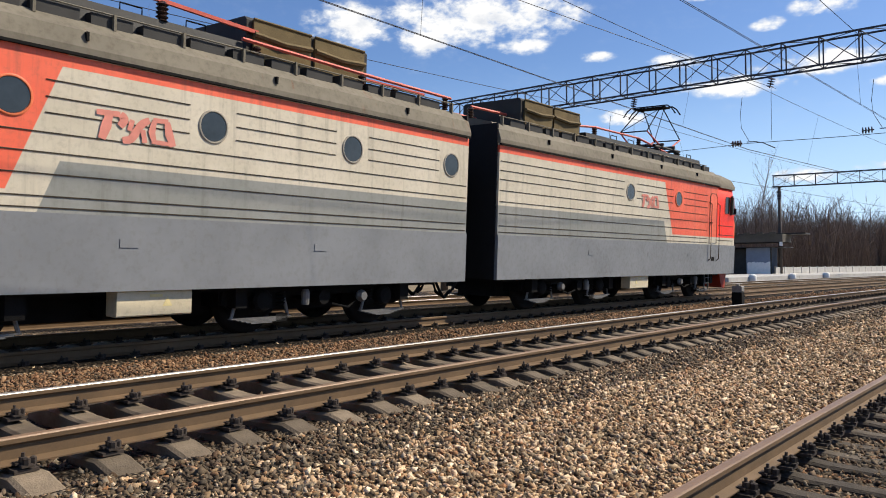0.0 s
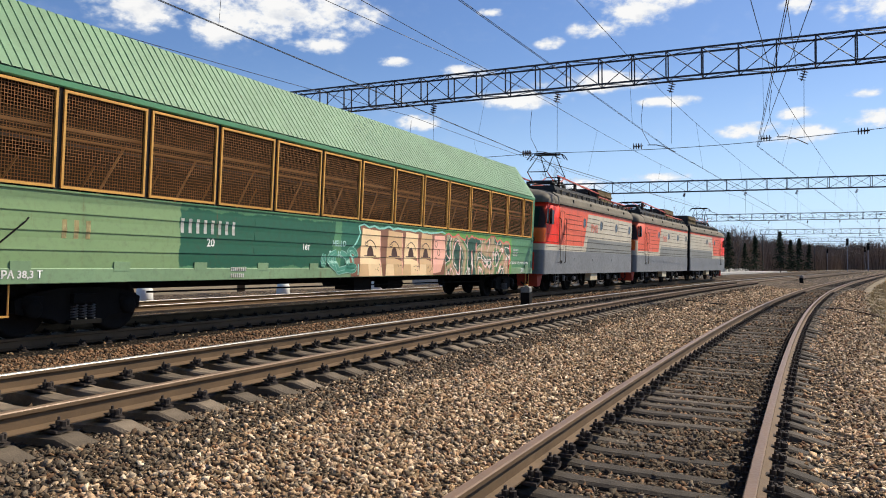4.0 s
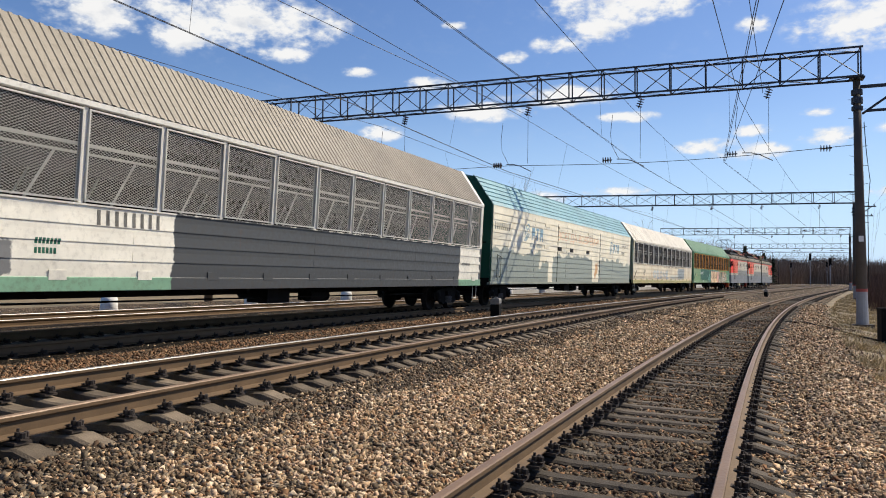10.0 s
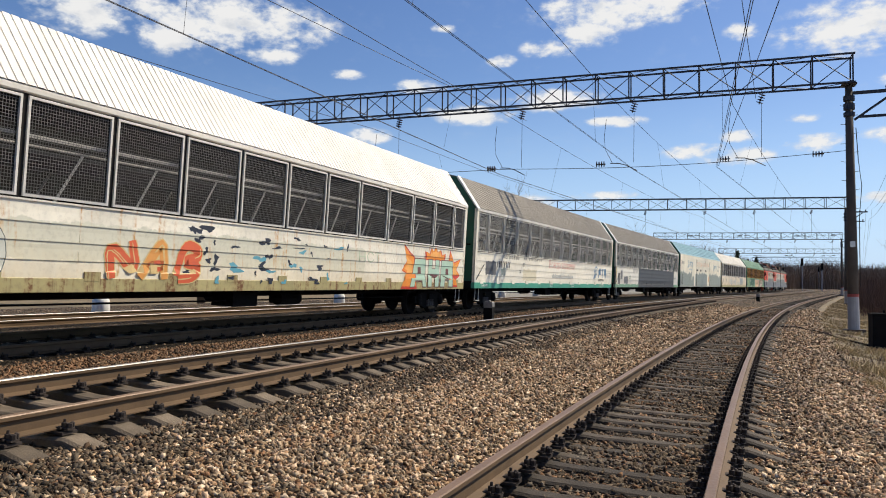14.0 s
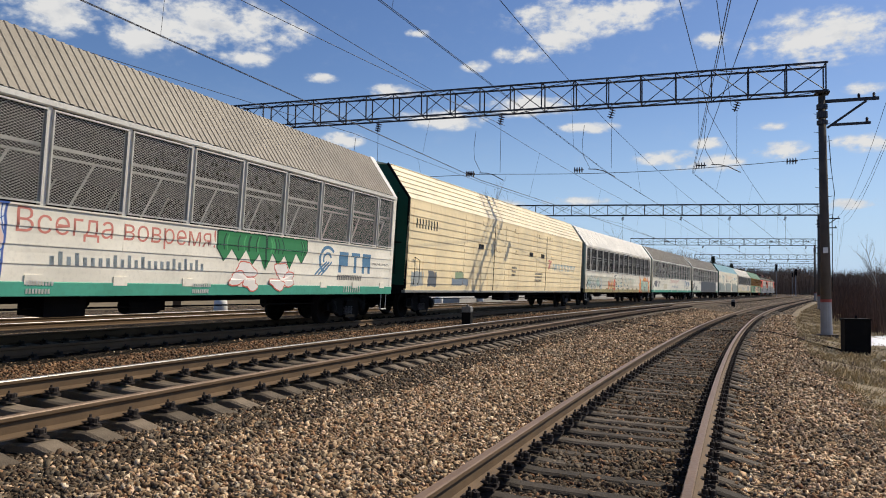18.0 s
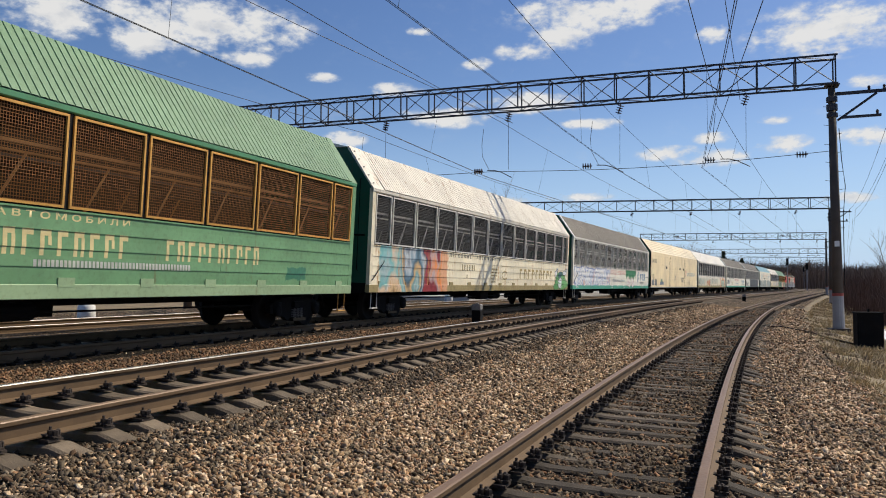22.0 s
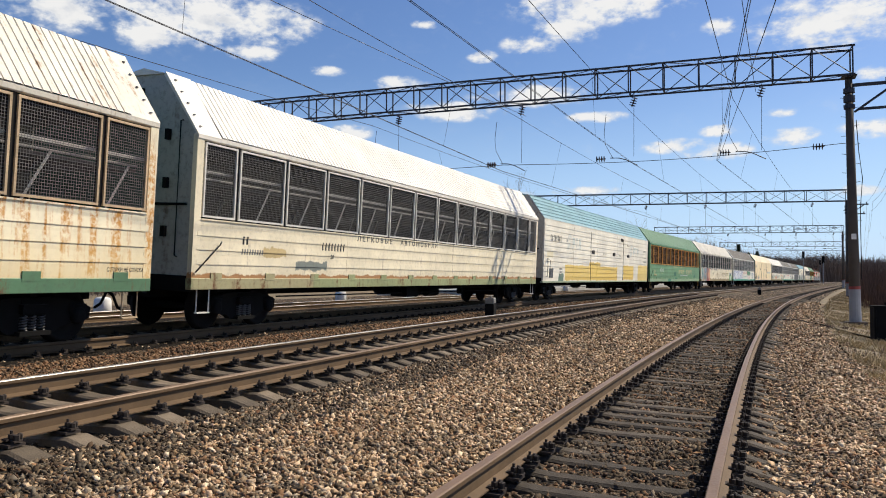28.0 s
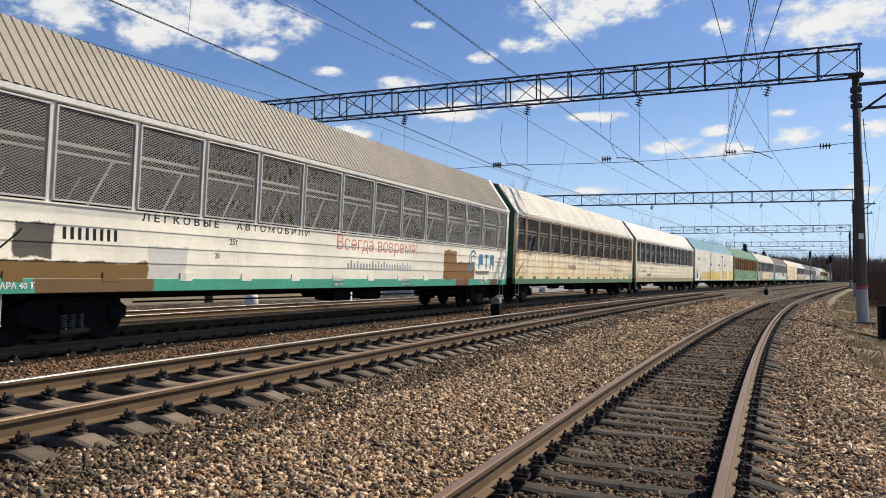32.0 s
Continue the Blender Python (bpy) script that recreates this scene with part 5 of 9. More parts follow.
    part("roof_top", MB().prism([(-BREAK_X - 0.1, BREAK_Z), (BREAK_X + 0.1, BREAK_Z), (0, RIDGE + 0.02)], -half, half), roof_m, g)
    for s in (-1, 1):
        for e in (-1, 1):
            corners = MB().tube([(s * 1.53, e * (half - 0.02), 1.0), (s * 1.53, e * (half - 0.02), top_z), (s * BREAK_X, e * (half - 0.02), BREAK_Z + 0.03)], 0.045, 6)
            part("end_frame", corners, spec.get("frame", "black_iron"), g)
    return g, half


M["brace_rusty"] = plain("rusty deck girders", (0.22, 0.11, 0.035), 0.7, 0.0, 0.3, 3.0, 40)
M["brace"] = plain("dull grey deck girders", (0.46, 0.44, 0.40), 0.7, 0.0, 0.3, 3.0, 40)
M["lining"] = plain("near-black brown interior shade", (0.016, 0.013, 0.011), 0.85, 0.0, 0.4, 1.2, 20)
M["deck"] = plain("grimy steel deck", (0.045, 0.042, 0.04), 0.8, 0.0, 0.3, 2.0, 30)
M["green_end"] = paintwork("dark green painted end", (0.012, 0.085, 0.055), 0.15, 0.3, seed=2)
M["cream_end"] = paintwork("dirty cream end", (0.42, 0.38, 0.31), 0.5, 0.5, seed=3)
M["white_end"] = paintwork("grey-white end", (0.46, 0.45, 0.42), 0.4, 0.5, seed=5)
M["roof_beige"] = paintwork("grey-beige roof sheet", (0.24, 0.205, 0.155), 0.1, 0.22, seed=6)
M["roof_white"] = paintwork("white roof sheet with rust freckles", (0.68, 0.63, 0.53), 0.62, 0.2, seed=7, streak_colour=(0.30, 0.17, 0.08))
M["roof_green"] = paintwork("light green roof sheet", (0.115, 0.235, 0.115), 0.12, 0.2, seed=8)
M["roof_blue"] = paintwork("light blue roof sheet", (0.165, 0.335, 0.385), 0.06, 0.12, seed=9, low=(4.3, 4.7, (0.50, 0.52, 0.46), 0.45))
M["roof_clean"] = paintwork("clean white roof sheet", (0.80, 0.75, 0.66), 0.12, 0.12, seed=17, streak_colour=(0.40, 0.26, 0.14))
M["roof_cream"] = paintwork("cream roof sheet", (0.82, 0.70, 0.48), 0.2, 0.16, seed=10)
M["edge_white"] = paintwork("white edge", (0.70, 0.69, 0.65), 0.15, 0.2, seed=11)
M["frame_white"] = plain("dirty white frames", (0.66, 0.63, 0.57), 0.6, 0.0, 0.2, 3, 40)
M["frame_rusty"] = plain("rusty white frames", (0.50, 0.37, 0.23), 0.7, 0.0, 0.5, 2.2, 40)
M["frame_orange"] = plain("rusty orange frames", (0.62, 0.33, 0.08), 0.65, 0.0, 0.3, 2.5, 40)
M["frame_grey"] = plain("thin grey frames", (0.56, 0.54, 0.49), 0.6, 0.0, 0.2, 3, 40)
M["wire_grey"] = plain("galvanised wire", (0.46, 0.44, 0.40), 0.5, 0.2, 0.1)
M["wire_dark"] = plain("dark oxidised wire", (0.13, 0.125, 0.12), 0.6, 0.1, 0.2)
M["wire_orange"] = plain("rusty wire", (0.19, 0.085, 0.025), 0.7, 0.0, 0.3)
M["teal"] = paintwork("teal-green sill", (0.07, 0.34, 0.235), 0.05, 0.15, seed=12)

WILD_GREEN = dict(area=(2.75, 9.2, 0.4, 2.08), shift=(0.0, 2.3, 7.1), scale=0.75, bend=1.5, turns=4.8, wide=0.06, back=(0.13, 0.33, 0.07),
                  fills=[(0.30, (0.02, 0.07, 0.045)), (0.42, (0.05, 0.13, 0.07)), (0.46, (0.40, 0.30, 0.16)), (0.54, (0.52, 0.36, 0.22)), (0.58, (0.14, 0.26, 0.09)), (0.68, (0.02, 0.08, 0.05))],
                  lines=((0.82, 0.72, 0.64), (0.66, 0.22, 0.17), (0.70, 0.12, 0.10)))
WILD_BLUE = dict(area=(-11.55, -2.5, 0.98, 2.20), shift=(0.0, 5.3, 1.1), scale=0.85, bend=1.7, turns=5.5, wide=0.060, stretch=(0.1, 1.0, 0.9),
                 fills=[(0.30, (0.84, 0.81, 0.74)), (0.50, (0.82, 0.80, 0.76)), (0.57, (0.60, 0.67, 0.76)), (0.64, (0.80, 0.78, 0.73)), (0.72, (0.70, 0.52, 0.46))],
                 lines=((0.045, 0.10, 0.34), (0.46, 0.55, 0.72), (0.05, 0.11, 0.36)))
MURAL = ((-11.35, -6.0, 0.3, 2.42), [(0.0, (0.64, 0.44, 0.22)), (0.10, (0.70, 0.52, 0.36)), (0.17, (0.16, 0.44, 0.44)), (0.25, (0.36, 0.46, 0.46)), (0.32, (0.14, 0.32, 0.33)),
         (0.38, (0.66, 0.42, 0.18)), (0.44, (0.05, 0.11, 0.15)), (0.50, (0.14, 0.24, 0.32)), (0.55, (0.50, 0.54, 0.56)), (0.60, (0.05, 0.06, 0.10)), (0.65, (0.34, 0.035, 0.04)),
         (0.80, (0.22, 0.02, 0.03)), (0.86, (0.46, 0.36, 0.36)), (0.92, (0.80, 0.26, 0.06)), (1.0, (0.70, 0.36, 0.20))])
GREYS = (0.06, 0.063, 0.066)
WHITE = (0.86, 0.80, 0.66)
SPECS = [
    dict(kind="m", label="green car-carrier wagon with orange window frames and graffiti", end="green_end", roof="roof_green", edge="roof_green", eave=("eave_green", (0.085, 0.27, 0.135)),
         side=dict(c=(0.085, 0.23, 0.11), rust=0.2, dirt=0.25, patches=[(-11.9, -8.0, 1.0, 2.3, (0.20, 0.31, 0.14)), (-8.0, -2.9, 1.1, 2.2, (0.014, 0.10, 0.055)), (-2.6, 0.6, 0.8, 2.25, (0.02, 0.13, 0.08))], wild=WILD_GREEN),
         sill=dict(c=(0.21, 0.33, 0.18), rust=0.25, dirt=0.3, wild=WILD_GREEN), post="frame_orange", screen=("square_orange", "wire_orange"), inner="brace_rusty"),
    dict(kind="m", label="dirty cream car-carrier wagon with wire-mesh windows", end="cream_end", roof="roof_white",
         side=dict(c=(0.78, 0.68, 0.50), rust=0.6, dirt=0.2, streak_colour=(0.45, 0.22, 0.06), low=(1.0, 2.3, (0.66, 0.47, 0.20), 0.4), patches=[(1.5, 7.2, 1.1, 1.55, (0.60, 0.60, 0.52)), (5.0, 8.0, 1.15, 2.15, (0.30, 0.33, 0.33))]),
         sill=dict(c=(0.42, 0.38, 0.17), rust=0.4, dirt=0.3), post="frame_white", screen=("square_dark", "wire_dark")),
    dict(kind="k", label="closed cream wagon with a light blue roof and grey overpainting", end="green_end", roof="roof_blue", frame="green_end",
         side=dict(c=(0.84, 0.77, 0.60), rust=0.22, dirt=0.15, loose=1.1, edge=0.06, patches=[(-13.3, -6.9, 0.7, 2.32, (0.27, 0.30, 0.26)), (-7.2, -5.7, 0.7, 1.75, (0.27, 0.30, 0.26)),
                   (-4.8, 2.8, 0.7, 2.32, (0.28, 0.31, 0.27)), (4.2, 13.3, 0.7, 2.2, (0.31, 0.34, 0.29)), (5.0, 9.6, 1.9, 2.45, (0.31, 0.34, 0.29)), (3.4, 3.9, 1.4, 2.0, (0.62, 0.36, 0.16))]),
         vents=((-4.06, 2.56), (-1.92, 2.56), (1.39, 2.56)), vent_width=1.4, flaps=((-6.3, 2.58), (-6.2, 3.62), (-3.95, 3.62), (-1.6, 3.62), (1.6, 3.62), (4.3, 2.58)),
         sill=dict(c=(0.25, 0.27, 0.22), rust=0.3, dirt=0.4)),
    dict(kind="m", label="car-carrier wagon with a grey-beige roof and dark grey overpainted side", end="green_end", roof="roof_beige", edge="edge_white", eave=("eave_white", (0.76, 0.73, 0.66)),
         side=dict(c=(0.76, 0.72, 0.62), rust=0.12, dirt=0.25, patches=[(-4.9, 9.7, 0.7, 2.3, GREYS), (-10.5, -9.95, 1.4, 2.05, (0.16, 0.16, 0.16)), (-9.5, -8.3, 1.1, 1.62, (0.17, 0.17, 0.17)), (-11.2, -10.6, 1.1, 1.85, (0.13, 0.12, 0.115)), (-11.9, -11.55, 1.0, 2.3, (0.66, 0.48, 0.24))]),
         sill=dict(c=(0.20, 0.36, 0.24), rust=0.2, dirt=0.4, patches=[(-4.9, 9.7, 0.7, 1.2, GREYS)]), post="frame_white", screen=("diamond", "wire_grey"), frames="frame_grey"),
    dict(kind="m", label="off-white car-carrier wagon with a green sill and grey-beige roof", end="green_end", roof="roof_beige", edge="edge_white", eave=("eave_white", (0.76, 0.73, 0.66)),
         side=dict(c=WHITE, rust=0.06, dirt=0.18, patches=[(-10.8, -9.6, 1.4, 1.95, (0.12, 0.12, 0.12)), (-9.0, -8.5, 1.38, 1.72, (0.24, 0.27, 0.24)), (-5.6, -4.7, 1.28, 1.66, (0.22, 0.25, 0.23)), (-6.2, -4.2, 1.2, 1.7, (0.70, 0.63, 0.45))]),
         sill="teal", post="frame_white", screen=("diamond", "wire_grey"), frames="frame_grey"),
    dict(kind="m", label="rusty white car-carrier wagon with an orange and green graffiti piece", end="white_end", roof="roof_clean",
         side=dict(c=(0.82, 0.77, 0.64), rust=0.6, dirt=0.2, streak_colour=(0.55, 0.28, 0.07), low=(1.0, 2.3, (0.74, 0.56, 0.26), 0.4), patches=[(-11.5, 4.0, 1.35, 2.0, (0.62, 0.60, 0.48))]),
         sill=dict(c=(0.42, 0.36, 0.17), rust=0.8, dirt=0.3), post="frame_white", screen=("square_dark", "wire_dark")),
    dict(kind="k", vent_width=1.4, label="closed yellowish cream wagon with vents", end="green_end", roof="roof_cream",
         side=dict(c=(0.93, 0.75, 0.45), rust=0.42, dirt=0.06, streak_colour=(0.66, 0.40, 0.12), patches=[(-12.6, -11.6, 1.1, 1.6, (0.36, 0.38, 0.36)), (-11.2, -10.4, 1.1, 1.65, (0.12, 0.13, 0.14)), (-8.95, -7.2, 1.15, 1.42, (0.20, 0.24, 0.28)), (-8.56, -7.75, 1.42, 1.7, (0.26, 0.34, 0.20))]),
         sill=dict(c=(0.24, 0.24, 0.22), rust=0.3, dirt=0.4)),
    dict(kind="m", label="off-white car-carrier wagon with a green sill and blue outline graffiti", end="green_end", roof="roof_beige", edge="edge_white", eave=("eave_white", (0.76, 0.73, 0.66)),
         side=dict(c=(0.85, 0.795, 0.67), rust=0.05, dirt=0.15, wild=WILD_BLUE),
         sill="teal", post="frame_white", screen=("diamond", "wire_grey"), frames="frame_grey"),
    dict(kind="m", label="cream car-carrier wagon with a rust-freckled white roof and a coloured mural", end="green_end", roof="roof_white",
         side=dict(c=(0.86, 0.77, 0.56), rust=0.6, dirt=0.15, streak_colour=(0.50, 0.26, 0.08), mural=MURAL), sill=dict(c=(0.34, 0.27, 0.12), rust=0.5, dirt=0.4, mural=MURAL), post="frame_white", screen=("square_dark", "wire_dark")),
    dict(kind="m", label="faded green car-carrier wagon with orange window frames", end="green_end", roof="roof_green", edge="roof_green", eave=("eave_green", (0.085, 0.27, 0.135)),
         side=dict(c=(0.15, 0.31, 0.15), rust=0.22, dirt=0.3, patches=[(-2.0, -0.9, 1.38, 1.72, (0.03, 0.15, 0.09)), (8.5, 9.4, 1.2, 1.5, (0.04, 0.17, 0.1)), (-2.2, -0.5, 1.0, 1.2, (0.02, 0.20, 0.10))]),
         sill=dict(c=(0.30, 0.42, 0.24), rust=0.25, dirt=0.3, patches=[(-4.6, -3.4, 0.7, 1.1, (0.03, 0.20, 0.11))]), post="frame_orange", screen=("square_orange", "wire_orange"), inner="brace_rusty"),
    dict(kind="k", label="closed cream wagon with a light blue roof and yellow overpainting", end="white_end", roof="roof_blue", frame="white_end",
         side=dict(c=(0.86, 0.80, 0.66), rust=0.08, dirt=0.10, patches=[(-9.3, -4.4, 0.98, 1.84, (0.76, 0.55, 0.16)), (-4.4, -1.8, 0.98, 2.08, (0.80, 0.57, 0.14)), (-1.8, 2.8, 0.98, 1.86, (0.78, 0.55, 0.14)), (4.6, 7.9, 1.02, 2.02, (0.80, 0.56, 0.13)), (9.42, 13.1, 0.9, 2.12, (0.80, 0.60, 0.20)),
                   (-12.0, -11.35, 1.12, 1.6, (0.09, 0.09, 0.09)), (-10.4, -9.5, 0.95, 1.36, (0.16, 0.24, 0.18)), (-12.4, -11.4, 2.15, 2.5, (0.80, 0.70, 0.46))]),
         vents=((-3.91, 2.60), (1.39, 2.60), (5.69, 2.60), (3.65, 3.66)), vent_width=1.6, flaps=((3.4, 2.62), (5.7, 3.42), (-3.9, 2.62), (-1.0, 2.62)),
         sill=dict(c=(0.30, 0.36, 0.24), rust=0.15, dirt=0.3)),
    dict(kind="m", label="cream car-carrier wagon with a clean white roof and green rusted sill", end="white_end", roof="roof_clean",
         side=dict(c=(0.84, 0.74, 0.53), rust=0.35, dirt=0.2, patches=[(-8.28, -6.89, 1.28, 1.50, (0.20, 0.22, 0.19)), (-9.61, -8.71, 1.57, 1.77, (0.56, 0.42, 0.2)), (-12, 12, 1.0, 1.16, (0.42, 0.22, 0.09))]),
         sill=dict(c=(0.33, 0.36, 0.18), rust=0.7, dirt=0.3, patches=[(-11.9, -7.5, 0.5, 1.2, (0.40, 0.36, 0.20))]), post="frame_white", screen=("square_dark", "wire_dark")),
    dict(kind="m", label="white car-carrier wagon streaked with orange rust", end="green_end", roof="roof_white",
         side=dict(c=(0.86, 0.77, 0.56), rust=1.0, dirt=0.12, streak_colour=(0.60, 0.27, 0.05), low=(0.9, 2.6, (0.76, 0.55, 0.22), 0.6)),
         sill=dict(c=(0.10, 0.20, 0.11), rust=0.5, dirt=0.35), post="frame_rusty", screen=("square_dark", "wire_dark")),
    dict(kind="m", label="off-white car-carrier wagon with a teal sill and brown overpainted patches", end="white_end", roof="roof_beige", edge="edge_white", eave=("eave_white", (0.76, 0.73, 0.66)),
         side=dict(c=WHITE, rust=0.04, dirt=0.12, patches=[(-11.2, -10.5, 1.4, 1.95, (0.10, 0.085, 0.07)), (-11.55, -8.35, 0.9, 1.36, (0.20, 0.115, 0.035)), (-8.48, -7.46, 1.0, 1.68, (0.60, 0.58, 0.52)), (5.16, 6.34, 1.0, 2.08, (0.24, 0.12, 0.035)), (6.2, 8.15, 1.0, 1.7, (0.24, 0.12, 0.035))]),
         sill=dict(c=(0.07, 0.34, 0.235), rust=0.05, dirt=0.15, patches=[(-10.82, -8.34, 0.4, 1.2, (0.17, 0.10, 0.045)), (6.3, 7.6, 0.4, 1.2, (0.17, 0.08, 0.04)), (9.9, 10.8, 0.4, 1.2, (0.17, 0.08, 0.04))]), post="frame_white", screen=("diamond", "wire_grey"), frames="frame_grey"),
]


def wagon_paint(spec, i):
    for key in ("side", "sill"):
        if isinstance(spec[key], dict):
            d = dict(spec[key])
            spec[key] = paintwork("wagon %s paint" % key, d.pop("c"), seed=20 + i * 1.7 + (0.5 if key == "sill" else 0), **d)
    if isinstance(spec.get("eave"), tuple):
        nm, c = spec["eave"]
        if nm not in M:
            M[nm] = paintwork(nm, c, 0.1, 0.25, seed=31)
        spec["eave"] = nm
    return spec


offset = 0.0
WAGONS = []
for i, spec in enumerate(SPECS):
    spec = wagon_paint(dict(spec), i)
    ob, half = (mesh_wagon if spec["kind"] == "m" else closed_wagon)(spec)
    VEHICLES.append((ob, offset - half, half - 2.2, False))
    WAGONS.append(ob)
    offset -= 2 * half + 1.2
# ---- electric locomotive sections; the cab lies towards +y ----
def livery(name, red_cab=True):
    """Orange cab end, light grey body, darker grey lower band, orange line under the roof."""
    m, nt, bs = nodes_of(name)
    tc = nt.nodes.new("ShaderNodeTexCoord")
    sep = nt.nodes.new("ShaderNodeSeparateXYZ")
    link(nt, tc.outputs["Object"], sep.inputs[0])
    y, z = sep.outputs[1], sep.outputs[2]
    v = coords(nt)
    big, mid = noise_of(nt, v, 0.8, 5.0), noise_of(nt, v, 12.0, 5.0, 0.7)
    edge = calc(nt, "SUBTRACT", y, calc(nt, "ADD", 1.37, calc(nt, "MULTIPLY", calc(nt, "SUBTRACT", 3.68, z), 0.404)))
    pale = blend(nt, span(nt, big, 0.3, 0.7), (0.52, 0.465, 0.36), (0.62, 0.555, 0.44))
    grey = blend(nt, span(nt, big, 0.3, 0.7), (0.225, 0.23, 0.21), (0.27, 0.27, 0.25))
    orange = blend(nt, span(nt, big, 0.3, 0.7), (0.74, 0.125, 0.068), (0.82, 0.16, 0.088))
    red = blend(nt, span(nt, big, 0.3, 0.7), (0.86, 0.030, 0.012), (0.93, 0.045, 0.018))
    if red_cab:
        orange = blend(nt, span(nt, y, 5.72, 5.74), orange, red)
    low = calc(nt, "MULTIPLY", span(nt, edge, -0.51, -0.49, 1.0, 0.0), span(nt, z, 2.54, 2.56, 1.0, 0.0))
    col = blend(nt, low, pale, grey)
    hot = calc(nt, "MULTIPLY", span(nt, edge, -0.01, 0.01), span(nt, z, 2.13, 2.145))
    col = blend(nt, hot, col, orange)
    # windscreen band darkened for soot and the front's shade; bright band of the cab front
    nose = span(nt, y, 7.36, 7.46)
    col = blend(nt, calc(nt, "MULTIPLY", nose, span(nt, z, 2.2, 2.24)), col, (0.84, 0.14, 0.022) if red_cab else (0.70, 0.13, 0.015))
    col = blend(nt, calc(nt, "MULTIPLY", nose, span(nt, z, 2.78, 2.86)), col, (0.030, 0.012, 0.010))
    if not red_cab:
        corner = calc(nt, "MULTIPLY", calc(nt, "MULTIPLY", span(nt, y, 7.34, 7.36), span(nt, y, 7.62, 7.66, 1.0, 0.0)), calc(nt, "MULTIPLY", span(nt, z, 2.1, 2.12), span(nt, z, 2.76, 2.78, 1.0, 0.0)))
        col = blend(nt, corner, col, (0.58, 0.50, 0.33))
    line = calc(nt, "MULTIPLY", span(nt, z, 3.79, 3.80), span(nt, z, 3.955, 3.965, 1.0, 0.0))
    col = blend(nt, line, col, orange)
    sv = coords(nt, (1, 2.0, 0.14))
    run = noise_of(nt, sv, 2.6, 6.0, 0.62)
    col = blend(nt, calc(nt, "MULTIPLY", span(nt, run, 0.5, 0.75), 0.38), col, (0.10, 0.085, 0.065))
    col = blend(nt, calc(nt, "MULTIPLY", span(nt, mid, 0.45, 0.75), 0.22), col, (0.10, 0.085, 0.07))
    link(nt, col, bs.inputs["Base Color"])
    link(nt, span(nt, mid, 0.3, 0.7, 0.42, 0.6), bs.inputs["Roughness"])
    bs.inputs["Specular IOR Level"].default_value = 0.22
    bumped(nt, bs, mid, 0.05, 0.01)
    return m


M["livery"] = livery("orange and grey locomotive livery")
M["livery_faded"] = livery("faded orange and grey locomotive livery", False)
M["skirt"] = paintwork("mid grey lower body paint", (0.195, 0.202, 0.212), 0.05, 0.22, seed=41, rough=0.5)
M["loco_roof"] = paintwork("grimy grey-green roof", (0.165, 0.145, 0.11), 0.3, 0.3, seed=42, rough=0.85, grime=(0.05, 0.042, 0.032))
M["roof_dark"] = plain("dark grey roof gear", (0.028, 0.027, 0.026), 0.7, 0.0, 0.3, 2.0, 40)
M["canvas"] = plain("brown canvas blinds", (0.13, 0.095, 0.045), 0.9, 0.0, 0.3, 2.5, 60, 0.5)
M["busbar"] = plain("red painted busbar", (0.50, 0.09, 0.06), 0.55, 0.0, 0.25, 3, 40)
M["cab_red"] = paintwork("red cab front", (0.72, 0.05, 0.022), 0.1, 0.3, seed=43)
M["plough"] = paintwork("sooty red snow plough", (0.42, 0.045, 0.022), 0.1, 0.4, seed=44)
M["box_cream"] = paintwork("cream battery box", (0.60, 0.52, 0.36), 0.1, 0.25, seed=45)
M["rim"] = plain("pale rubber window rim", (0.30, 0.27, 0.22), 0.6, 0.0, 0.15)
M["rim_orange"] = plain("orange window rim", (0.62, 0.15, 0.06), 0.5, 0.0, 0.15)
M["gangway"] = plain("black rubber gangway", (0.010, 0.010, 0.011), 0.8, 0.0, 0.2)
M["rib_brown"] = plain("dull dark brown", (0.075, 0.058, 0.040), 0.9, 0.0, 0.4, 3.0, 40)
M["silver"] = plain("silver grey paint", (0.42, 0.42, 0.42), 0.45, 0.3, 0.15)

LZ0, LSK, LCOR, LHALF = 0.80, 1.86, 3.98, 7.55
NOSE = 7.72   # front of the cab


def body_profile(w=1.56):
    return [(-w, LSK), (w, LSK), (w, LCOR + 0.1), (w - 0.06, LCOR + 0.32), (w - 0.28, LCOR + 0.52), (0.75, LCOR + 0.66), (-0.75, LCOR + 0.66), (-w + 0.28, LCOR + 0.52), (-w + 0.06, LCOR + 0.32), (-w, LCOR + 0.1)]


def cab_loft(z_levels, y_back):
    """Rounded cab: outlines stacked over each other."""
    mb = MB()
    rows = []
    for z, front, w in z_levels:
        out = []
        r = 0.30
        for k in range(7):
            a = math.pi / 2 * k / 6
            out.append((w - r + r * math.cos(a), front - r * 0.85 + r * 0.85 * math.sin(a)))
        pts = [(w, y_back)] + out + [(-x, y) for x, y in out[::-1]] + [(-w, y_back)]
        rows.append([(x, y, z) for x, y in pts])
    n = len(rows[0])
    for r_ in rows:
        mb.v += r_
    for j in range(len(rows) - 1):
        for i in range(n - 1):
            mb.f.append((j * n + i, j * n + i + 1, j * n + n + i + 1, j * n + n + i))
            mb.m.append(0)
    mb.f.append(tuple((len(rows) - 1) * n + i for i in range(n)))
    mb.m.append(0)
    return mb


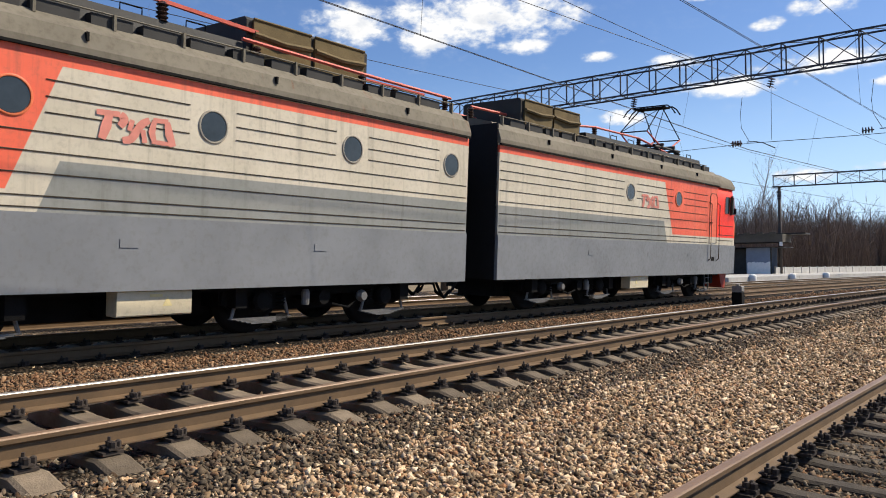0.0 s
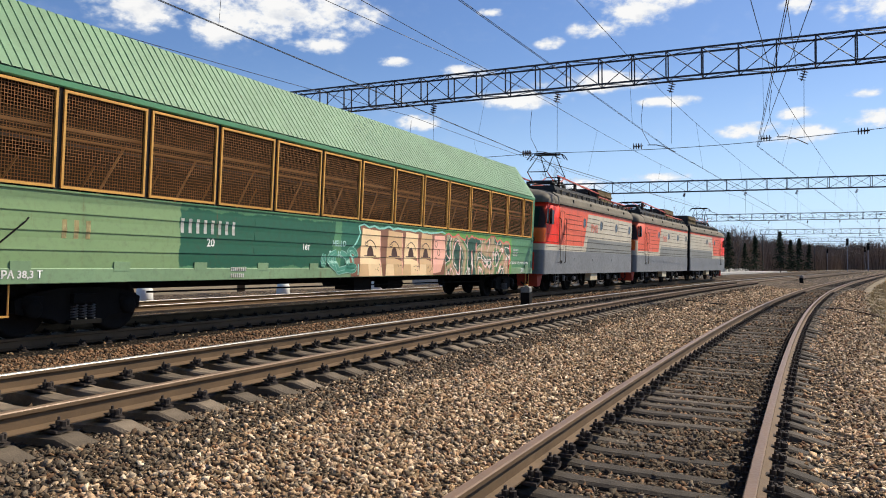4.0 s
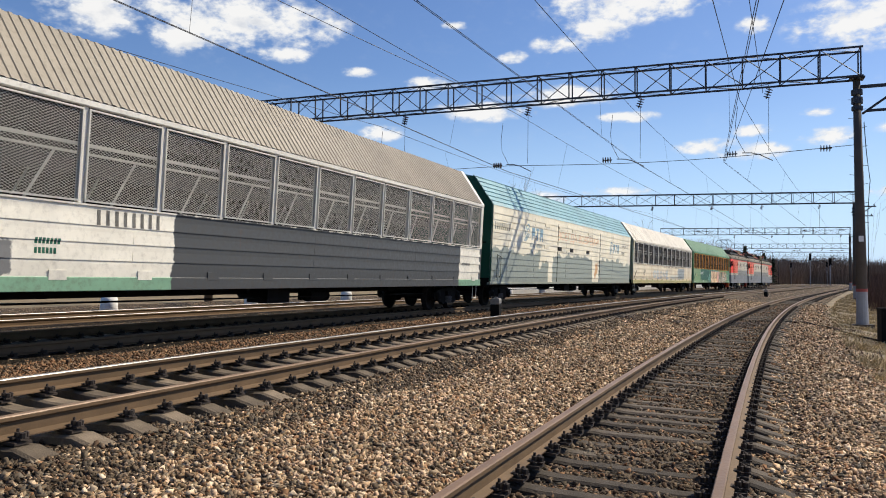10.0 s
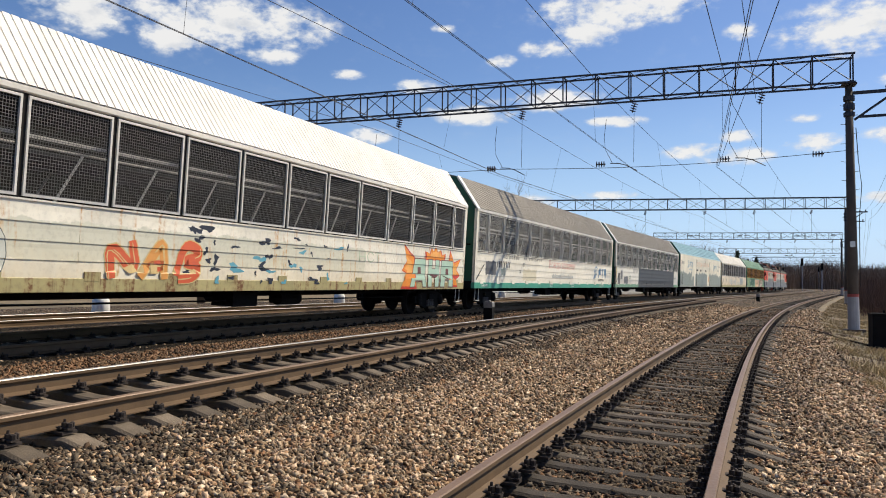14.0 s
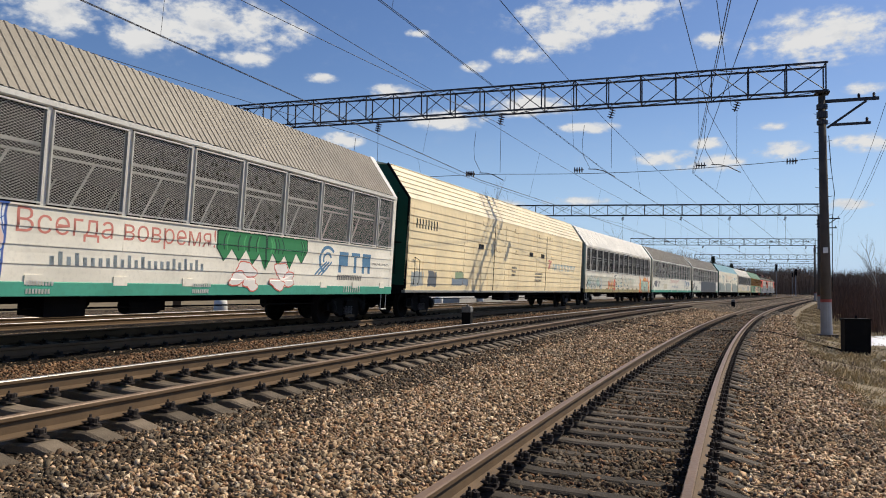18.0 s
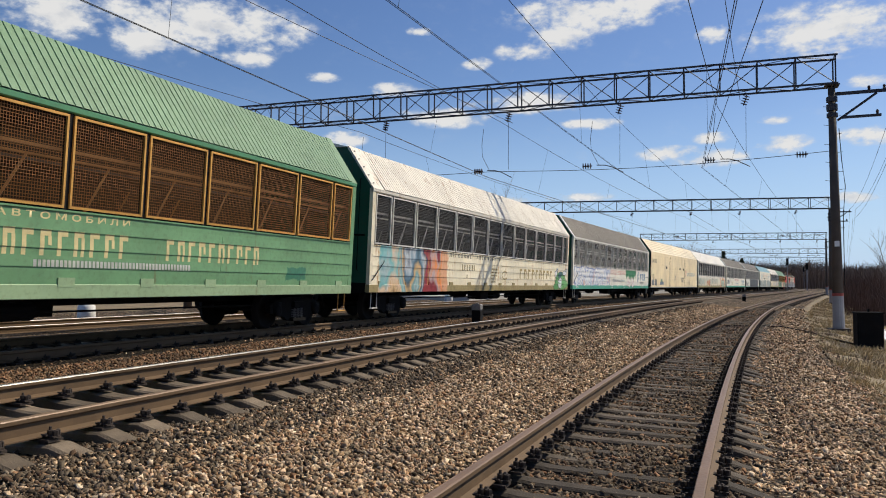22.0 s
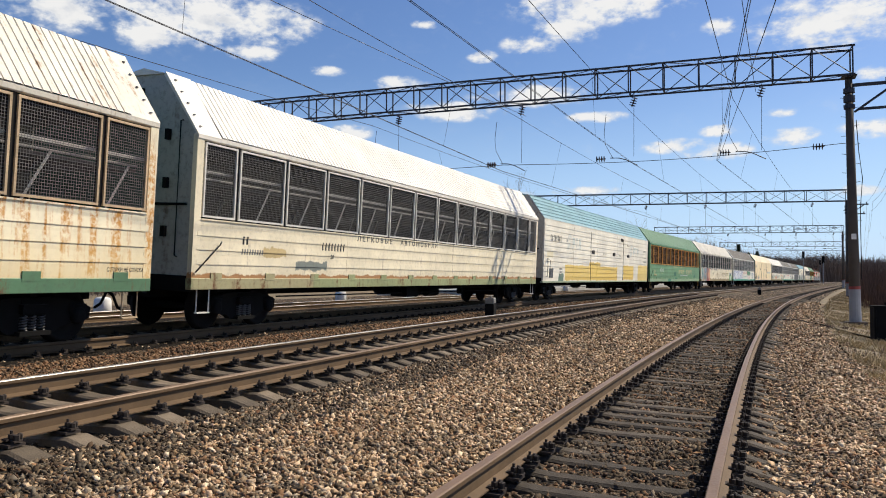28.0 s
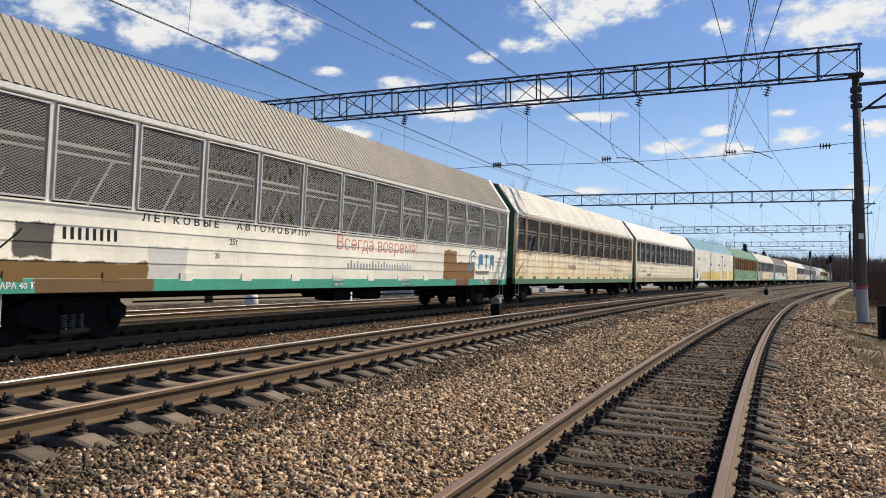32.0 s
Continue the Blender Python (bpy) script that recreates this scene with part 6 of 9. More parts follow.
def insulator_post(mb, x, y, z, h=0.32, r=0.09):
    pr = [(0.05, z)]
    k = 5
    for i in range(k):
        a = z + h * (i + 0.3) / k
        pr += [(r, a), (r * 0.6, a + h * 0.45 / k)]
    pr += [(0.05, z + h)]
    mb.lathe(pr, (x, y, 0), "z", 10)


def round_window(parent, s, y, z, orange):
    x = s * 1.556
    ring, pane = MB(), MB()
    a, b = (x, x + s * 0.035)
    ring.lathe([(0.265, a), (0.265, b - s * 0.018), (0.252, b - s * 0.012), (0.235, b - s * 0.012), (0.228, a)], (0, y, z), "x", 24)
    ring.f = ring.f[:-2]
    ring.m = ring.m[:-2]
    pane.lathe([(0.230, x), (0.226, x + s * 0.012)], (0, y, z), "x", 24)
    w = part("window", ring, "rim_orange" if orange else "rim", parent)
    part("pane", pane, "glass", w)


def pantograph(parent, y, raised):
    zb = 5.16
    fr, lo, up, head = MB(), MB(), MB(), MB()
    for s in (-1, 1):
        fr.tube([(s * 0.62, y - 1.0, zb), (s * 0.62, y + 1.0, zb)], 0.045, 6).tube([(-0.62, y + s * 0.9, zb), (0.62, y + s * 0.9, zb)], 0.04, 6)
        fr.tube([(-0.7, y + s * 0.45, zb + 0.08), (0.7, y + s * 0.45, zb + 0.08)], 0.06, 8)
        for q in (-1, 1):
            insulator_post(fr, s * 0.62, y + q * 0.8, zb - 0.30, 0.28, 0.14)
    if raised:
        knee_y, knee_z, hz = 1.32, 5.62, 6.56
    else:
        knee_y, knee_z, hz = 1.72, 5.34, 5.42
    for q in (-1, 1):
        for s in (-1, 1):
            lo.tube([(s * 0.55, y + q * 0.45, zb + 0.08), (s * 0.5, y + q * knee_y, knee_z)], 0.032, 6, r1=0.024)
            up.tube([(s * 0.5, y + q * knee_y, knee_z), (s * 0.38, y + q * 0.16, hz)], 0.02, 6)
        up.tube([(-0.5, y + q * knee_y, knee_z), (0.5, y + q * knee_y, knee_z)], 0.024, 6)
        up.tube([(-0.5, y + q * knee_y, knee_z), (0.38, y + q * 0.16, hz)], 0.013, 5)
        head.tube([(-0.98, y + q * 0.2, hz - 0.22), (-0.84, y + q * 0.2, hz - 0.02), (-0.68, y + q * 0.2, hz + 0.09), (0.68, y + q * 0.2, hz + 0.09), (0.84, y + q * 0.2, hz - 0.02), (0.98, y + q * 0.2, hz - 0.22)], 0.024, 6)
    head.box(-0.6, 0.6, y - 0.22, y + 0.22, hz + 0.02, hz + 0.06)
    head.tube([(-0.4, y - 0.2, hz), (-0.4, y + 0.2, hz)], 0.02, 5).tube([(0.4, y - 0.2, hz), (0.4, y + 0.2, hz)], 0.02, 5)
    p = part("pantograph", fr, "roof_dark", parent, "raised pantograph" if raised else "folded pantograph")
    part("lower_arm", lo, "busbar", p)
    part("upper_arm", up, "black_iron", p)
    part("collector_head", head, "black_iron", p)


def loco_bogie(parent, y):
    fr = MB()
    for s in (-1, 1):
        a, b = sorted((s * 1.02, s * 1.18))
        fr.plate([(-2.25, 0.55), (-1.95, 0.42), (-1.1, 0.45), (-0.8, 0.66), (0.8, 0.66), (1.1, 0.45), (1.95, 0.42), (2.25, 0.55), (2.2, 0.85), (-2.2, 0.85)], a, b)
        fr.tube([(s * 1.3, -0.9, 0.62), (s * 1.42, -0.4, 0.42), (s * 1.4, 0.0, 0.5)], 0.022, 5)
        fr.box(*sorted((s * 1.1, s * 1.3)), 0.95, 1.2, 0.22, 0.36)
    fr.box(-1.1, 1.1, -0.25, 0.25, 0.55, 0.85).box(-1.1, 1.1, -2.25, -2.1, 0.5, 0.8).box(-1.1, 1.1, 2.1, 2.25, 0.5, 0.8)
    fr.box(-0.5, 0.5, -1.2, 1.2, 0.35, 0.8)
    bogie = part("bogie", fr, "bogie", parent)
    bogie.location = (0, y, 0)
    for s in (-1, 1):
        for yy in (-1.5, 1.5):
            part("axle_box", MB().lathe([(0.2, s * 1.1), (0.2, s * 1.3), (0.16, s * 1.36), (0.08, s * 1.38)], (0, yy, 0.6), "x", 16), "bogie", bogie)
            for q in (-0.42, 0.42):
                n = 22
                part("coil_spring", MB().tube([(s * 1.26 + 0.07 * math.cos(i * 1.1), yy + q + 0.07 * math.sin(i * 1.1), 0.50 + 0.24 * i / n) for i in range(n)], 0.016, 4), "bogie", bogie)
            leaf = MB()
            for q in range(5):
                leaf.box(*sorted((s * 1.2, s * 1.3)), yy - 0.62 + q * 0.1, yy + 0.62 - q * 0.1, 0.30 - q * 0.022, 0.3185 - q * 0.022)
            part("leaf_spring", leaf, "spring", bogie)
            for q in (-1, 1):
                part("spring_hanger", MB().tube([(s * 1.25, yy + q * 0.6, 0.3), (s * 1.25, yy + q * 0.5, 0.62)], 0.03, 6), "spring", bogie)
        part("brake_cylinder", MB().lathe([(0.13, s * 1.12), (0.13, s * 1.42)], (0, 0.2, 0.62), "x", 14), "bogie", bogie)
        part("sand_box", MB().box(*sorted((s * 1.18, s * 1.42)), -2.1, -1.85, 0.5, 0.85), "bogie", bogie)
        part("sand_box", MB().box(*sorted((s * 1.18, s * 1.4)), 1.9, 2.12, 0.5, 0.85), "bogie", bogie)
        part("air_valve", MB().lathe([(0.10, s * 1.36), (0.12, s * 1.42), (0.08, s * 1.5)], (0, -0.75, 0.62), "x", 12), "spring", bogie)
        part("air_bottle", MB().lathe([(0.07, 0.5), (0.08, 0.72), (0.05, 0.78)], (s * 1.38, 0.62, 0), "z", 10), "spring", bogie)
    for yy in (-1.5, 1.5):
        w = part("wheelset", WHEEL_L, None, bogie)
        w.location = (0, yy, 0.625)
        WHEELSETS.append((w, 0.625))


def loco_section(label, raised, box_y, bars_on=True, coat="livery"):
    g = thing("locomotive_section", label, "locomotive", "locomotive sections")
    yc = 5.75
    body = part("body", MB().prism(body_profile(), -LHALF, yc), coat, g)
    roof = MB()
    pr = body_profile(1.575)
    cap = [(1.60, LCOR + 0.03), (1.60, LCOR + 0.12), (1.52, LCOR + 0.36), (1.28, LCOR + 0.55), (0.75, LCOR + 0.68), (-0.75, LCOR + 0.68), (-1.28, LCOR + 0.55), (-1.52, LCOR + 0.36), (-1.60, LCOR + 0.12), (-1.60, LCOR + 0.03)]
    roof.prism(cap, -LHALF - 0.02, yc + 0.2)
    part("roof", roof, "loco_roof", g, smooth=False)
    skirt = MB().box(-1.585, 1.585, -LHALF, LHALF - 0.6, LZ0, LSK)
    part("skirt", skirt, "skirt", g)
    nose_sk = cab_loft([(LZ0, NOSE, 1.585), (LSK, NOSE, 1.585)], LHALF - 0.6)
    part("nose_skirt", nose_sk, "skirt", g)
    cab = cab_loft([(LSK, NOSE - 0.02, 1.56), (2.70, NOSE, 1.56), (2.78, NOSE - 0.05, 1.558), (3.3, NOSE - 0.17, 1.555), (LCOR, NOSE - 0.33, 1.55)], yc)
    part("cab", cab, coat, g, smooth=True)
    croof = cab_loft([(LCOR - 0.02, NOSE - 0.22, 1.60), (LCOR + 0.10, NOSE - 0.2, 1.60), (LCOR + 0.34, NOSE - 0.36, 1.5), (LCOR + 0.52, NOSE - 0.7, 1.2), (LCOR + 0.62, NOSE - 1.0, 0.8)], yc + 0.1)
    part("cab_roof", croof, "loco_roof", g, smooth=True)
    lamp = MB().lathe([(0.20, LHALF - 1.1), (0.21, LHALF - 0.55), (0.18, LHALF - 0.53)], (0, 0, LCOR + 0.56), "y", 18)
    lamp.box(-0.3, 0.3, LHALF - 1.6, LHALF - 0.5, LCOR + 0.4, LCOR + 0.7)
    part("headlight", lamp, "loco_roof", g, smooth=True)
    horn = MB().lathe([(0.04, LCOR + 0.5), (0.04, LCOR + 0.80), (0.11, LCOR + 0.82), (0.08, LCOR + 0.87)], (0.1, LHALF - 0.95, 0), "z", 12)
    part("aerial", horn, "black_iron", g)
    # windscreen halves on the sloping front
    for s in (-1, 1):
        ws = MB()
        a0, a1 = (0.05, 1.25) if s > 0 else (-1.25, -0.05)
        q = [(x, NOSE - 0.05 - 0.24 * (z - 2.78) + 0.015, z) for x, z in ((a0, 2.88), (a1, 2.88), (a1 - 0.04 * s if s > 0 else a1, 3.72), (a0, 3.72))]
        ws.add(q + [(x, y - 0.05, z) for x, y, z in q], [(0, 1, 2, 3), (7, 6, 5, 4), (0, 4, 5, 1), (1, 5, 6, 2), (2, 6, 7, 3), (3, 7, 4, 0)])
        part("windscreen", ws, "glass_green", g)
        for shape in ([(7.11, 3.02), (7.47, 3.02), (7.35, 3.68), (7.11, 3.68)], [(6.48, 3.03), (6.91, 3.03), (6.91, 3.67), (6.57, 3.67), (6.48, 3.58)]):
            cy, cz = sum(p[0] for p in shape) / len(shape), sum(p[1] for p in shape) / len(shape)
            wp = MB().plate([(cy + (p - cy) * 1.12, cz + (q_ - cz) * 1.06) for p, q_ in shape], s * 1.535, s * 1.566)
            win = part("cab_window", wp, "cab_red", g, "red window frame")
            part("pane", MB().plate([(cy + (p - cy) * 0.96, cz + (q_ - cz) * 0.97) for p, q_ in shape], s * 1.56, s * 1.570), "glass_cab", win)
        part("wind_deflector", MB().box(*sorted((s * 1.56, s * 1.66)), 6.985, 7.01, 3.02, 3.72), "rib_brown", g, "brown plate beside the cab window")
        part("mirror", MB().cbox(*sorted((s * 1.63, s * 1.72)), 7.16, 7.20, 3.04, 3.26, 0.015).tube([(s * 1.56, 7.05, 3.0), (s * 1.67, 7.18, 3.1)], 0.014, 5), "black_iron", g)
        part("buffer_lamp", MB().lathe([(0.16, NOSE - 0.12), (0.17, NOSE + 0.10), (0.12, NOSE + 0.13)], (s * 0.98, 0, 2.32), "y", 16), "black_iron", g, "dark drum of the buffer lamp")
        part("lamp_ring", MB().lathe([(0.13, NOSE + 0.125), (0.15, NOSE + 0.14), (0.11, NOSE + 0.145), (0.10, NOSE + 0.125)], (s * 0.98, 0, 2.32), "y", 16), "silver", g, "pale ring of the buffer lamp")
        dy0, dy1 = 5.04, 5.68
        dr = MB().plate([(dy0, 1.90), (dy1, 1.90), (dy1, 3.58), (dy1 - 0.12, 3.70), (dy0 + 0.12, 3.70), (dy0, 3.58)], s * 1.55, s * 1.574)
        door = part("door", dr, coat, g)
        rim = [(dy0, 1.92), (dy1, 1.92), (dy1, 3.58), (dy1 - 0.12, 3.70), (dy0 + 0.12, 3.70), (dy0, 3.58), (dy0, 1.92)]
        # added dark line marks the door's edge, as its recess is not modelled
        door_line = MB()
        for p_, q_ in zip(rim, rim[1:]):
            door_line.tube([(s * 1.5745, *p_), (s * 1.5745, *q_)], 0.009, 4)
        part("door_seal", door_line, "rib_brown", door)
        part("door_handle", MB().box(*sorted((s * 1.57, s * 1.63)), dy0 + 0.02, dy0 + 0.14, 2.62, 2.66), "black_iron", door)
        for yy in (dy0 - 0.05, dy1 + 0.06):
            hr = MB().tube([(s * 1.58, yy, 1.30), (s * 1.66, yy, 1.36), (s * 1.66, yy, 3.30), (s * 1.56, yy, 3.38)], 0.018, 6)
            part("handrail", hr, "rib_brown", g)
        lad = MB().box(*sorted((s * 1.36, s * 1.39)), 5.16, 5.19, 0.25, 0.82).box(*sorted((s * 1.36, s * 1.39)), 5.53, 5.56, 0.25, 0.82)
        for zz in (0.27, 0.46, 0.65):
            lad.box(*sorted((s * 1.34, s * 1.42)), 5.17, 5.55, zz, zz + 0.02)
        part("ladder", lad, "spring", g)
        part("step_hole", MB().box(*sorted((s * 1.58, s * 1.592)), dy0 + 0.2, dy0 + 0.46, 1.28, 1.42), "black_iron", g)
        # pressed ribs of the side

        def groove(p, q, z):
            # each rib is dark brown all over
            part("rib", MB().prism([(s * 1.559, z - 0.014), (s * 1.570, z - 0.012), (s * 1.574, z + 0.002), (s * 1.559, z + 0.005)][::s], p, q), "rib_brown", body)

        wins = (-1.0, 2.4) if s > 0 else (-6.95, -4.0, -1.0, 1.95)
        breaks = sorted([(w - 0.42, w + 0.42) for w in wins] + [(dy0 - 0.22, dy1 + 0.22)])
        for z in (1.93, 2.08, 2.37, 2.65, 2.91, 3.17, 3.38, 3.60):
            spans = [(-LHALF + 0.05, dy0 - 0.05)]
            cuts = breaks if z > 3.0 else [(dy0 - 0.22, dy1 + 0.22)]
            for a, b in cuts:
                nxt = []
                for p, q in spans:
                    if b <= p or a >= q:
                        nxt.append((p, q))
                    else:
                        if a - p > 0.2:
                            nxt.append((p, a))
                        if q - b > 0.2:
                            nxt.append((b, q))
                spans = nxt
            for p, q in spans:
                groove(p, q, z)
        for z in (2.58, 2.24, 2.04):
            groove(dy1 + 0.16, LHALF - 0.2, z)
        gut = MB().box(*sorted((s * 1.56, s * 1.615)), -LHALF, yc, LCOR - 0.01, LCOR + 0.03)
        part("gutter", gut, "black_iron", g)
        for y in (-3.4, 0.2, 3.2):
            part("hatch_plate", MB().box(*sorted((s * 1.585, s * 1.595)), y, y + 0.28, 1.42, 1.54), "skirt", g)
        for w in wins:
            round_window(body, s, w, 3.32, w > 1.7)
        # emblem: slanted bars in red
        em = MB()
        d = 1 if s > 0 else -1
        ey = -0.31 if s > 0 else 0.88

        def mark(pts, w, lift):
            ribbon(em, [(ey + d * u, 3.09 + (v - 3.07) * 0.84) for u, v in pts], w * 1.22, s * (1.575 + lift))

        mark([(0.02, 3.29), (0.36, 3.30)], 0.045, 0.0)
        mark(soften([(0.36, 3.30), (0.44, 3.24), (0.36, 3.10)]), 0.050, 0.001)
        mark([(0.10, 2.86), (0.16, 3.08), (0.20, 3.28)], 0.062, 0.0015)
        mark(soften([(0.40, 2.88), (0.54, 2.90), (0.66, 3.18), (0.80, 3.28)]), 0.048, 0.0)
        mark([(0.54, 3.24), (0.50, 3.05)], 0.045, 0.001)
        mark([(0.74, 2.88), (0.70, 3.10)], 0.045, 0.0015)
        mark([(0.86, 3.29), (1.10, 3.30)], 0.042, 0.0)
        mark([(0.88, 3.28), (0.84, 3.08), (0.88, 2.92)], 0.045, 0.001)
        mark([(1.08, 3.29), (1.12, 3.08), (1.19, 2.88)], 0.055, 0.0015)
        mark([(0.84, 2.92), (1.16, 2.91)], 0.038, 0.002)
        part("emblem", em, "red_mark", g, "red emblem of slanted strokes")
        bx = MB().cbox(*sorted((s * 1.2, s * 1.5)), -0.75, 0.45, 0.42, 0.80, 0.02)
        bt = part("battery_box", bx, "box_cream", g)
        part("latch", MB().box(*sorted((s * 1.5, s * 1.515)), -0.25, -0.05, 0.70, 0.74).plate([(-0.42, 0.56), (-0.26, 0.56), (-0.34, 0.70)], s * 1.5, s * 1.504), "yellow_mark", bt)
        pl = MB().plate([(NOSE - 0.85, 0.8), (NOSE - 0.55, 0.26), (NOSE - 0.25, 0.24), (NOSE - 0.12, 0.8)], s * 0.3, s * 1.25)
        part("buffer_plate", MB().cbox(*sorted((s * 0.45, s * 1.15)), NOSE, NOSE + 0.06, 0.95, 1.75, 0.01), "cab_red", g, "red plate beside the coupler")
        part("snow_plough", pl, "plough", g)
    # end with the gangway
    gw = MB().box(-1.5, 1.5, -LHALF - 0.03, -LHALF + 0.02, LZ0, LCOR + 0.5)
    part("end_wall", gw, "gangway", g)
    bel = MB()
    for i in range(5):
        w = 0.62 if i % 2 else 0.54
        bel.box(-w, w, -LHALF - 0.1 - i * 0.1, -LHALF - 0.03 - i * 0.1, 1.2, 3.5 if i % 2 else 3.4)
    part("gangway_bellows", bel, "gangway", g)
    # roof gear
    rg = MB()
    rg.prism([(-1.14, LCOR + 0.58), (1.14, LCOR + 0.58), (1.05, LCOR + 0.92), (-1.05, LCOR + 0.92)], box_y + 3.05, 5.2)
    part("roof_hatch", rg, "roof_dark", g)
    for s in (-1, 1):
        reps("roof_vent", MB().box(*sorted((s * 1.12, s * 1.30)), 0, 0.62, LCOR + 0.50, LCOR + 0.70).mesh("roof_vent", "roof_dark"), g, [(0, -6.8 + i * 0.78, 0) for i in range(16)])
        reps("stanchion", MB().box(*sorted((s * 1.28, s * 1.36)), 0, 0.04, LCOR + 0.5, LCOR + 0.73).mesh("stanchion", "loco_roof"), g, [(0, -7.2 + i * 1.1, 0) for i in range(12)])
        part("roof_rail", MB().tube([(s * 1.32, -7.3, LCOR + 0.72), (s * 1.32, 5.2, LCOR + 0.72)], 0.014, 4), "loco_roof", g)
        reps("lifting_eye", MB().box(*sorted((s * 1.52, s * 1.60)), 0, 0.035, LCOR + 0.22, LCOR + 0.34).mesh("lifting_eye", "black_iron"), g, [(0, y, 0) for y in (-5.5, -2.2, 1.0, 3.8)])
    can = MB().cbox(-0.95, 0.95, box_y, box_y + 2.9, LCOR + 0.66, LCOR + 1.42, 0.06)
    rb = part("resistor_box", can, "roof_dark", g)
    for s in (-1, 1):
        for i in range(2):
            a = box_y + 0.12 + i * 1.38
            cv = MB().cbox(*sorted((s * 0.95, s * 1.0)), a, a + 1.28, LCOR + 0.70, LCOR + 1.38, 0.015)
            cv.tube([(s * 1.02, a, LCOR + 1.12), (s * 1.05, a + 0.64, LCOR + 1.07), (s * 1.02, a + 1.28, LCOR + 1.12)], 0.05, 6)
            cv.tube([(s * 1.0, a, LCOR + 1.38), (s * 1.0, a + 1.28, LCOR + 1.38)], 0.025, 6)
            part("canvas_blind", cv, "canvas", rb, "brown canvas blind")
    bus = MB()

    def post_at(x, y, z, h, r=0.09):
        one = MB()
        insulator_post(one, x, y, z, h, r)
        part("insulator", one, "insulator", g)

    stops = [(-7.3, 0.45), (-4.2, 0.55), (-1.4, 0.5), (1.4, 0.55), (4.2, 0.45)]
    for y, x in stops:
        post_at(x, y, LCOR + 0.66 if abs(y) > 3.0 else LCOR + 0.95, 0.34)
    for (y0, x0), (y1, x1) in zip(stops, stops[1:]):
        z0, z1 = LCOR + (1.02 if abs(y0) > 3 else 1.3), LCOR + (1.02 if abs(y1) > 3 else 1.3)
        bus.tube([(x0, y0, z0), (x1, y1, z1)], 0.035, 5)
    for y in (-6.2, -2.0, 2.2):
        post_at(-0.5, y, LCOR + 0.66, 0.3)
        bus.tube([(-0.5, y - 1.0, LCOR + 1.0), (-0.5, y + 1.0, LCOR + 1.0)], 0.03, 5)
    part("busbar", bus, "busbar", g)
    for s in (-1, 1):
        if not bars_on:
            break
        for y, h in ((4.4, 1.42), (2.0, 1.32), (-0.4, 1.22)):
            post_at(s * 1.0, y, LCOR + 0.90, h - 0.90, 0.10)
        for y in (-2.1, -4.6, -7.2):
            post_at(s * 1.12, y, LCOR + 0.60, 0.28, 0.08)
        part("side_busbar", MB().prism([(s * 1.0 - 0.03, -0.03), (s * 1.0 + 0.03, -0.03), (s * 1.0 + 0.03, 0.03), (s * 1.0 - 0.03, 0.03)], -3.4, 3.4).mesh("side_busbar", "busbar"), None, g, "red busbar along the roof edge").matrix_basis = Matrix.Translation((0, 1.2, LCOR + 1.30)) @ Matrix.Rotation(radians(2.4), 4, "X")
        part("side_busbar", MB().tube([(s * 1.12, -1.8, LCOR + 0.95), (s * 1.12, -4.6, LCOR + 0.90), (s * 1.12, -7.4, LCOR + 0.88)], 0.036, 5), "busbar", g, "red busbar along the roof edge")
    for hs in (-0.95, 0.95):
        hoop = MB().tube([(hs, 0, LCOR + 0.92), (hs, 0, LCOR + 1.05), (hs, 0.35, LCOR + 1.05), (hs, 0.35, LCOR + 0.92)], 0.014, 4).mesh("hoop", "black_iron")
        reps("hoop", hoop, g, [(0, y, 0) for y in (-1.2, -0.1, 1.1, 2.2, 4.3)])
    pantograph(g, 3.4, raised)
    und = MB().box(-1.2, 1.2, -6.9, 6.9, 0.72, 0.84).box(-0.62, 0.62, -6.3, 6.3, 0.30, 0.78).box(-1.0, 1.0, -0.7, 0.4, 0.35, 0.8)
    for s in (-1, 1):
        und.tube([(s * 0.55, -LHALF - 0.05, 1.0), (s * 0.55, -LHALF - 0.35, 0.55), (s * 0.5, -LHALF - 0.6, 0.35), (s * 0.45, -LHALF - 0.9, 0.5)], 0.035, 6)
        und.tube([(s * 0.8, LHALF - 0.05, 0.95), (s * 0.9, LHALF + 0.2, 0.45), (s * 0.85, LHALF + 0.5, 0.3), (s * 0.8, LHALF + 0.75, 0.45)], 0.035, 6)
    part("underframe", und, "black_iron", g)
    add_couplers(g, LHALF - 0.05, 0.0)
    for y in (-3.75, 3.75):
        loco_bogie(g, y)
    return g


s3 = loco_section("rear orange and grey electric locomotive section with raised pantograph", True, -4.9)
s2 = loco_section("orange and grey electric locomotive section with a folded pantograph", False, -4.9, coat="livery_faded")
s1 = loco_section("leading orange and grey electric locomotive section with a raised pantograph", True, -5.9, False)
VEHICLES += [(s3, 16.7 - 7.6, 3.75, True), (s2, 33.3 - 7.6, 3.75, True), (s1, 34.5 + 7.55, 3.75, False)]
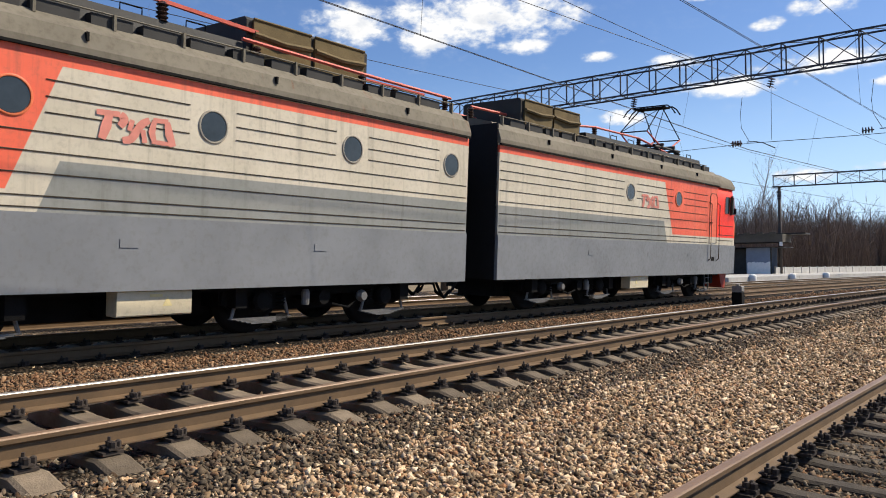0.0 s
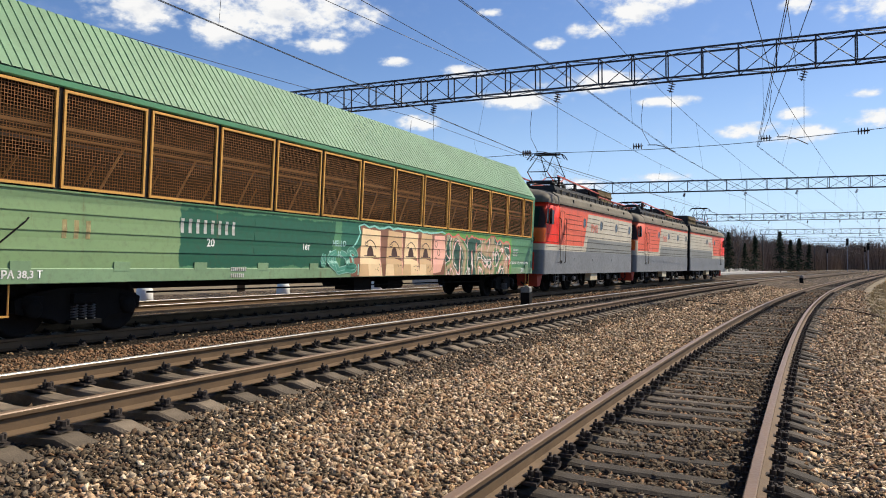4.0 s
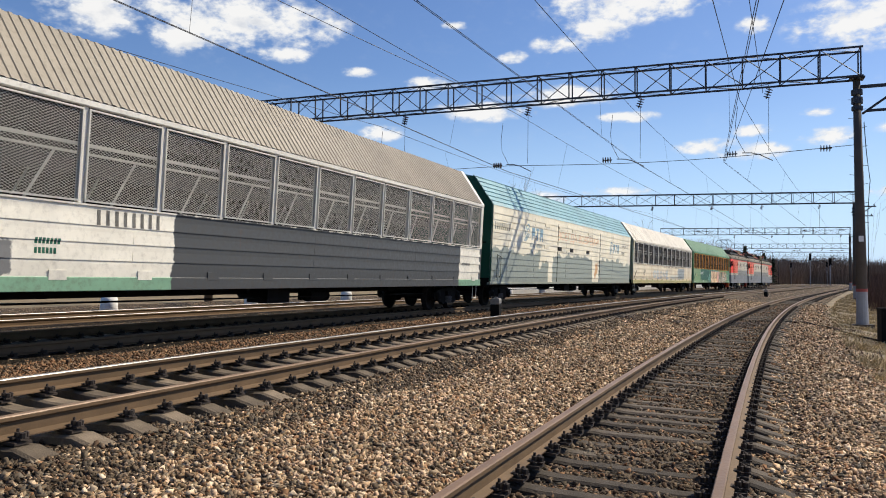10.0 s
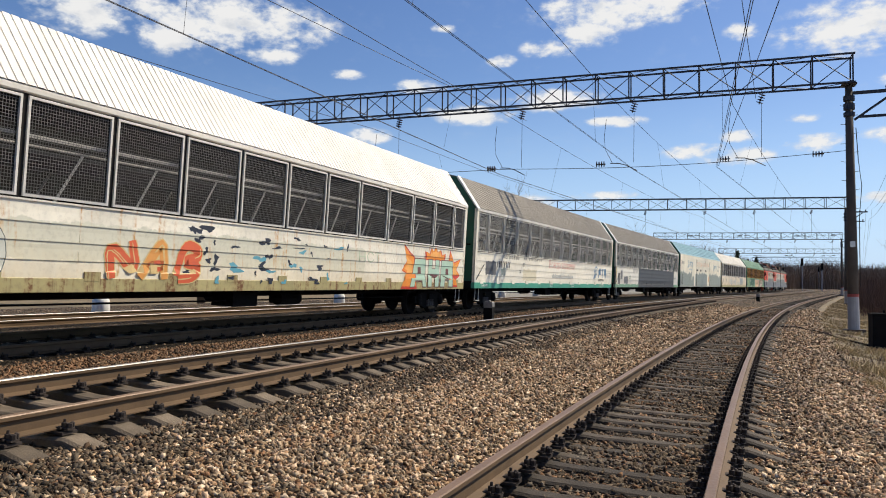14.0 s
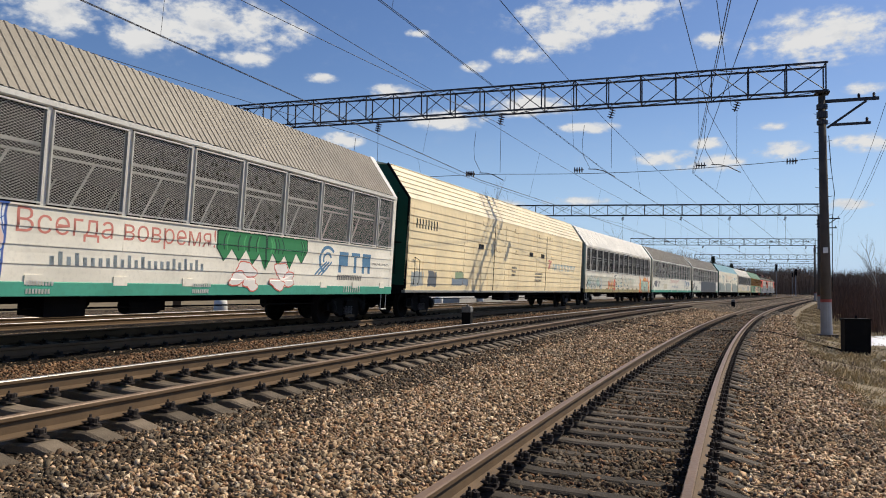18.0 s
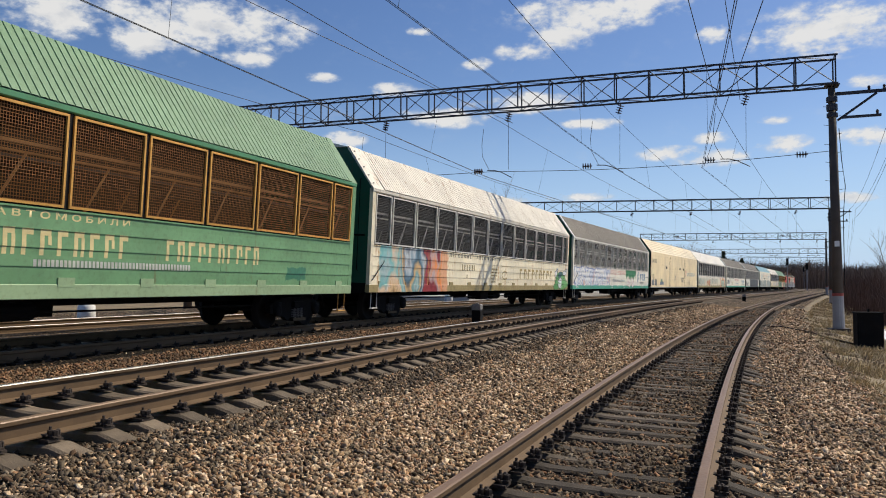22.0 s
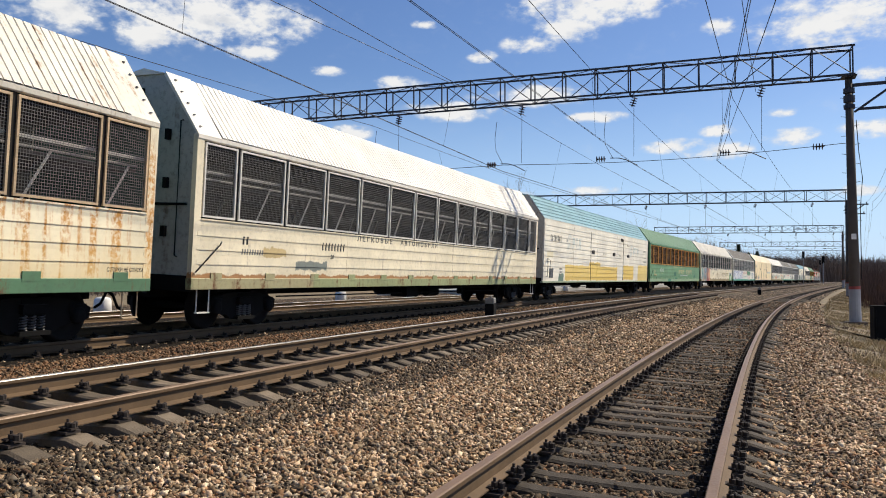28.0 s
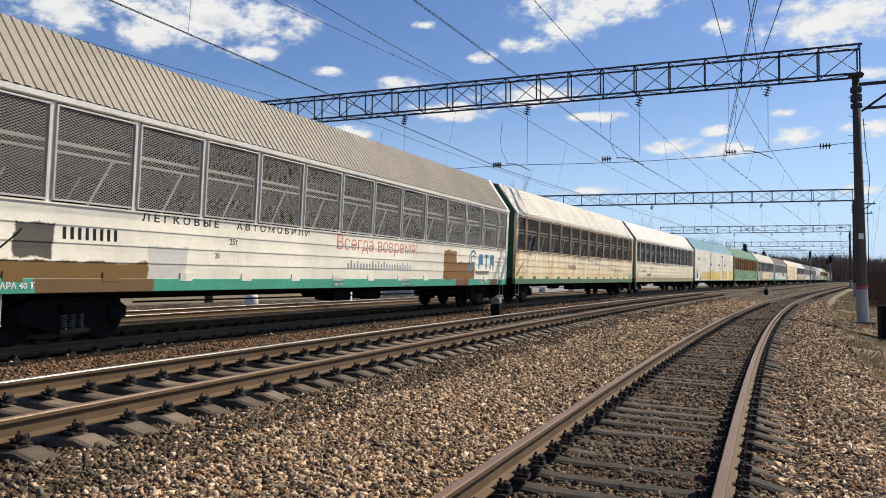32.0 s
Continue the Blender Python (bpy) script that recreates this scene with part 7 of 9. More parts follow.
# ---- bare trees, conifers, thickets ----
def grow(mb, p, d, ln, r, level, rs, spread, twigs):
    """A limb with its side shoots; thin ends go into the twig mesh."""
    n = 3 if level else 6
    pts, q = [p], p.copy()
    dd = d.copy()
    for i in range(n):
        dd = (dd + Vector((rs.uniform(-1, 1), rs.uniform(-1, 1), rs.uniform(-0.3, 0.6))) * (0.10 if level == 0 else 0.22)).normalized()
        q = q + dd * (ln / n)
        pts.append(q.copy())
    if level < 2:
        mb.tube(pts, r, 6 if level == 0 else 4, r1=r * 0.25)
    else:
        twigs.tube(pts, r, 3, r1=r * 0.3)
    if level >= 3:
        return
    shoots = (16, 6, 4)[level]
    for i in range(shoots):
        k = (0.28 + 0.7 * (i + rs.random()) / shoots) if level == 0 else 0.25 + 0.75 * (i + rs.random()) / shoots
        a = pts[min(len(pts) - 2, int(k * (len(pts) - 1)))].lerp(pts[min(len(pts) - 1, int(k * (len(pts) - 1)) + 1)], k * (len(pts) - 1) % 1)
        w = rs.uniform(0, 6.28)
        side = Vector((math.cos(w), math.sin(w), 0))
        nd = (dd * 0.75 + side * spread + Vector((0, 0, 0.35))).normalized()
        grow(mb, a, nd, ln * rs.uniform(0.28, 0.42) * (1.15 - 0.5 * k if level == 0 else 1), max(0.010, r * 0.34 * (1 - 0.5 * k)), level + 1, rs, spread, twigs)


def bare_tree(h, bark, seed, label, spread=0.75):
    rs = random.Random(seed)
    mb, tw = MB(), MB()
    grow(mb, Vector((0, 0, -0.2)), Vector((0, 0, 1)), h, h * 0.012 + 0.04, 0, rs, spread, tw)
    t = thing("bare_tree", label, "tree", "bare trees")
    part("trunk", mb, bark, t)
    part("crown", tw, "twig", t)
    return t


def conifer(h, seed):
    rs = random.Random(seed)
    mb, nd = MB(), MB()
    mb.tube([(0, 0, -0.2), (0.05, 0, h * 0.5), (0, 0, h)], 0.16, 6, r1=0.03)
    for i in range(int(h * 20)):
        k = rs.random() ** 0.8
        z = h * (0.12 + 0.88 * k)
        reach = (1 - k) * h * 0.24 + 0.25
        w = rs.uniform(0, 6.28)
        c, s = math.cos(w), math.sin(w)
        for j in range(5):
            f = (j + 0.6) / 5
            ctr = Vector((c * reach * f, s * reach * f, z - 0.25 * reach * f + rs.uniform(-0.1, 0.1)))
            sz = 0.44 * (1.1 - 0.5 * f)
            q = [ctr + Vector((rs.uniform(-1, 1), rs.uniform(-1, 1), rs.uniform(-0.6, 0.6))) * sz for _ in range(4)]
            nd.add(q, [(0, 1, 2), (0, 2, 3)])
    t = thing("conifer", "dark green pine tree standing behind the tracks", "tree", "conifers")
    part("trunk", mb, "bark", t)
    part("crown", nd, "needles", t)
    return t


def ground_at(x, y):
    return height(x, min(y, 520))


def plant(proto, spots, rs):
    first = True
    for x, y, k in spots:
        m = Matrix.Translation((x, y, ground_at(x, y) - 0.1)) @ Matrix.Rotation(rs.uniform(0, 6.28), 4, "Z") @ Matrix.Scale(k, 4)
        if first:
            proto.matrix_world = m
            first = False
        else:
            c = copy_thing(proto, Matrix.Identity(4))
            c.matrix_world = m


rs = random.Random(77)
plant(bare_tree(17.0, "birch", 3, "tall bare birch with a white trunk", 0.6), [(-36.5, 127, 1.0), (-48, 33, 0.95), (-53, 44, 1.0), (-41, 140, 0.75), (22.5, 122, 0.55), (-30, 150, 0.7)], rs)
plant(bare_tree(13.0, "bark", 4, "bare grey-brown tree at the edge of the woods"), [(-33, 120, 0.9), (-40, 118, 1.0), (-45, 125, 0.9), (-24, 150, 0.9), (-19, 160, 0.95), (-56, 38, 1.0), (-50, 50, 1.1), (-14, 190, 0.9), (25, 138, 0.6), (-30, 138, 0.9), (-36, 146, 1.0), (-27, 156, 0.85), (-43, 152, 1.05), (-33, 165, 0.95), (-24, 168, 0.8), (-40, 134, 0.85), (-47, 160, 1.0)], rs)
plant(bare_tree(11.0, "bark", 9, "young bare tree with upright limbs", 0.5), [(-44, 112, 1.0), (-29, 132, 1.0), (-21, 172, 1.0), (-9, 205, 0.9), (-46, 30, 1.3), (19.5, 104, 0.5), (28, 150, 0.7)], rs)
plant(conifer(10.5, 5), [(-17.5, 182, 0.85), (-10, 190, 0.9), (-4.5, 200, 0.85), (1.0, 212, 1.0), (3.5, 215, 0.8), (-7, 205, 0.7), (6, 235, 0.9), (-22, 175, 0.6), (9, 250, 0.8)], rs)


def thicket(name, spots, label, mat="twig", blades=26):
    """Dense bare brushwood: thin upright shoots, too many to count."""
    r2 = random.Random(len(spots))
    mb = MB()
    for x, y, h, w in spots:
        z = ground_at(x, y) - 0.2
        for i in range(blades):
            a = r2.uniform(0, 6.28)
            rr = w * r2.random() ** 0.5
            bx, by = x + rr * math.cos(a), y + rr * math.sin(a)
            top = h * r2.uniform(0.45, 1.0)
            lx, ly = r2.uniform(-0.25, 0.25) * top, r2.uniform(-0.25, 0.25) * top
            th = (0.007 + 0.0009 * h) * (1 + 0.004 * math.hypot(x, y) * 3.2)
            p0, p1, p2 = Vector((bx, by, z)), Vector((bx + lx * 0.4, by + ly * 0.4, z + top * 0.55)), Vector((bx + lx, by + ly, z + top))
            mb.add([p0 + Vector((-th, 0, 0)), p0 + Vector((th, 0, 0)), p1 + Vector((th * 0.7, 0, 0)), p1 - Vector((th * 0.7, 0, 0)), p2], [(0, 1, 2, 3), (3, 2, 4)])
            for q in range(3):
                s0 = p0.lerp(p1, r2.uniform(0.5, 1)) if q == 0 else p1.lerp(p2, r2.uniform(0, 0.7))
                e = s0 + Vector((r2.uniform(-0.3, 0.3), r2.uniform(-0.3, 0.3), r2.uniform(0.15, 0.4))) * top * 0.6
                mb.add([s0 - Vector((th * 0.6, 0, 0)), s0 + Vector((th * 0.6, 0, 0)), e], [(0, 1, 2)])
    tagged(new(name, mb.mesh(name, mat)), label, "bushes", kind="stuff")


def spots_in(n, u0, u1, y0, y1, h0, h1, w, seed, absolute=False):
    r2 = random.Random(seed)
    out = []
    for i in range(n):
        y = r2.uniform(y0, y1)
        u = r2.uniform(u0, u1)
        out.append((u if absolute else u + turn(y), y, r2.uniform(h0, h1), w))
    return out


thicket("brushwood", spots_in(300, -62, -36, 95, 215, 6.0, 12.5, 2.6, 1), "dense brown brushwood behind the platform", blades=70)
thicket("brushwood", spots_in(110, 6.0, 15, 38, 110, 2.2, 4.2, 1.3, 2), "reddish-brown bare bushes beside the embankment", mat="twig_red", blades=70)
thicket("brushwood", spots_in(46, 1.9, 3.6, 6, 34, 0.14, 0.46, 0.4, 12), "low dry weeds at the edge of the ballast", blades=46)
thicket("brushwood", spots_in(26, 8.6, 14, 27, 42, 0.7, 1.8, 1.0, 6), "low bare bushes in old snow", blades=26)
thicket("far_woods", spots_in(330, -60, 150, 560, 760, 17, 22, 6.0, 3, True), "distant bare woods at the end of the line", blades=70)
thicket("far_woods", spots_in(240, -62, -34, 215, 560, 9, 15, 4.5, 4), "bare woods along the line", blades=70)
thicket("far_woods", spots_in(90, 14, 60, 130, 560, 5, 11, 4.0, 5), "bare woods beside the line", blades=60)
thicket("brushwood", spots_in(60, -75, -44, 12, 95, 4.0, 8.0, 2.5, 8), "bare brushwood beyond the tracks", blades=40)


# ---- dead grass on the bank, old snow ----
def grass(n, seed):
    r2 = random.Random(seed)
    mb = MB()
    for i in range(n):
        y = 6 + 130 * r2.random() ** 2.1
        u = 1.75 + 6.5 * r2.random() ** 1.1
        x = u + turn(y) + (centre("c", y) - turn(y) + 1.076)
        clump = noise.noise((x * 0.8, y * 0.8, 1.5))
        if clump < -0.05 and r2.random() < 0.75:
            continue
        z = ground_at(x, y) - 0.03
        h = r2.uniform(0.03, 0.13) * (1.0 + max(0, clump) * 1.6)
        a, th = r2.uniform(0, 6.28), 0.004 + 0.0004 * y
        lx, ly = math.cos(a) * h * r2.uniform(0.4, 1.8), math.sin(a) * h * r2.uniform(0.4, 1.8)
        mb.add([(x - th, y, z), (x + th, y, z), (x + lx, y + ly, z + h)], [(0, 1, 2)])
    tagged(new("dead_grass", mb.mesh("dead_grass", "grass_dry")), "tufts of dead straw-coloured grass on the bank", "grass", kind="stuff")


grass(90000, 4)


def snow_patch(cx, cy, rx, ry, seed):
    r2 = random.Random(seed)
    ph = [r2.uniform(0, 6.28) for _ in range(3)]
    rings, n = 5, 28
    verts, faces = [(cx, cy, ground_at(cx, cy) + 0.12)], []
    for j in range(1, rings + 1):
        k = j / rings
        for i in range(n):
            w = 2 * math.pi * i / n
            r = k * (1 + 0.25 * math.sin(2 * w + ph[0]) + 0.2 * math.sin(3 * w + ph[1]) + 0.1 * math.sin(7 * w + ph[2]))
            x, y = cx + rx * r * math.cos(w), cy + ry * r * math.sin(w)
            verts.append((x, y, ground_at(x, y) + rough(x, y, 0.1, 0.03) + 0.10 * (1 - k ** 3) - 0.03))
    for i in range(n):
        faces.append((0, 1 + i, 1 + (i + 1) % n))
    for j in range(rings - 1):
        for i in range(n):
            a = 1 + j * n
            faces.append((a + i, a + n + i, a + n + (i + 1) % n, a + (i + 1) % n))
    me = bpy.data.meshes.new("snow_patch")
    me.from_pydata(verts, [], faces)
    me.materials.append(M["snow"])
    me.polygons.foreach_set("use_smooth", [True] * len(faces))
    tagged(new("snow_patch", me), "patch of old white snow on brown soil", "snow", "snow patches")


for k, (sx, sy, ax, ay) in enumerate(((5.7, 26.9, 0.7, 0.4), (6.6, 37.0, 0.9, 3.2), (8.4, 41, 2.0, 3.4), (10.2, 35, 1.8, 3.0), (10.5, 52, 2.2, 4.0), (7.6, 33.5, 0.7, 1.2), (13, 46, 2.5, 3.0))):
    snow_patch(sx, sy, ax, ay, k)

# ---- small lineside things ----
bin_ = thing("metal_cabinet", "black metal cabinet standing on the bank", "cabinet")
bz = ground_at(4.75, 29.1)
bin_.matrix_world = Matrix.Translation((4.66, 29.1, bz - 0.05)) @ Matrix.Rotation(radians(6), 4, "Z")
part("body", MB().cbox(-0.40, 0.40, -0.26, 0.26, 0, 1.18, 0.02), "black_iron", bin_)
part("lid", MB().cbox(-0.43, 0.43, -0.29, 0.29, 1.18, 1.23, 0.01).box(-0.02, 0.04, -0.03, 0.03, 1.23, 1.33), "black_iron", bin_)
part("door", MB().box(-0.34, 0.34, -0.272, -0.26, 0.1, 1.1), "black_iron", bin_)

M["marker_white"] = plain("grimy white paint", (0.20, 0.195, 0.185), 0.7, 0.0, 0.35, 8, 60)
for mx, my in ((-8.55, 27.5), (2.25, 82.0)):
    mk = thing("marker_post", "black and white concrete marker post between the tracks", "marker post", "marker posts")
    mk.matrix_world = Matrix.Translation((mx, my, ground_at(mx, my) - 0.02))
    part("post", MB().cbox(-0.17, 0.17, -0.15, 0.15, -0.1, 0.50, 0.02), "black_iron", mk)
    part("cap", MB().cbox(-0.172, 0.172, -0.152, 0.152, 0.50, 0.72, 0.03).cbox(-0.05, 0.05, -0.05, 0.05, 0.72, 0.77, 0.01), "marker_white", mk)


def light_signal(x, y, h, group="signals"):
    g = thing("light_signal", "tall black railway light signal on a grey mast", "railway signal", group)
    g.matrix_world = Matrix.Translation((x, y, ground_at(x, y)))
    part("mast", MB().lathe([(0.10, -0.2), (0.09, h)], (0, 0, 0), "z", 10), "concrete_grey", g)
    hd = MB().plate([(-0.12, h - 1.9), (0.12, h - 1.9), (0.12, h - 0.05), (-0.12, h - 0.05)], -0.24, 0.24)
    hd.box(-0.34, 0.34, -0.05, 0.0, h - 2.05, h + 0.1)
    part("head", hd, "black_iron", g)
    hoods = MB()
    for i in range(4):
        z = h - 0.3 - i * 0.44
        hoods.lathe([(0.13, -0.34), (0.13, -0.12)], (0, 0, z), "y", 12)
    part("hoods", hoods, "black_iron", g)
    lad = MB()
    for s in (-0.18, 0.18):
        lad.tube([(s, 0.22, 0.0), (s, 0.22, h - 2.0)], 0.012, 4)
    for i in range(14):
        lad.tube([(-0.18, 0.22, 0.4 + i * 0.33), (0.18, 0.22, 0.4 + i * 0.33)], 0.01, 4)
    part("ladder", lad, "steel_dark", g)


for sx, sy, sh in ((19.0, 250, 9.6), (25.5, 262, 8.6), (33.0, 352, 9.5), (29.0, 300, 9.0), (20.6, 372, 9.5)):
    light_signal(sx, sy, sh)

# ---- platform, shelter, fence beyond the tracks ----
platform = MB()
for j in range(34):
    y0, y1 = 62 + j * 5.0, 66.98 + j * 5.0
    a0, a1 = turn(y0), turn(y1)
    platform.add([(a0 - 23.6, y0, -0.2), (a0 - 33.5, y0, -0.2), (a1 - 33.5, y1, -0.2), (a1 - 23.6, y1, -0.2),
                  (a0 - 23.6, y0, 0.42), (a0 - 33.5, y0, 0.42), (a1 - 33.5, y1, 0.42), (a1 - 23.6, y1, 0.42)],
                 [(0, 1, 2, 3), (4, 7, 6, 5), (0, 4, 5, 1), (1, 5, 6, 2), (2, 6, 7, 3), (3, 7, 4, 0)])
solid("platform", platform, "concrete", "low pale concrete platform beyond the tracks", "platform", kind="structure")

fence = thing("concrete_fence", "pale concrete panel fence with posts along the platform", "fence")
FP = MB().cbox(-0.09, 0.09, -0.09, 0.09, 0.1, 1.14, 0.02).mesh("post", "concrete")
FN = MB().box(-0.04, 0.04, -1.16, 1.16, 0.2, 1.04).mesh("panel", "concrete")
for j in range(52):
    y = 92 + j * 2.5
    a = Matrix.Translation((turn(y) - 31.6, y, 0.12)) @ Matrix.Rotation(-math.atan2(turn(y + 1) - turn(y - 1), 2), 4, "Z")
    for nm, me, dy in (("post", FP, 0.0), ("panel", FN, 1.25)):
        ob = new(nm, me)
        ob.parent = fence
        ob.matrix_world = a @ Matrix.Translation((0, dy, 0))

M["blue_grey"] = plain("blue-grey painted board", (0.17, 0.20, 0.26), 0.6, 0.0, 0.15, 1.5, 40)
M["canopy"] = plain("dark weathered roof edge", (0.085, 0.075, 0.06), 0.85, 0.0, 0.3, 1.0, 30)
sh = thing("platform_shelter", "blue-grey platform shelter with a chipped white lower wall and dark canopy", "shelter")
sh.matrix_world = Matrix.Translation((-25.6, 90.0, 0.42)) @ Matrix.Rotation(radians(4), 4, "Z")
part("side_wall", MB().box(-1.35, -1.25, -0.1, 3.2, 0, 2.95), "blue_grey", sh)
part("front_wall", MB().box(-1.25, 1.2, -0.1, 0.0, 1.25, 2.95), "blue_grey", sh)
lower = MB()
lo_pts = [(-1.25, 0.0), (1.2, 0.0)]
r3 = random.Random(6)
for i in range(17):
    lo_pts.append((1.2 - 2.45 * i / 16, 1.2 + r3.uniform(0.0, 0.22)))
lower.prism(lo_pts, -0.115, 0.005)
part("lower_wall", lower, "concrete_white", sh, "chipped white lower wall")
part("back_wall", MB().box(-1.35, 1.3, 3.2, 3.3, 0, 2.95), "blue_grey", sh)
part("dark_bay", MB().box(-3.6, -1.36, 0.6, 3.2, 0, 2.9), "roof_dark", sh)
part("end_post", MB().box(1.2, 1.35, -0.12, 0.05, 0, 2.95), "roof_dark", sh)
can = MB().box(-9.5, 2.6, -0.6, 4.4, 3.55, 4.45)
part("canopy", can, "canopy", sh)
part("roof", MB().box(-9.7, 2.8, -0.8, 4.6, 2.95, 3.02).box(-9.5, 4.6, 1.5, 4.6, 4.45, 4.6), "roof_dark", sh)
teeth = MB().box(-0.35, 0.35, -0.82, -0.62, 4.45, 4.68).mesh("battlement", "canopy")
for i in range(9):
    ob = new("battlement", teeth)
    ob.parent = sh
    ob.location = (-9.2 + i * 1.35, 0, 0)
part("lamp", MB().box(2.3, 2.6, -0.7, -0.6, 3.1, 3.55), "concrete_white", sh)

BLK = MB().lathe([(0.34, -0.2), (0.32, 0.50), (0.27, 0.60), (0.10, 0.64)], (0, 0, 0), "z", 14).mesh("white_block", "concrete_white", smooth=True)
for j in range(9):
    y = 14.5 + j * 8.6
    ob = tagged(new("white_block", BLK), "rounded whitewashed concrete block beside the far track", "concrete block", "white blocks")
    ob.matrix_world = Matrix.Translation((turn(y) - 23.4, y, 0.0))

pole = thing("power_pole", "weathered wooden power pole with crossarms", "power pole")
pole.matrix_world = Matrix.Translation((24.5, 118, -1.6))
part("pole", MB().lathe([(0.16, -0.5), (0.11, 9.6)], (0, 0, 0), "z", 8), "bark", pole)
part("crossarm", MB().box(-1.0, 1.0, -0.06, 0.06, 8.0, 8.15), "bark", pole)
part("crossarm", MB().box(-0.6, 0.6, -0.06, 0.06, 8.9, 9.02), "bark", pole)

# cable that lies across the ballast from the main track to the cabinet
cable_pts = []
for k in range(40):
    f = k / 39 * 7
    knots = ((-4.4, 34.2), (-2.9, 33.2), (-1.7, 34.3), (-0.9, 34.7), (0.3, 33.8), (2.0, 35.2), (2.85, 32.6), (4.3, 29.3))
    i0 = min(6, int(f))
    fx = f - i0
    px = knots[i0][0] + (knots[i0 + 1][0] - knots[i0][0]) * fx
    py = knots[i0][1] + (knots[i0 + 1][1] - knots[i0][1]) * (3 * fx * fx - 2 * fx ** 3)
    cable_pts.append((px, py, height(px, py) + 0.025 + 0.01 * math.sin(k * 1.7)))
solid("ground_cable", MB().tube(cable_pts, 0.035, 6), "black_iron", "black cable lying over the ballast to the cabinet", "cable", smooth=True)
M["logo_blue"] = plain("blue-grey sign paint", (0.09, 0.20, 0.32), 0.55, 0.0, 0.2)
M["faded_blue"] = plain("worn pale blue sign paint", (0.34, 0.45, 0.50), 0.6, 0.0, 0.3, 9, 80)
M["faded_orange"] = plain("washed-out orange lettering", (0.82, 0.52, 0.32), 0.6, 0.0, 0.2, 5, 60)
M["logo_worn"] = plain("worn blue-grey sign paint", (0.21, 0.33, 0.40), 0.6, 0.0, 0.3, 4, 60)
M["logo_ghost"] = plain("almost vanished blue sign paint", (0.62, 0.65, 0.60), 0.6, 0.0, 0.25, 7, 60)
M["grey_mark"] = plain("worn grey stencil paint", (0.26, 0.25, 0.23), 0.65, 0.0, 0.2)
M["green_mark"] = plain("green stencil paint", (0.05, 0.2, 0.13), 0.65, 0.0, 0.2)
M["olive_mark"] = plain("olive-brown lettering", (0.20, 0.15, 0.06), 0.65, 0.0, 0.2)
# ---- markings and graffiti on the wagons' near sides ----
def fitted(parent, words, y0, y1, z, size, mat, spacing=1.0, x=1.5743, label=""):
    """Lettering stretched over a given length."""
    if spacing > 1.0:
        words = " ".join(words)
    ob = lettering(parent, words, y0, z, size, mat, x, 1.0, label)
    ys = [v.co.y for v in ob.data.vertices]
    k = (y1 - y0) / (max(ys) - min(ys))
    ob.data.transform(Matrix.Diagonal((1, k, 1, 1)))
    return ob


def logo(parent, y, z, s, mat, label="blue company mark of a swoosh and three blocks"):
    x = 1.5745
    ring = None
    for r0, r1, a0, a1 in ((0.62, 0.80, 40, 250), (0.30, 0.44, 20, 200)):
        mb = MB()
        n = 18
        for i in range(n + 1):
            w = radians(a0 + (a1 - a0) * i / n)
            c, sn = math.cos(w), math.sin(w)
            mb.v += [(x, y + s * (0.6 + r0 * c * 0.75), z + s * (0.62 + r0 * sn * 0.8)), (x, y + s * (0.6 + r1 * c * 0.75), z + s * (0.62 + r1 * sn * 0.8))]
        mb.f = [(2 * i, 2 * i + 1, 2 * i + 3, 2 * i + 2) for i in range(n)]
        mb.m = [0] * n
        if ring is None:
            ring = part("company_mark", mb, mat, parent, label)
        else:
            part("arc", mb, mat, ring)
    for q in range(3):
        mb = MB()
        ribbon(mb, [(y + s * (-0.25 + 0.22 * q), z - s * 0.05), (y + s * (0.15 + 0.22 * q), z + s * 0.25), (y + s * (0.55 + 0.18 * q), z + s * 0.55)], s * 0.05, x + 0.001)
        part("stroke", mb, mat, ring)
    for q in range(3):
        a = y + s * (1.45 + q * 0.95)
        forms = ([(0, 0.1), (0, 1.05), (0.7, 1.05), (0.7, 0.42), (0.2, 0.42), (0.2, 0.1)], [(0.25, 0.1), (0.25, 0.85), (0, 0.85), (0, 1.05), (0.7, 1.05), (0.7, 0.85), (0.45, 0.85), (0.45, 0.1)],
                 [(0, 0.1), (0, 1.05), (0.7, 1.05), (0.7, 0.1), (0.5, 0.1), (0.5, 0.42), (0.2, 0.42), (0.2, 0.1)])
        part("block", MB().plate([(a + s * u, z + s * v) for u, v in forms[q]], x, x + 0.002), mat, ring)
    return ring


def scraps(w, y0, y1, z0, z1, n, seed, label):
    r2 = random.Random(seed)
    mb = MB()
    for i in range(n):
        cy, cz = r2.uniform(y0, y1), r2.uniform(z0, z1)
        blob(mb, cy, cz, r2.uniform(0.04, 0.24), r2.uniform(0.015, 0.09), 1.5745 + 0.0001 * i, r2, 0 if r2.random() < 0.75 else 1, 14, 0.9)
    mb.v = [(a, b, min(z1, max(z0, c))) for a, b, c in mb.v]
    return part("graffiti", mb, [paint((0.03, 0.035, 0.05)), paint((0.12, 0.34, 0.42))], w, label)


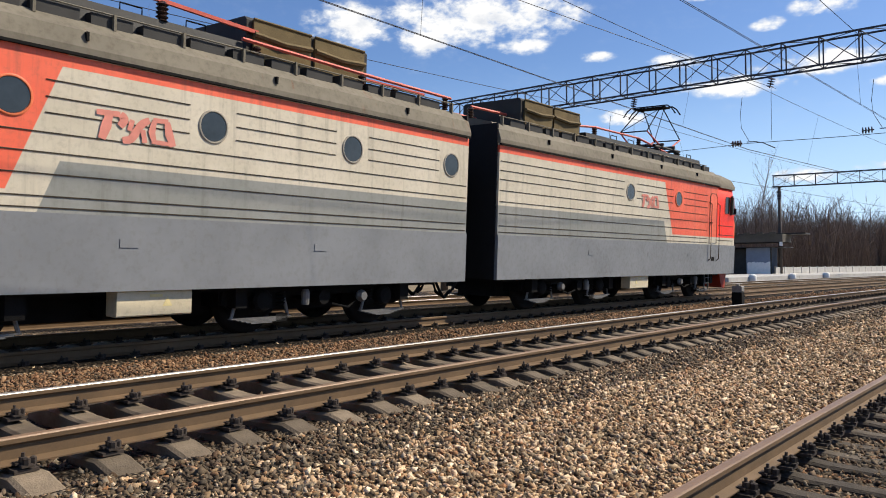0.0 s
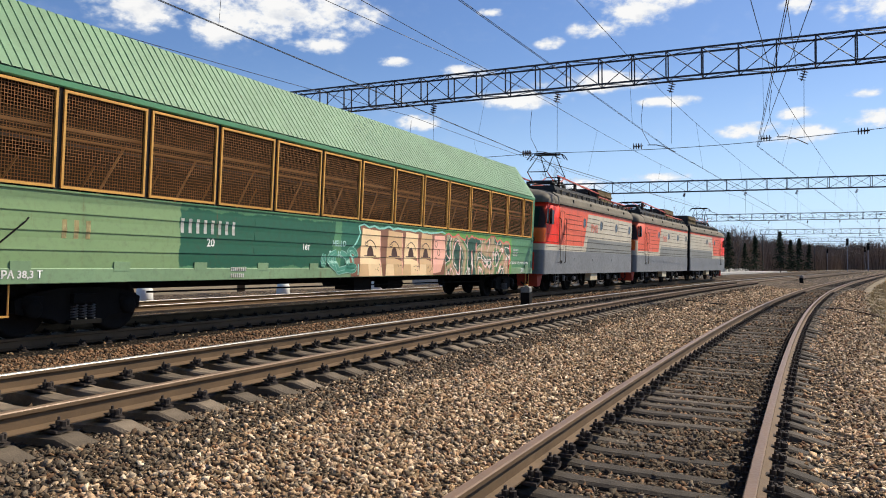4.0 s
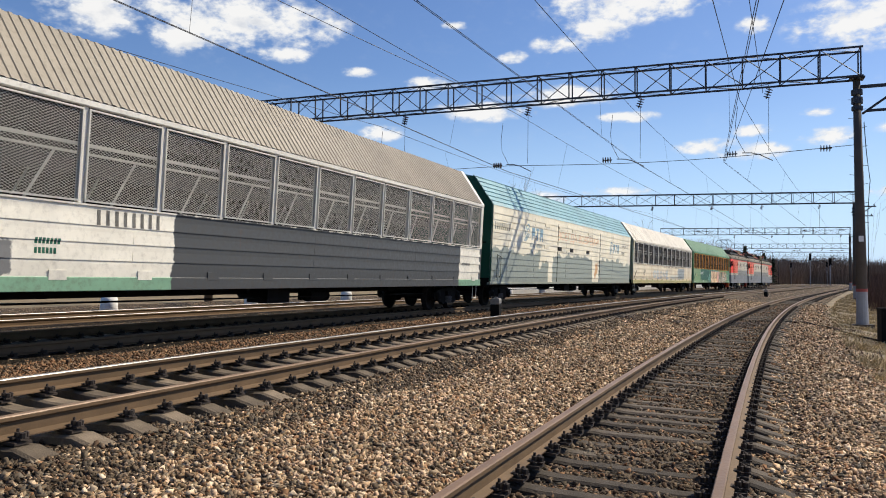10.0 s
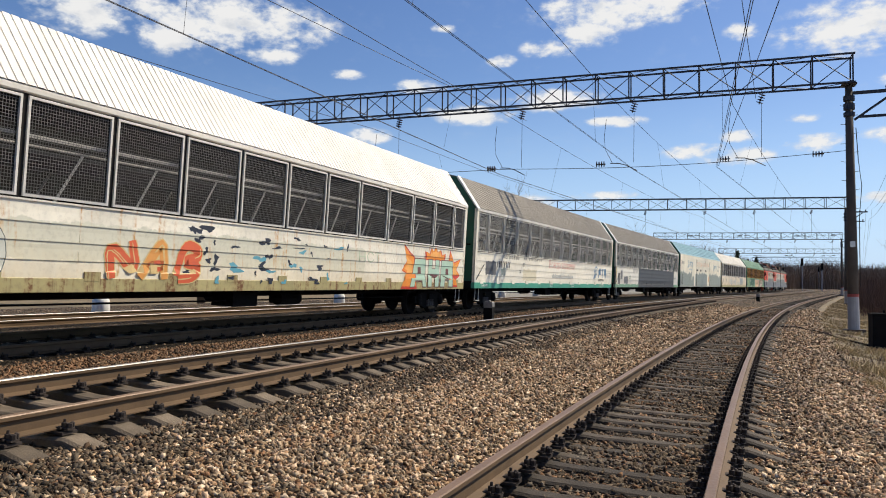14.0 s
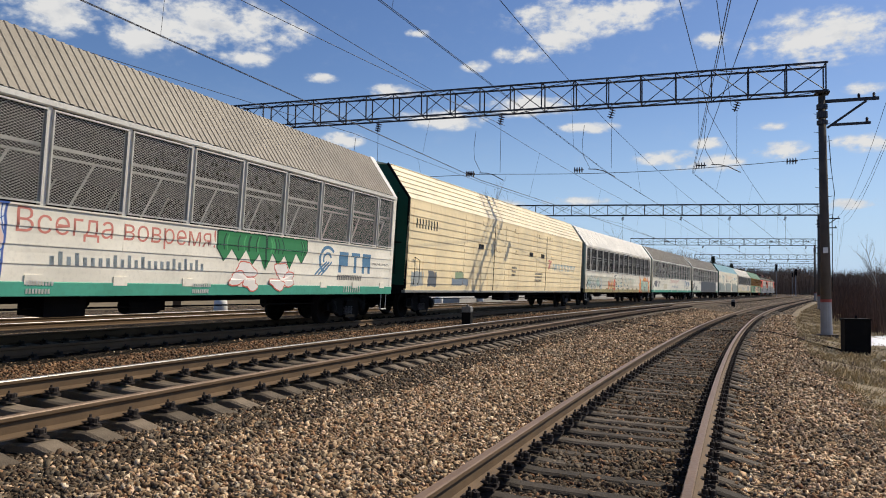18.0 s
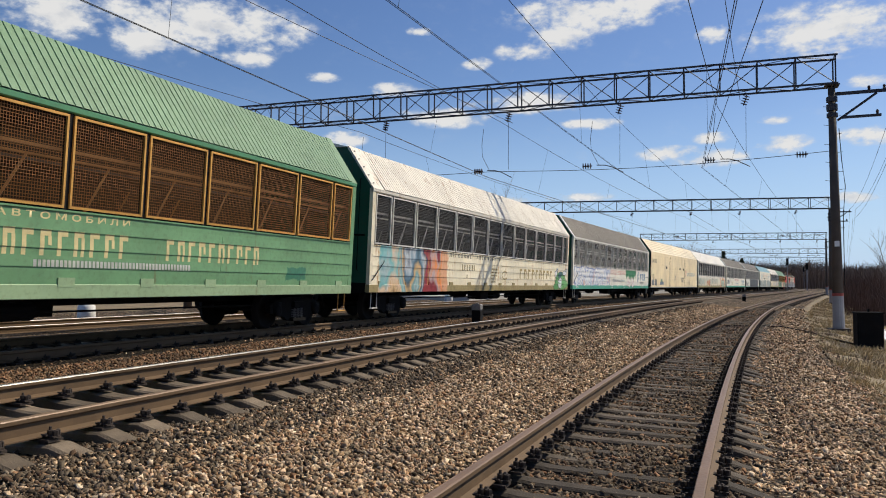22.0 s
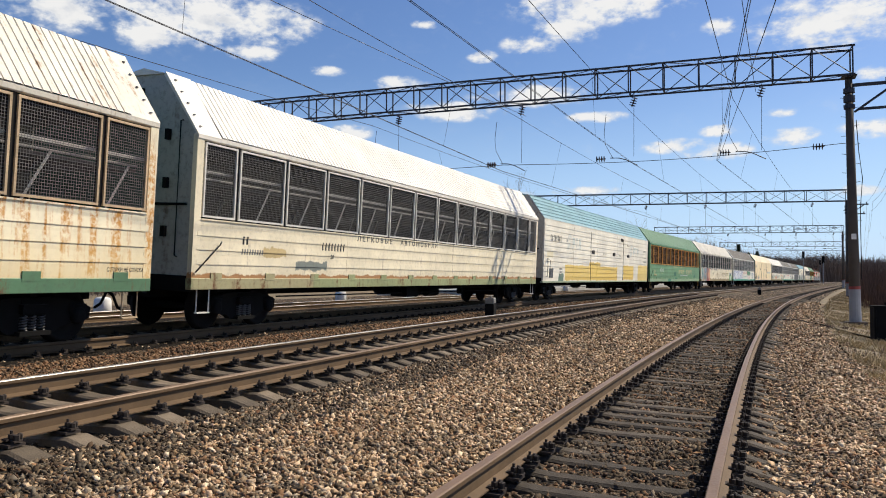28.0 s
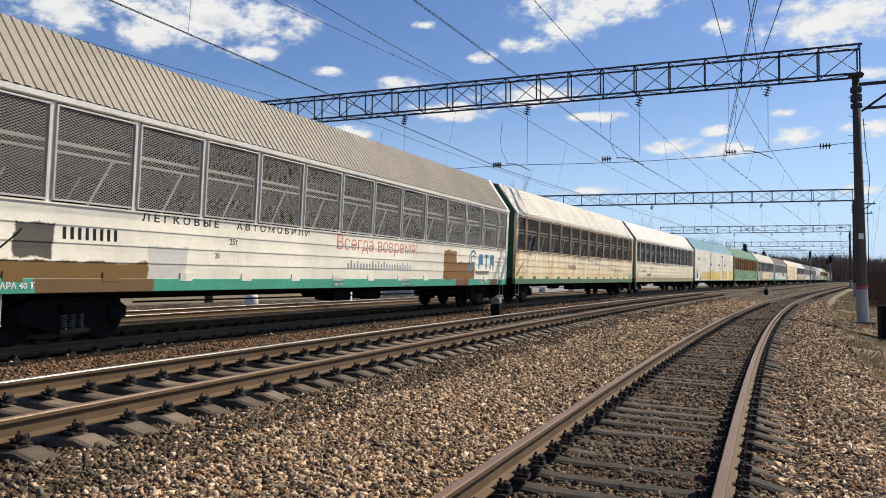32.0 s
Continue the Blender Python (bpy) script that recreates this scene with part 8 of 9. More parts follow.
def name_blocks(w, y, z, n, pitch, h, mat, label):
    """A company name as a row of plain angular blocks."""
    first = None
    for i in range(n):
        a, t = y + i * pitch, pitch * 0.24
        mb = MB().box(1.5740, 1.5760, a, a + t, z, z + h).box(1.5741, 1.5761, a + t, a + pitch * 0.62, z + h * 0.76, z + h)
        if i % 2:
            mb.box(1.5742, 1.5762, a + pitch * 0.45, a + pitch * 0.65, z if i % 4 == 1 else z + h * 0.4, z + h * 0.76)
        if first is None:
            first = part("company_mark", mb, mat, w, label)
        else:
            part("block", mb, mat, first)


CARS = "ЛЕГКОВЫЕ   АВТОМОБИЛИ"
HILL = "С ГОРКИ НЕ СПУСКАТЬ"
SLOGAN = "Всегда вовремя!"
W = dict(enumerate(WAGONS, 1))


def small_print(w, y, z, mat, lines=3, n=9, size=0.07):
    for i in range(lines):
        bars(w, y, z - i * size * 2.2, n - i, size, mat, label="small stencilled inspection marks", fill=0.7)


# green wagon with the large piece: tan block letters with brown shades, then a pink block and dark wild-style letters
def panel_letters(w):
    cream, tan, brown, pink, teal, ink = (0.86, 0.63, 0.36), (0.64, 0.42, 0.22), (0.22, 0.10, 0.06), (0.84, 0.44, 0.33), (0.28, 0.62, 0.52), (0.07, 0.035, 0.025)
    x = 1.581
    mb = MB()

    def quad(pts, lift, mi):
        mb.add([(x + lift, p, q) for p, q in pts], [tuple(range(len(pts)))], mi)

    quad([(-2.1, 0.86), (3.4, 0.86), (3.5, 2.1), (2.9, 2.2), (1.6, 2.14), (0.7, 2.2), (-0.6, 2.14), (-1.75, 2.2), (-1.5, 1.75), (-2.2, 1.35)], 0.0, 2)
    for p0, p1, mi in ((-1.72, -0.66, 0), (-0.36, 0.58, 1), (0.66, 1.54, 0), (1.64, 2.46, 1)):
        quad([(p0 + 0.02, 0.86), (p1 + 0.14, 0.86), (p1, 1.35), (p1 - 0.04, 2.08), (p0 + 0.10, 2.12), (p0 + 0.03, 1.4)], 0.002, mi)
        quad([(p0 + 0.0, 0.86), (p0 + 0.5, 0.86), (p0 + 0.42, 1.2), (p0 + 0.03, 1.25)], 0.003, 1 if mi == 0 else 0)
        c = (p0 + p1) / 2
        arch = [(c + 0.17 * math.cos(q), 1.40 + 0.27 * math.sin(q)) for q in [math.pi * k / 8 for k in range(9)]]
        quad(arch, 0.004, 5)
        ribbon(mb, [(c - 0.32, 1.40), (c + 0.30, 1.40)], 0.02, x + 0.005, 5)
        ribbon(mb, soften([(c - 0.25, 1.72), (c - 0.05, 1.84), (c + 0.14, 1.78), (c + 0.30, 1.60)]), 0.016, x + 0.005, 5)
        ribbon(mb, soften([(c - 0.26, 1.78), (c - 0.30, 1.68), (c - 0.12, 1.66), (c - 0.2, 1.8)]), 0.012, x + 0.005, 5)
        r2 = random.Random(int(p0 * 100))
        for k in range(12):
            u, v = p1 - 0.12 + r2.uniform(-0.16, 0.16), 1.12 + r2.uniform(-0.16, 0.16)
            quad([(u, v), (u + 0.03, v), (u + 0.03, v + 0.028), (u, v + 0.028)], 0.006, 5)
        ribbon(mb, [(p1 + 0.02, 0.88), (p1 - 0.01, 1.4), (p1 - 0.03, 2.08)], 0.02, x + 0.006, 3)
    quad([(2.55, 0.9), (3.1, 0.95), (3.45, 1.5), (3.35, 2.1), (2.6, 2.08)], 0.004, 3)
    for k in range(3):
        cy, cz = 2.75 + 0.2 * (k % 2), 1.3 + 0.26 * k
        ribbon(mb, [(cy + 0.09 * math.cos(q * 0.7), cz + 0.10 * math.sin(q * 0.7)) for q in range(10)], 0.013, x + 0.006, 5)
    r2 = random.Random(8)
    ribbon(mb, [(-1.8 + 0.26 * k, 2.18 + r2.uniform(-0.04, 0.05)) for k in range(21)], 0.03, x + 0.006, 4)
    ribbon(mb, soften([(-1.78, 0.9), (-1.78, 1.3), (-2.3, 1.4), (-1.7, 1.9), (-1.8, 2.18)]), 0.03, x + 0.006, 4)
    part("graffiti", mb, [paint(c) for c in (cream, tan, brown, pink, teal, ink)], w, "tan block letters with brown shades and a teal outline")


panel_letters(W[1])
graffiti(W[1], -3.3, -1.9, 0.86, 1.6, [(0.05, 0.22, 0.15), (0.08, 0.28, 0.20)], [(0.28, 0.50, 0.40)], 34, 3, "teal graffiti arrow", 3, 0.02, wild=1.5)
lettering(W[1], "RANGE", -3.12, 1.30, 0.22, paint((0.42, 0.66, 0.60)), label="hand-sprayed pale teal word")
lettering(W[1], "HELLO", -2.98, 1.58, 0.20, paint((0.42, 0.66, 0.60)), label="hand-sprayed pale teal word")
bars(W[1], -8.0, 1.74, 8, 0.20, "white_mark", label="white wagon number as plain bars")
lettering(W[1], "20", -7.3, 1.46, 0.22, "white_mark")
lettering(W[1], "16т", -4.2, 1.46, 0.20, "white_mark")
fitted(W[1], HILL, 9.2, 11.4, 1.20, 0.13, "white_mark")
lettering(W[1], "[20]", 10.5, 0.88, 0.20, "white_mark", 1.571)
bars(W[1], -10.5, 1.55, 3, 0.22, "yellow_mark", label="yellow owner's mark as plain bars")
lettering(W[1], "ТАРА 38,3 Т", -11.7, 0.90, 0.16, "white_mark", 1.571)
small_print(W[1], -6.6, 1.02, "white_mark", 2, 8, 0.06)
small_print(W[1], 9.6, 1.75, "white_mark", 3, 12, 0.05)

# dirty cream wagon
fitted(W[2], CARS, -1.4, 5.4, 2.09, 0.20, "black_mark", 1.6)
graffiti(W[2], -5.4, 0.6, 1.15, 1.95, [(0.50, 0.52, 0.50), (0.46, 0.44, 0.40)], [(0.36, 0.38, 0.42)], 41, 5, "faded grey-blue graffiti", 2, 0.02)
graffiti(W[2], 4.7, 8.0, 1.12, 2.1, [(0.30, 0.33, 0.33), (0.36, 0.38, 0.37)], [(0.50, 0.52, 0.52), (0.2, 0.22, 0.24)], 42, 5, "grey scribbled graffiti", 3, 0.018)
bars(W[2], -8.6, 1.72, 5, 0.12, "black_mark", label="black wagon number as plain bars")
small_print(W[2], -8.6, 1.6, "black_mark", 2, 7, 0.06)

# closed wagon with a blue roof
bars(W[3], -12.7, 3.14, 8, 0.23, "black_mark", label="black wagon number as plain bars")
logo(W[3], -9.05, 2.84, 0.62, "logo_worn")
logo(W[3], 7.0, 2.78, 0.60, "logo_worn")
fitted(W[3], "ВСЕГДА ВОВРЕМЯ!", -4.2, 3.95, 3.00, 0.60, "faded_orange")
bars(W[3], -8.34, 2.58, 14, 0.13, "faded_blue", label="pale blue company name as plain bars", fill=0.5)
fitted(W[3], "ЗАПРЕЩАЮТСЯ", 10.3, 12.0, 3.25, 0.20, "grey_mark")
small_print(W[3], 10.2, 2.9, "grey_mark", 2, 16, 0.06)
small_print(W[3], 4.2, 2.2, "grey_mark", 3, 7, 0.07)

# grey overpainted wagon
bars(W[4], -6.74, 1.96, 8, 0.195, "grey_mark", label="grey wagon number as plain bars")
small_print(W[4], 9.9, 1.6, "grey_mark", 1, 12, 0.07)
small_print(W[4], -7.9, 1.6, "green_mark", 2, 7, 0.07)

# off-white wagons with a slogan
for k, e in ((5, 0.0), (14, 0.0), (8, 0.3)):
    w = W[k]
    if k != 8:
        c0 = -8.85 if k == 5 else -8.67
        fitted(w, CARS, c0, c0 + 5.45, 2.09, 0.20, "black_mark", 1.6)
    fitted(w, SLOGAN, *((-2.25, 2.67) if k == 5 else (-2.30, 2.62) if k == 8 else (-1.95, 2.93)), 1.75, 0.55, "red_mark")
    bars(w, -1.34 if k == 14 else -1.58, 1.36, 23, 0.173, "teal_mark", label="grey-blue web address as plain bars", fill=0.5, uneven=True)
    broad = 1.08 if k == 14 else 1.25
    mark = logo(w, 8.25, 1.40, 0.62, "logo_blue")
    mark.scale, mark.location = (1, broad, 1), (0, 10.26 - 10.76 * broad, 0)
    bars(w, 8.2, 1.25, 14, 0.11, "grey_mark", label="small grey line of bars", fill=0.75)
    fitted(w, HILL, 10.3, 11.6, 1.72, 0.09, "black_mark")
    lettering(w, "ТАРА 40 Т", -11.48 if k == 14 else -11.2, 0.89, 0.14, "white_mark", 1.571)
    bars(w, 8.6, 0.90, 8, 0.14, "white_mark", 1.571, label="white wagon number as plain bars")
    small_print(w, -2.0, 1.02, "white_mark", 2, 9, 0.06)
    small_print(w, 2.0, 1.02, "white_mark", 2, 10, 0.06)
for k, y, sz in ((5, -9.5, 0.21), (14, -10.33, 0.15)):
    bars(W[k], y, 1.72, 8, sz, "black_mark", label="black wagon number as plain bars", fill=0.45)
lettering(W[5], "25т", -6.24, 1.80, 0.22, "black_mark")
lettering(W[5], "20", -6.64, 1.50, 0.19, "black_mark")
lettering(W[14], "25т", -6.2, 1.76, 0.18, "black_mark")
lettering(W[14], "20", -6.64, 1.47, 0.15, "black_mark")

# rusty white wagon with orange and mint piece
def flame_piece(w):
    """Mint block letters with maroon edges between spiky orange flames."""
    flames = (((6.45, 0.9), (6.85, 1.35), (6.5, 1.45), (6.8, 1.75), (6.55, 2.28), (7.05, 2.0), (7.35, 1.9), (7.6, 0.9)),
              ((8.3, 1.85), (8.25, 2.12), (8.6, 2.05), (8.75, 2.25), (8.95, 2.12), (9.1, 2.36), (9.3, 2.1), (9.55, 2.22), (9.7, 2.0), (9.95, 2.1), (9.9, 1.85)),
              ((10.5, 0.95), (10.35, 1.9), (10.45, 2.22), (10.85, 1.8), (11.5, 1.95), (11.1, 1.55), (11.45, 1.35), (11.05, 1.2), (11.25, 0.95)))
    for pts in flames:
        cy, cz = sum(p[0] for p in pts) / len(pts), sum(p[1] for p in pts) / len(pts)
        mb = MB()
        for k, (grow_, mi) in enumerate(((1.06, 0), (0.94, 1), (0.55, 2))):
            mb.add([(1.5800 + 0.002 * k, cy + (p - cy) * grow_, cz + (q - cz) * grow_) for p, q in pts], [tuple(range(len(pts)))], mi)
        part("graffiti", mb, [paint((0.55, 0.05, 0.03)), paint((0.80, 0.27, 0.04)), paint((0.84, 0.40, 0.10))], w, "orange painted flame with a red edge")
    letters = (((7.10, 0.92), (7.25, 1.30), (7.42, 1.86), (8.28, 1.86), (8.28, 1.30), (8.42, 0.92), (8.1, 0.92), (8.05, 1.12), (7.5, 1.12), (7.45, 0.92)),
               ((8.52, 0.92), (8.52, 1.86), (8.86, 1.86), (8.86, 1.55), (9.12, 1.55), (9.12, 1.86), (9.48, 1.86), (9.48, 0.92), (9.12, 0.92), (9.12, 1.25), (8.86, 1.25), (8.86, 0.92)),
               ((9.60, 0.92), (9.66, 1.86), (10.72, 1.86), (10.80, 0.92), (10.38, 0.92), (10.36, 1.2), (10.02, 1.2), (10.0, 0.92)))
    for k, pts in enumerate(letters):
        cy, cz = sum(p[0] for p in pts) / len(pts), 1.4
        mb = MB()
        mb.add([(1.5860, cy + (p - cy) * 1.04, cz + (q - cz) * 1.03) for p, q in pts], [tuple(range(len(pts)))], 1)
        mb.add([(1.5880, p, q) for p, q in pts], [tuple(range(len(pts)))], 0)
        ribbon(mb, list(pts) + [pts[0]], 0.022, 1.5890, 1)
        if k != 1:
            mb.add([(1.5900, cy + a, b) for a, b in ((-0.14, 1.36), (0.14, 1.36), (0.12, 1.58), (-0.12, 1.58))], [(0, 1, 2, 3)], 1)
        part("graffiti", mb, [paint((0.42, 0.58, 0.45)), paint((0.15, 0.055, 0.05))], w, "mint-green block letter with a maroon edge")


flame_piece(W[6])
scraps(W[6], -3.6, 3.2, 1.0, 2.18, 46, 65, "chipped black and blue scraps of old paint")
graffiti(W[6], -11.4, -7.2, 0.95, 2.1, [(0.42, 0.52, 0.44), (0.55, 0.55, 0.48)], [(0.08, 0.10, 0.10), (0.2, 0.35, 0.25)], 63, 5, "grey-green scribbled graffiti", 3, 0.018)
graffiti(W[6], -5.4, -2.8, 0.95, 1.9, [(0.62, 0.12, 0.05), (0.66, 0.30, 0.08)], [(0.62, 0.45, 0.2)], 64, 3, "red and orange graffiti", 2)

# closed cream wagon
bars(W[7], -12.4, 3.14, 8, 0.25, "black_mark", label="black wagon number as plain bars")
name_blocks(W[7], 5.9, 2.12, 15, 0.36, 0.36, "faded_blue", "pale blue company name as plain blocks")
part("company_mark", MB().plate([(4.9, 2.2), (5.1, 2.1), (5.6, 2.6), (5.4, 2.68)], 1.5743, 1.577).plate([(4.8, 2.62), (5.15, 2.5), (5.25, 2.7)], 1.5743, 1.577), "red_mark", W[7], "red company mark")
small_print(W[7], 2.4, 1.8, "grey_mark", 3, 18, 0.08)
small_print(W[7], -1.5, 2.0, "grey_mark", 3, 9, 0.08)

# blue outline piece
def wing_piece(w):
    """Dark green spiky wings over two pale figures with red outlines."""
    r2 = random.Random(82)
    for side_ in (-1, 1):
        mb = MB()
        top = [(4.6 + side_ * (0.05 + 0.30 * k), 2.26 + (0.05 if k % 2 else -0.03)) for k in range(7)]
        low = [(4.6 + side_ * (1.85 - 0.26 * k), (1.62 if k % 2 else 1.92) + r2.uniform(-0.06, 0.06) - 0.02 * k) for k in range(8)]
        pts = top + low
        if side_ < 0:
            pts = pts[::-1]
        cy, cz = sum(p[0] for p in pts) / len(pts), sum(p[1] for p in pts) / len(pts)
        mb.add([(1.5800, cy + (p - cy) * 1.05, cz + (q - cz) * 1.06) for p, q in pts], [tuple(range(len(pts)))], 1)
        mb.add([(1.5815, p, q) for p, q in pts], [tuple(range(len(pts)))], 0)
        for k in range(9):
            a = 4.6 + side_ * r2.uniform(0.15, 1.7)
            ribbon(mb, soften([(a, 2.2), (a + side_ * 0.1, 2.02), (a + side_ * 0.04, 1.84)]), 0.022, 1.5830 + 0.0002 * k, 1 + k % 2)
        part("graffiti", mb, [paint((0.035, 0.20, 0.07)), paint((0.015, 0.06, 0.03)), paint((0.08, 0.34, 0.12))], w, "dark green painted wing")
        body = MB()
        c = 4.6 + side_ * 0.75
        for k, (dy, z, ry, rz) in enumerate(((0.0, 1.42, 0.34, 0.20), (side_ * 0.3, 1.22, 0.30, 0.16), (-side_ * 0.18, 1.10, 0.30, 0.14))):
            ln = blob(body, c + dy, z, ry, rz, 1.5802 + 0.0012 * k, r2, 0, 20, 0.4)
            ribbon(body, ln + ln[:1], 0.016, 1.5808 + 0.0012 * k, 1)
        part("graffiti", body, [paint((0.80, 0.74, 0.68)), paint((0.60, 0.14, 0.10))], w, "pale painted figure with a red outline")


wing_piece(W[8])



def bush(w):
    """Green painted bush with pale curls and a pale middle, thin black outlines."""
    r2 = random.Random(93)
    mb = MB()
    for i, (cy, cz, ry, rz) in enumerate(((9.5, 1.12, 0.62, 0.30), (11.0, 1.15, 0.75, 0.34), (10.2, 1.35, 0.85, 0.42), (10.7, 1.5, 0.7, 0.26), (9.7, 1.5, 0.5, 0.24))):
        ln = blob(mb, cy, cz, ry, rz, 1.5810 + 0.0004 * i, r2, i % 2, 30, 0.35)
        ribbon(mb, ln + ln[:1], 0.012, 1.5832 + 0.0002 * i, 2)
    for i, (cy, cz, ry, rz, mi) in enumerate(((10.2, 1.68, 0.42, 0.18, 4), (10.15, 1.22, 0.36, 0.34, 3), (9.3, 1.72, 0.2, 0.2, 3), (9.5, 1.94, 0.2, 0.1, 3), (11.1, 1.78, 0.34, 0.14, 3), (11.5, 1.94, 0.2, 0.09, 3))):
        ln = blob(mb, cy, cz, ry, rz, 1.5850 + 0.0004 * i, r2, mi, 24, 0.3)
        ribbon(mb, ln + ln[:1], 0.014, 1.5880 + 0.0002 * i, 2)
    for i in range(16):
        cy, cz = r2.uniform(8.8, 11.8), r2.uniform(0.95, 1.9)
        ribbon(mb, soften([(cy, cz), (cy + r2.uniform(-0.2, 0.2), cz + 0.06), (cy + r2.uniform(-0.3, 0.3), cz + r2.uniform(-0.15, 0.15))]), 0.011, 1.5895, 2)
    mb.v = [(a, min(11.88, max(8.7, b)), min(2.1, max(SILL0 + 0.02, c))) for a, b, c in mb.v]
    part("graffiti", mb, [paint(c) for c in ((0.10, 0.30, 0.09), (0.15, 0.38, 0.12), (0.02, 0.03, 0.02), (0.66, 0.66, 0.66), (0.03, 0.10, 0.10))], w, "green painted bush with pale curls")


bush(W[9])
lettering(W[6], "НСТ", 3.6, 1.55, 0.42, paint((0.50, 0.56, 0.40)), wide=1.6)
fitted(W[9], CARS, -5.85, -0.05, 2.10, 0.19, "black_mark", 1.6)
M["olive_faded"] = plain("worn olive lettering", (0.34, 0.26, 0.11), 0.7, 0.0, 0.3, 5, 60)
name_blocks(W[9], 2.75, 1.40, 9, 0.66, 0.46, "olive_faded", "olive-brown company name as plain blocks")
ring = MB()
ribbon(ring, [(0.58 + 0.36 * math.cos(q * 0.45), 1.52 + 0.17 * math.sin(q * 0.45)) for q in range(15)], 0.03, 1.5745)
ribbon(ring, [(0.58, 1.45), (0.58, 1.78)], 0.022, 1.5746)
part("company_mark", ring, "olive_faded", W[9], "olive-brown oval company mark")
frame_lines = MB()
for p in ([(0.06, 1.22), (0.06, 1.92)], [(0.06, 1.92), (1.82, 1.92)], [(1.82, 1.92), (1.82, 1.22)], [(1.82, 1.22), (0.06, 1.22)]):
    ribbon(frame_lines, p, 0.01, 1.5744)
part("painted_frame", frame_lines, "olive_faded", W[9], "thin olive painted frame")
small_print(W[9], -1.2, 1.72, "olive_faded", 5, 14, 0.06)
bars(W[9], -4.55, 1.64, 8, 0.18, "olive_mark", label="brown wagon number as plain bars")
lettering(W[9], "20", -4.1, 1.34, 0.17, "olive_mark")
lettering(W[9], "ТАРА", -10.9, 1.0, 0.10, "white_mark", 1.571)
lettering(W[9], "38", -10.9, 0.86, 0.16, "white_mark", 1.571)

# faded green wagon
name_blocks(W[10], 0.3, 1.54, 9, 0.335, 0.42, "yellow_mark", "cream-yellow company name as plain blocks")
name_blocks(W[10], 4.2, 1.54, 10, 0.32, 0.42, "yellow_mark", "cream-yellow company name as plain blocks")
fitted(W[10], CARS, -2.15, 3.2, 2.10, 0.15, "yellow_mark", 1.6)
bars(W[10], -8.0, 1.72, 8, 0.19, "white_mark", label="white wagon number as plain bars")
lettering(W[10], "20", -7.4, 1.44, 0.20, "yellow_mark")
bars(W[10], -10.4, 1.55, 3, 0.20, "yellow_mark", label="yellow owner's mark as plain bars")
bars(W[10], -10.4, 1.34, 9, 0.11, "yellow_mark", label="yellow owner's name as plain bars", fill=0.75)
small_print(W[10], 1.2, 1.36, "white_mark", 1, 44, 0.085)

# second closed wagon with a blue roof
bars(W[11], -11.9, 3.02, 8, 0.24, "black_mark", label="black wagon number as plain bars")
lettering(W[11], "20", -9.2, 3.05, 0.24, "grey_mark")
logo(W[11], -8.96, 2.68, 0.66, "logo_ghost")
logo(W[11], 6.68, 2.68, 0.68, "logo_ghost")
fitted(W[11], "ЗАПРЕЩАЮТСЯ", 11.16, 12.31, 3.10, 0.19, "grey_mark")
small_print(W[11], 10.99, 2.68, "grey_mark", 1, 26, 0.06)
small_print(W[11], 11.2, 2.36, "grey_mark", 1, 22, 0.06)
small_print(W[11], -10.3, 1.55, "grey_mark", 3, 8, 0.07)

# last cream wagons
fitted(W[12], CARS, -5.38, 0.1, 2.09, 0.20, "black_mark", 1.6)
bars(W[12], -7.15, 1.80, 8, 0.148, "black_mark", label="thin black wagon number as plain bars", fill=0.4)
lettering(W[12], "20", -6.73, 1.56, 0.16, "black_mark")
bars(W[12], -10.38, 1.60, 9, 0.09, "grey_mark", label="owner's name as plain bars", fill=0.5)
bars(W[12], -10.36, 1.82, 2, 0.13, "black_mark", label="owner's mark as plain bars", fill=0.5)
fitted(W[13], HILL, 10.85, 11.84, 1.18, 0.10, "black_mark")
tag = MB()
ribbon(tag, [(6.75 + 0.2 * math.cos(q * 0.63), 1.5 + 0.2 * math.sin(q * 0.63)) for q in range(11)], 0.018, 1.5745)
ribbon(tag, [(6.97, 1.3), (6.97, 1.65), (6.93, 2.0)], 0.018, 1.5747)
ribbon(tag, [(7.35 + 0.2 * math.cos(0.8 + q * 0.55), 1.5 + 0.2 * math.sin(0.8 + q * 0.55)) for q in range(9)], 0.018, 1.5746)
part("graffiti", tag, paint((0.06, 0.06, 0.07)), W[13], "thin black outline letters")
bars(W[13], -4.0, 1.55, 8, 0.2, "grey_mark", label="grey wagon number as plain bars", fill=0.5)
fitted(W[13], CARS, -3.0, 3.0, 2.09, 0.20, "grey_mark", 1.6)
# ---- drifting fair-weather clouds on a far shell of sky ----
CLOUDS = [(-45.8, 17.6, 3.9, 1.7), (-36.3, 18.1, 8.6, 2.1), (-40.2, 16.6, 2.6, 1.2), (-33.5, 16.1, 2.6, 0.7), (-7.1, 19.6, 7.2, 1.5), (-9.9, 18.0, 2.9, 1.1),
          (-12.4, 17.1, 2.3, 0.8), (8.0, 16.9, 5.2, 2.0), (-16.0, 16.3, 1.2, 0.5), (-20.4, 18.5, 1.0, 0.4), (-25.9, 10.8, 1.7, 0.7), (-18.3, 12.4, 4.2, 0.8),
          (-12.4, 13.4, 4.8, 0.9), (-22.1, 14.4, 2.2, 0.6)]
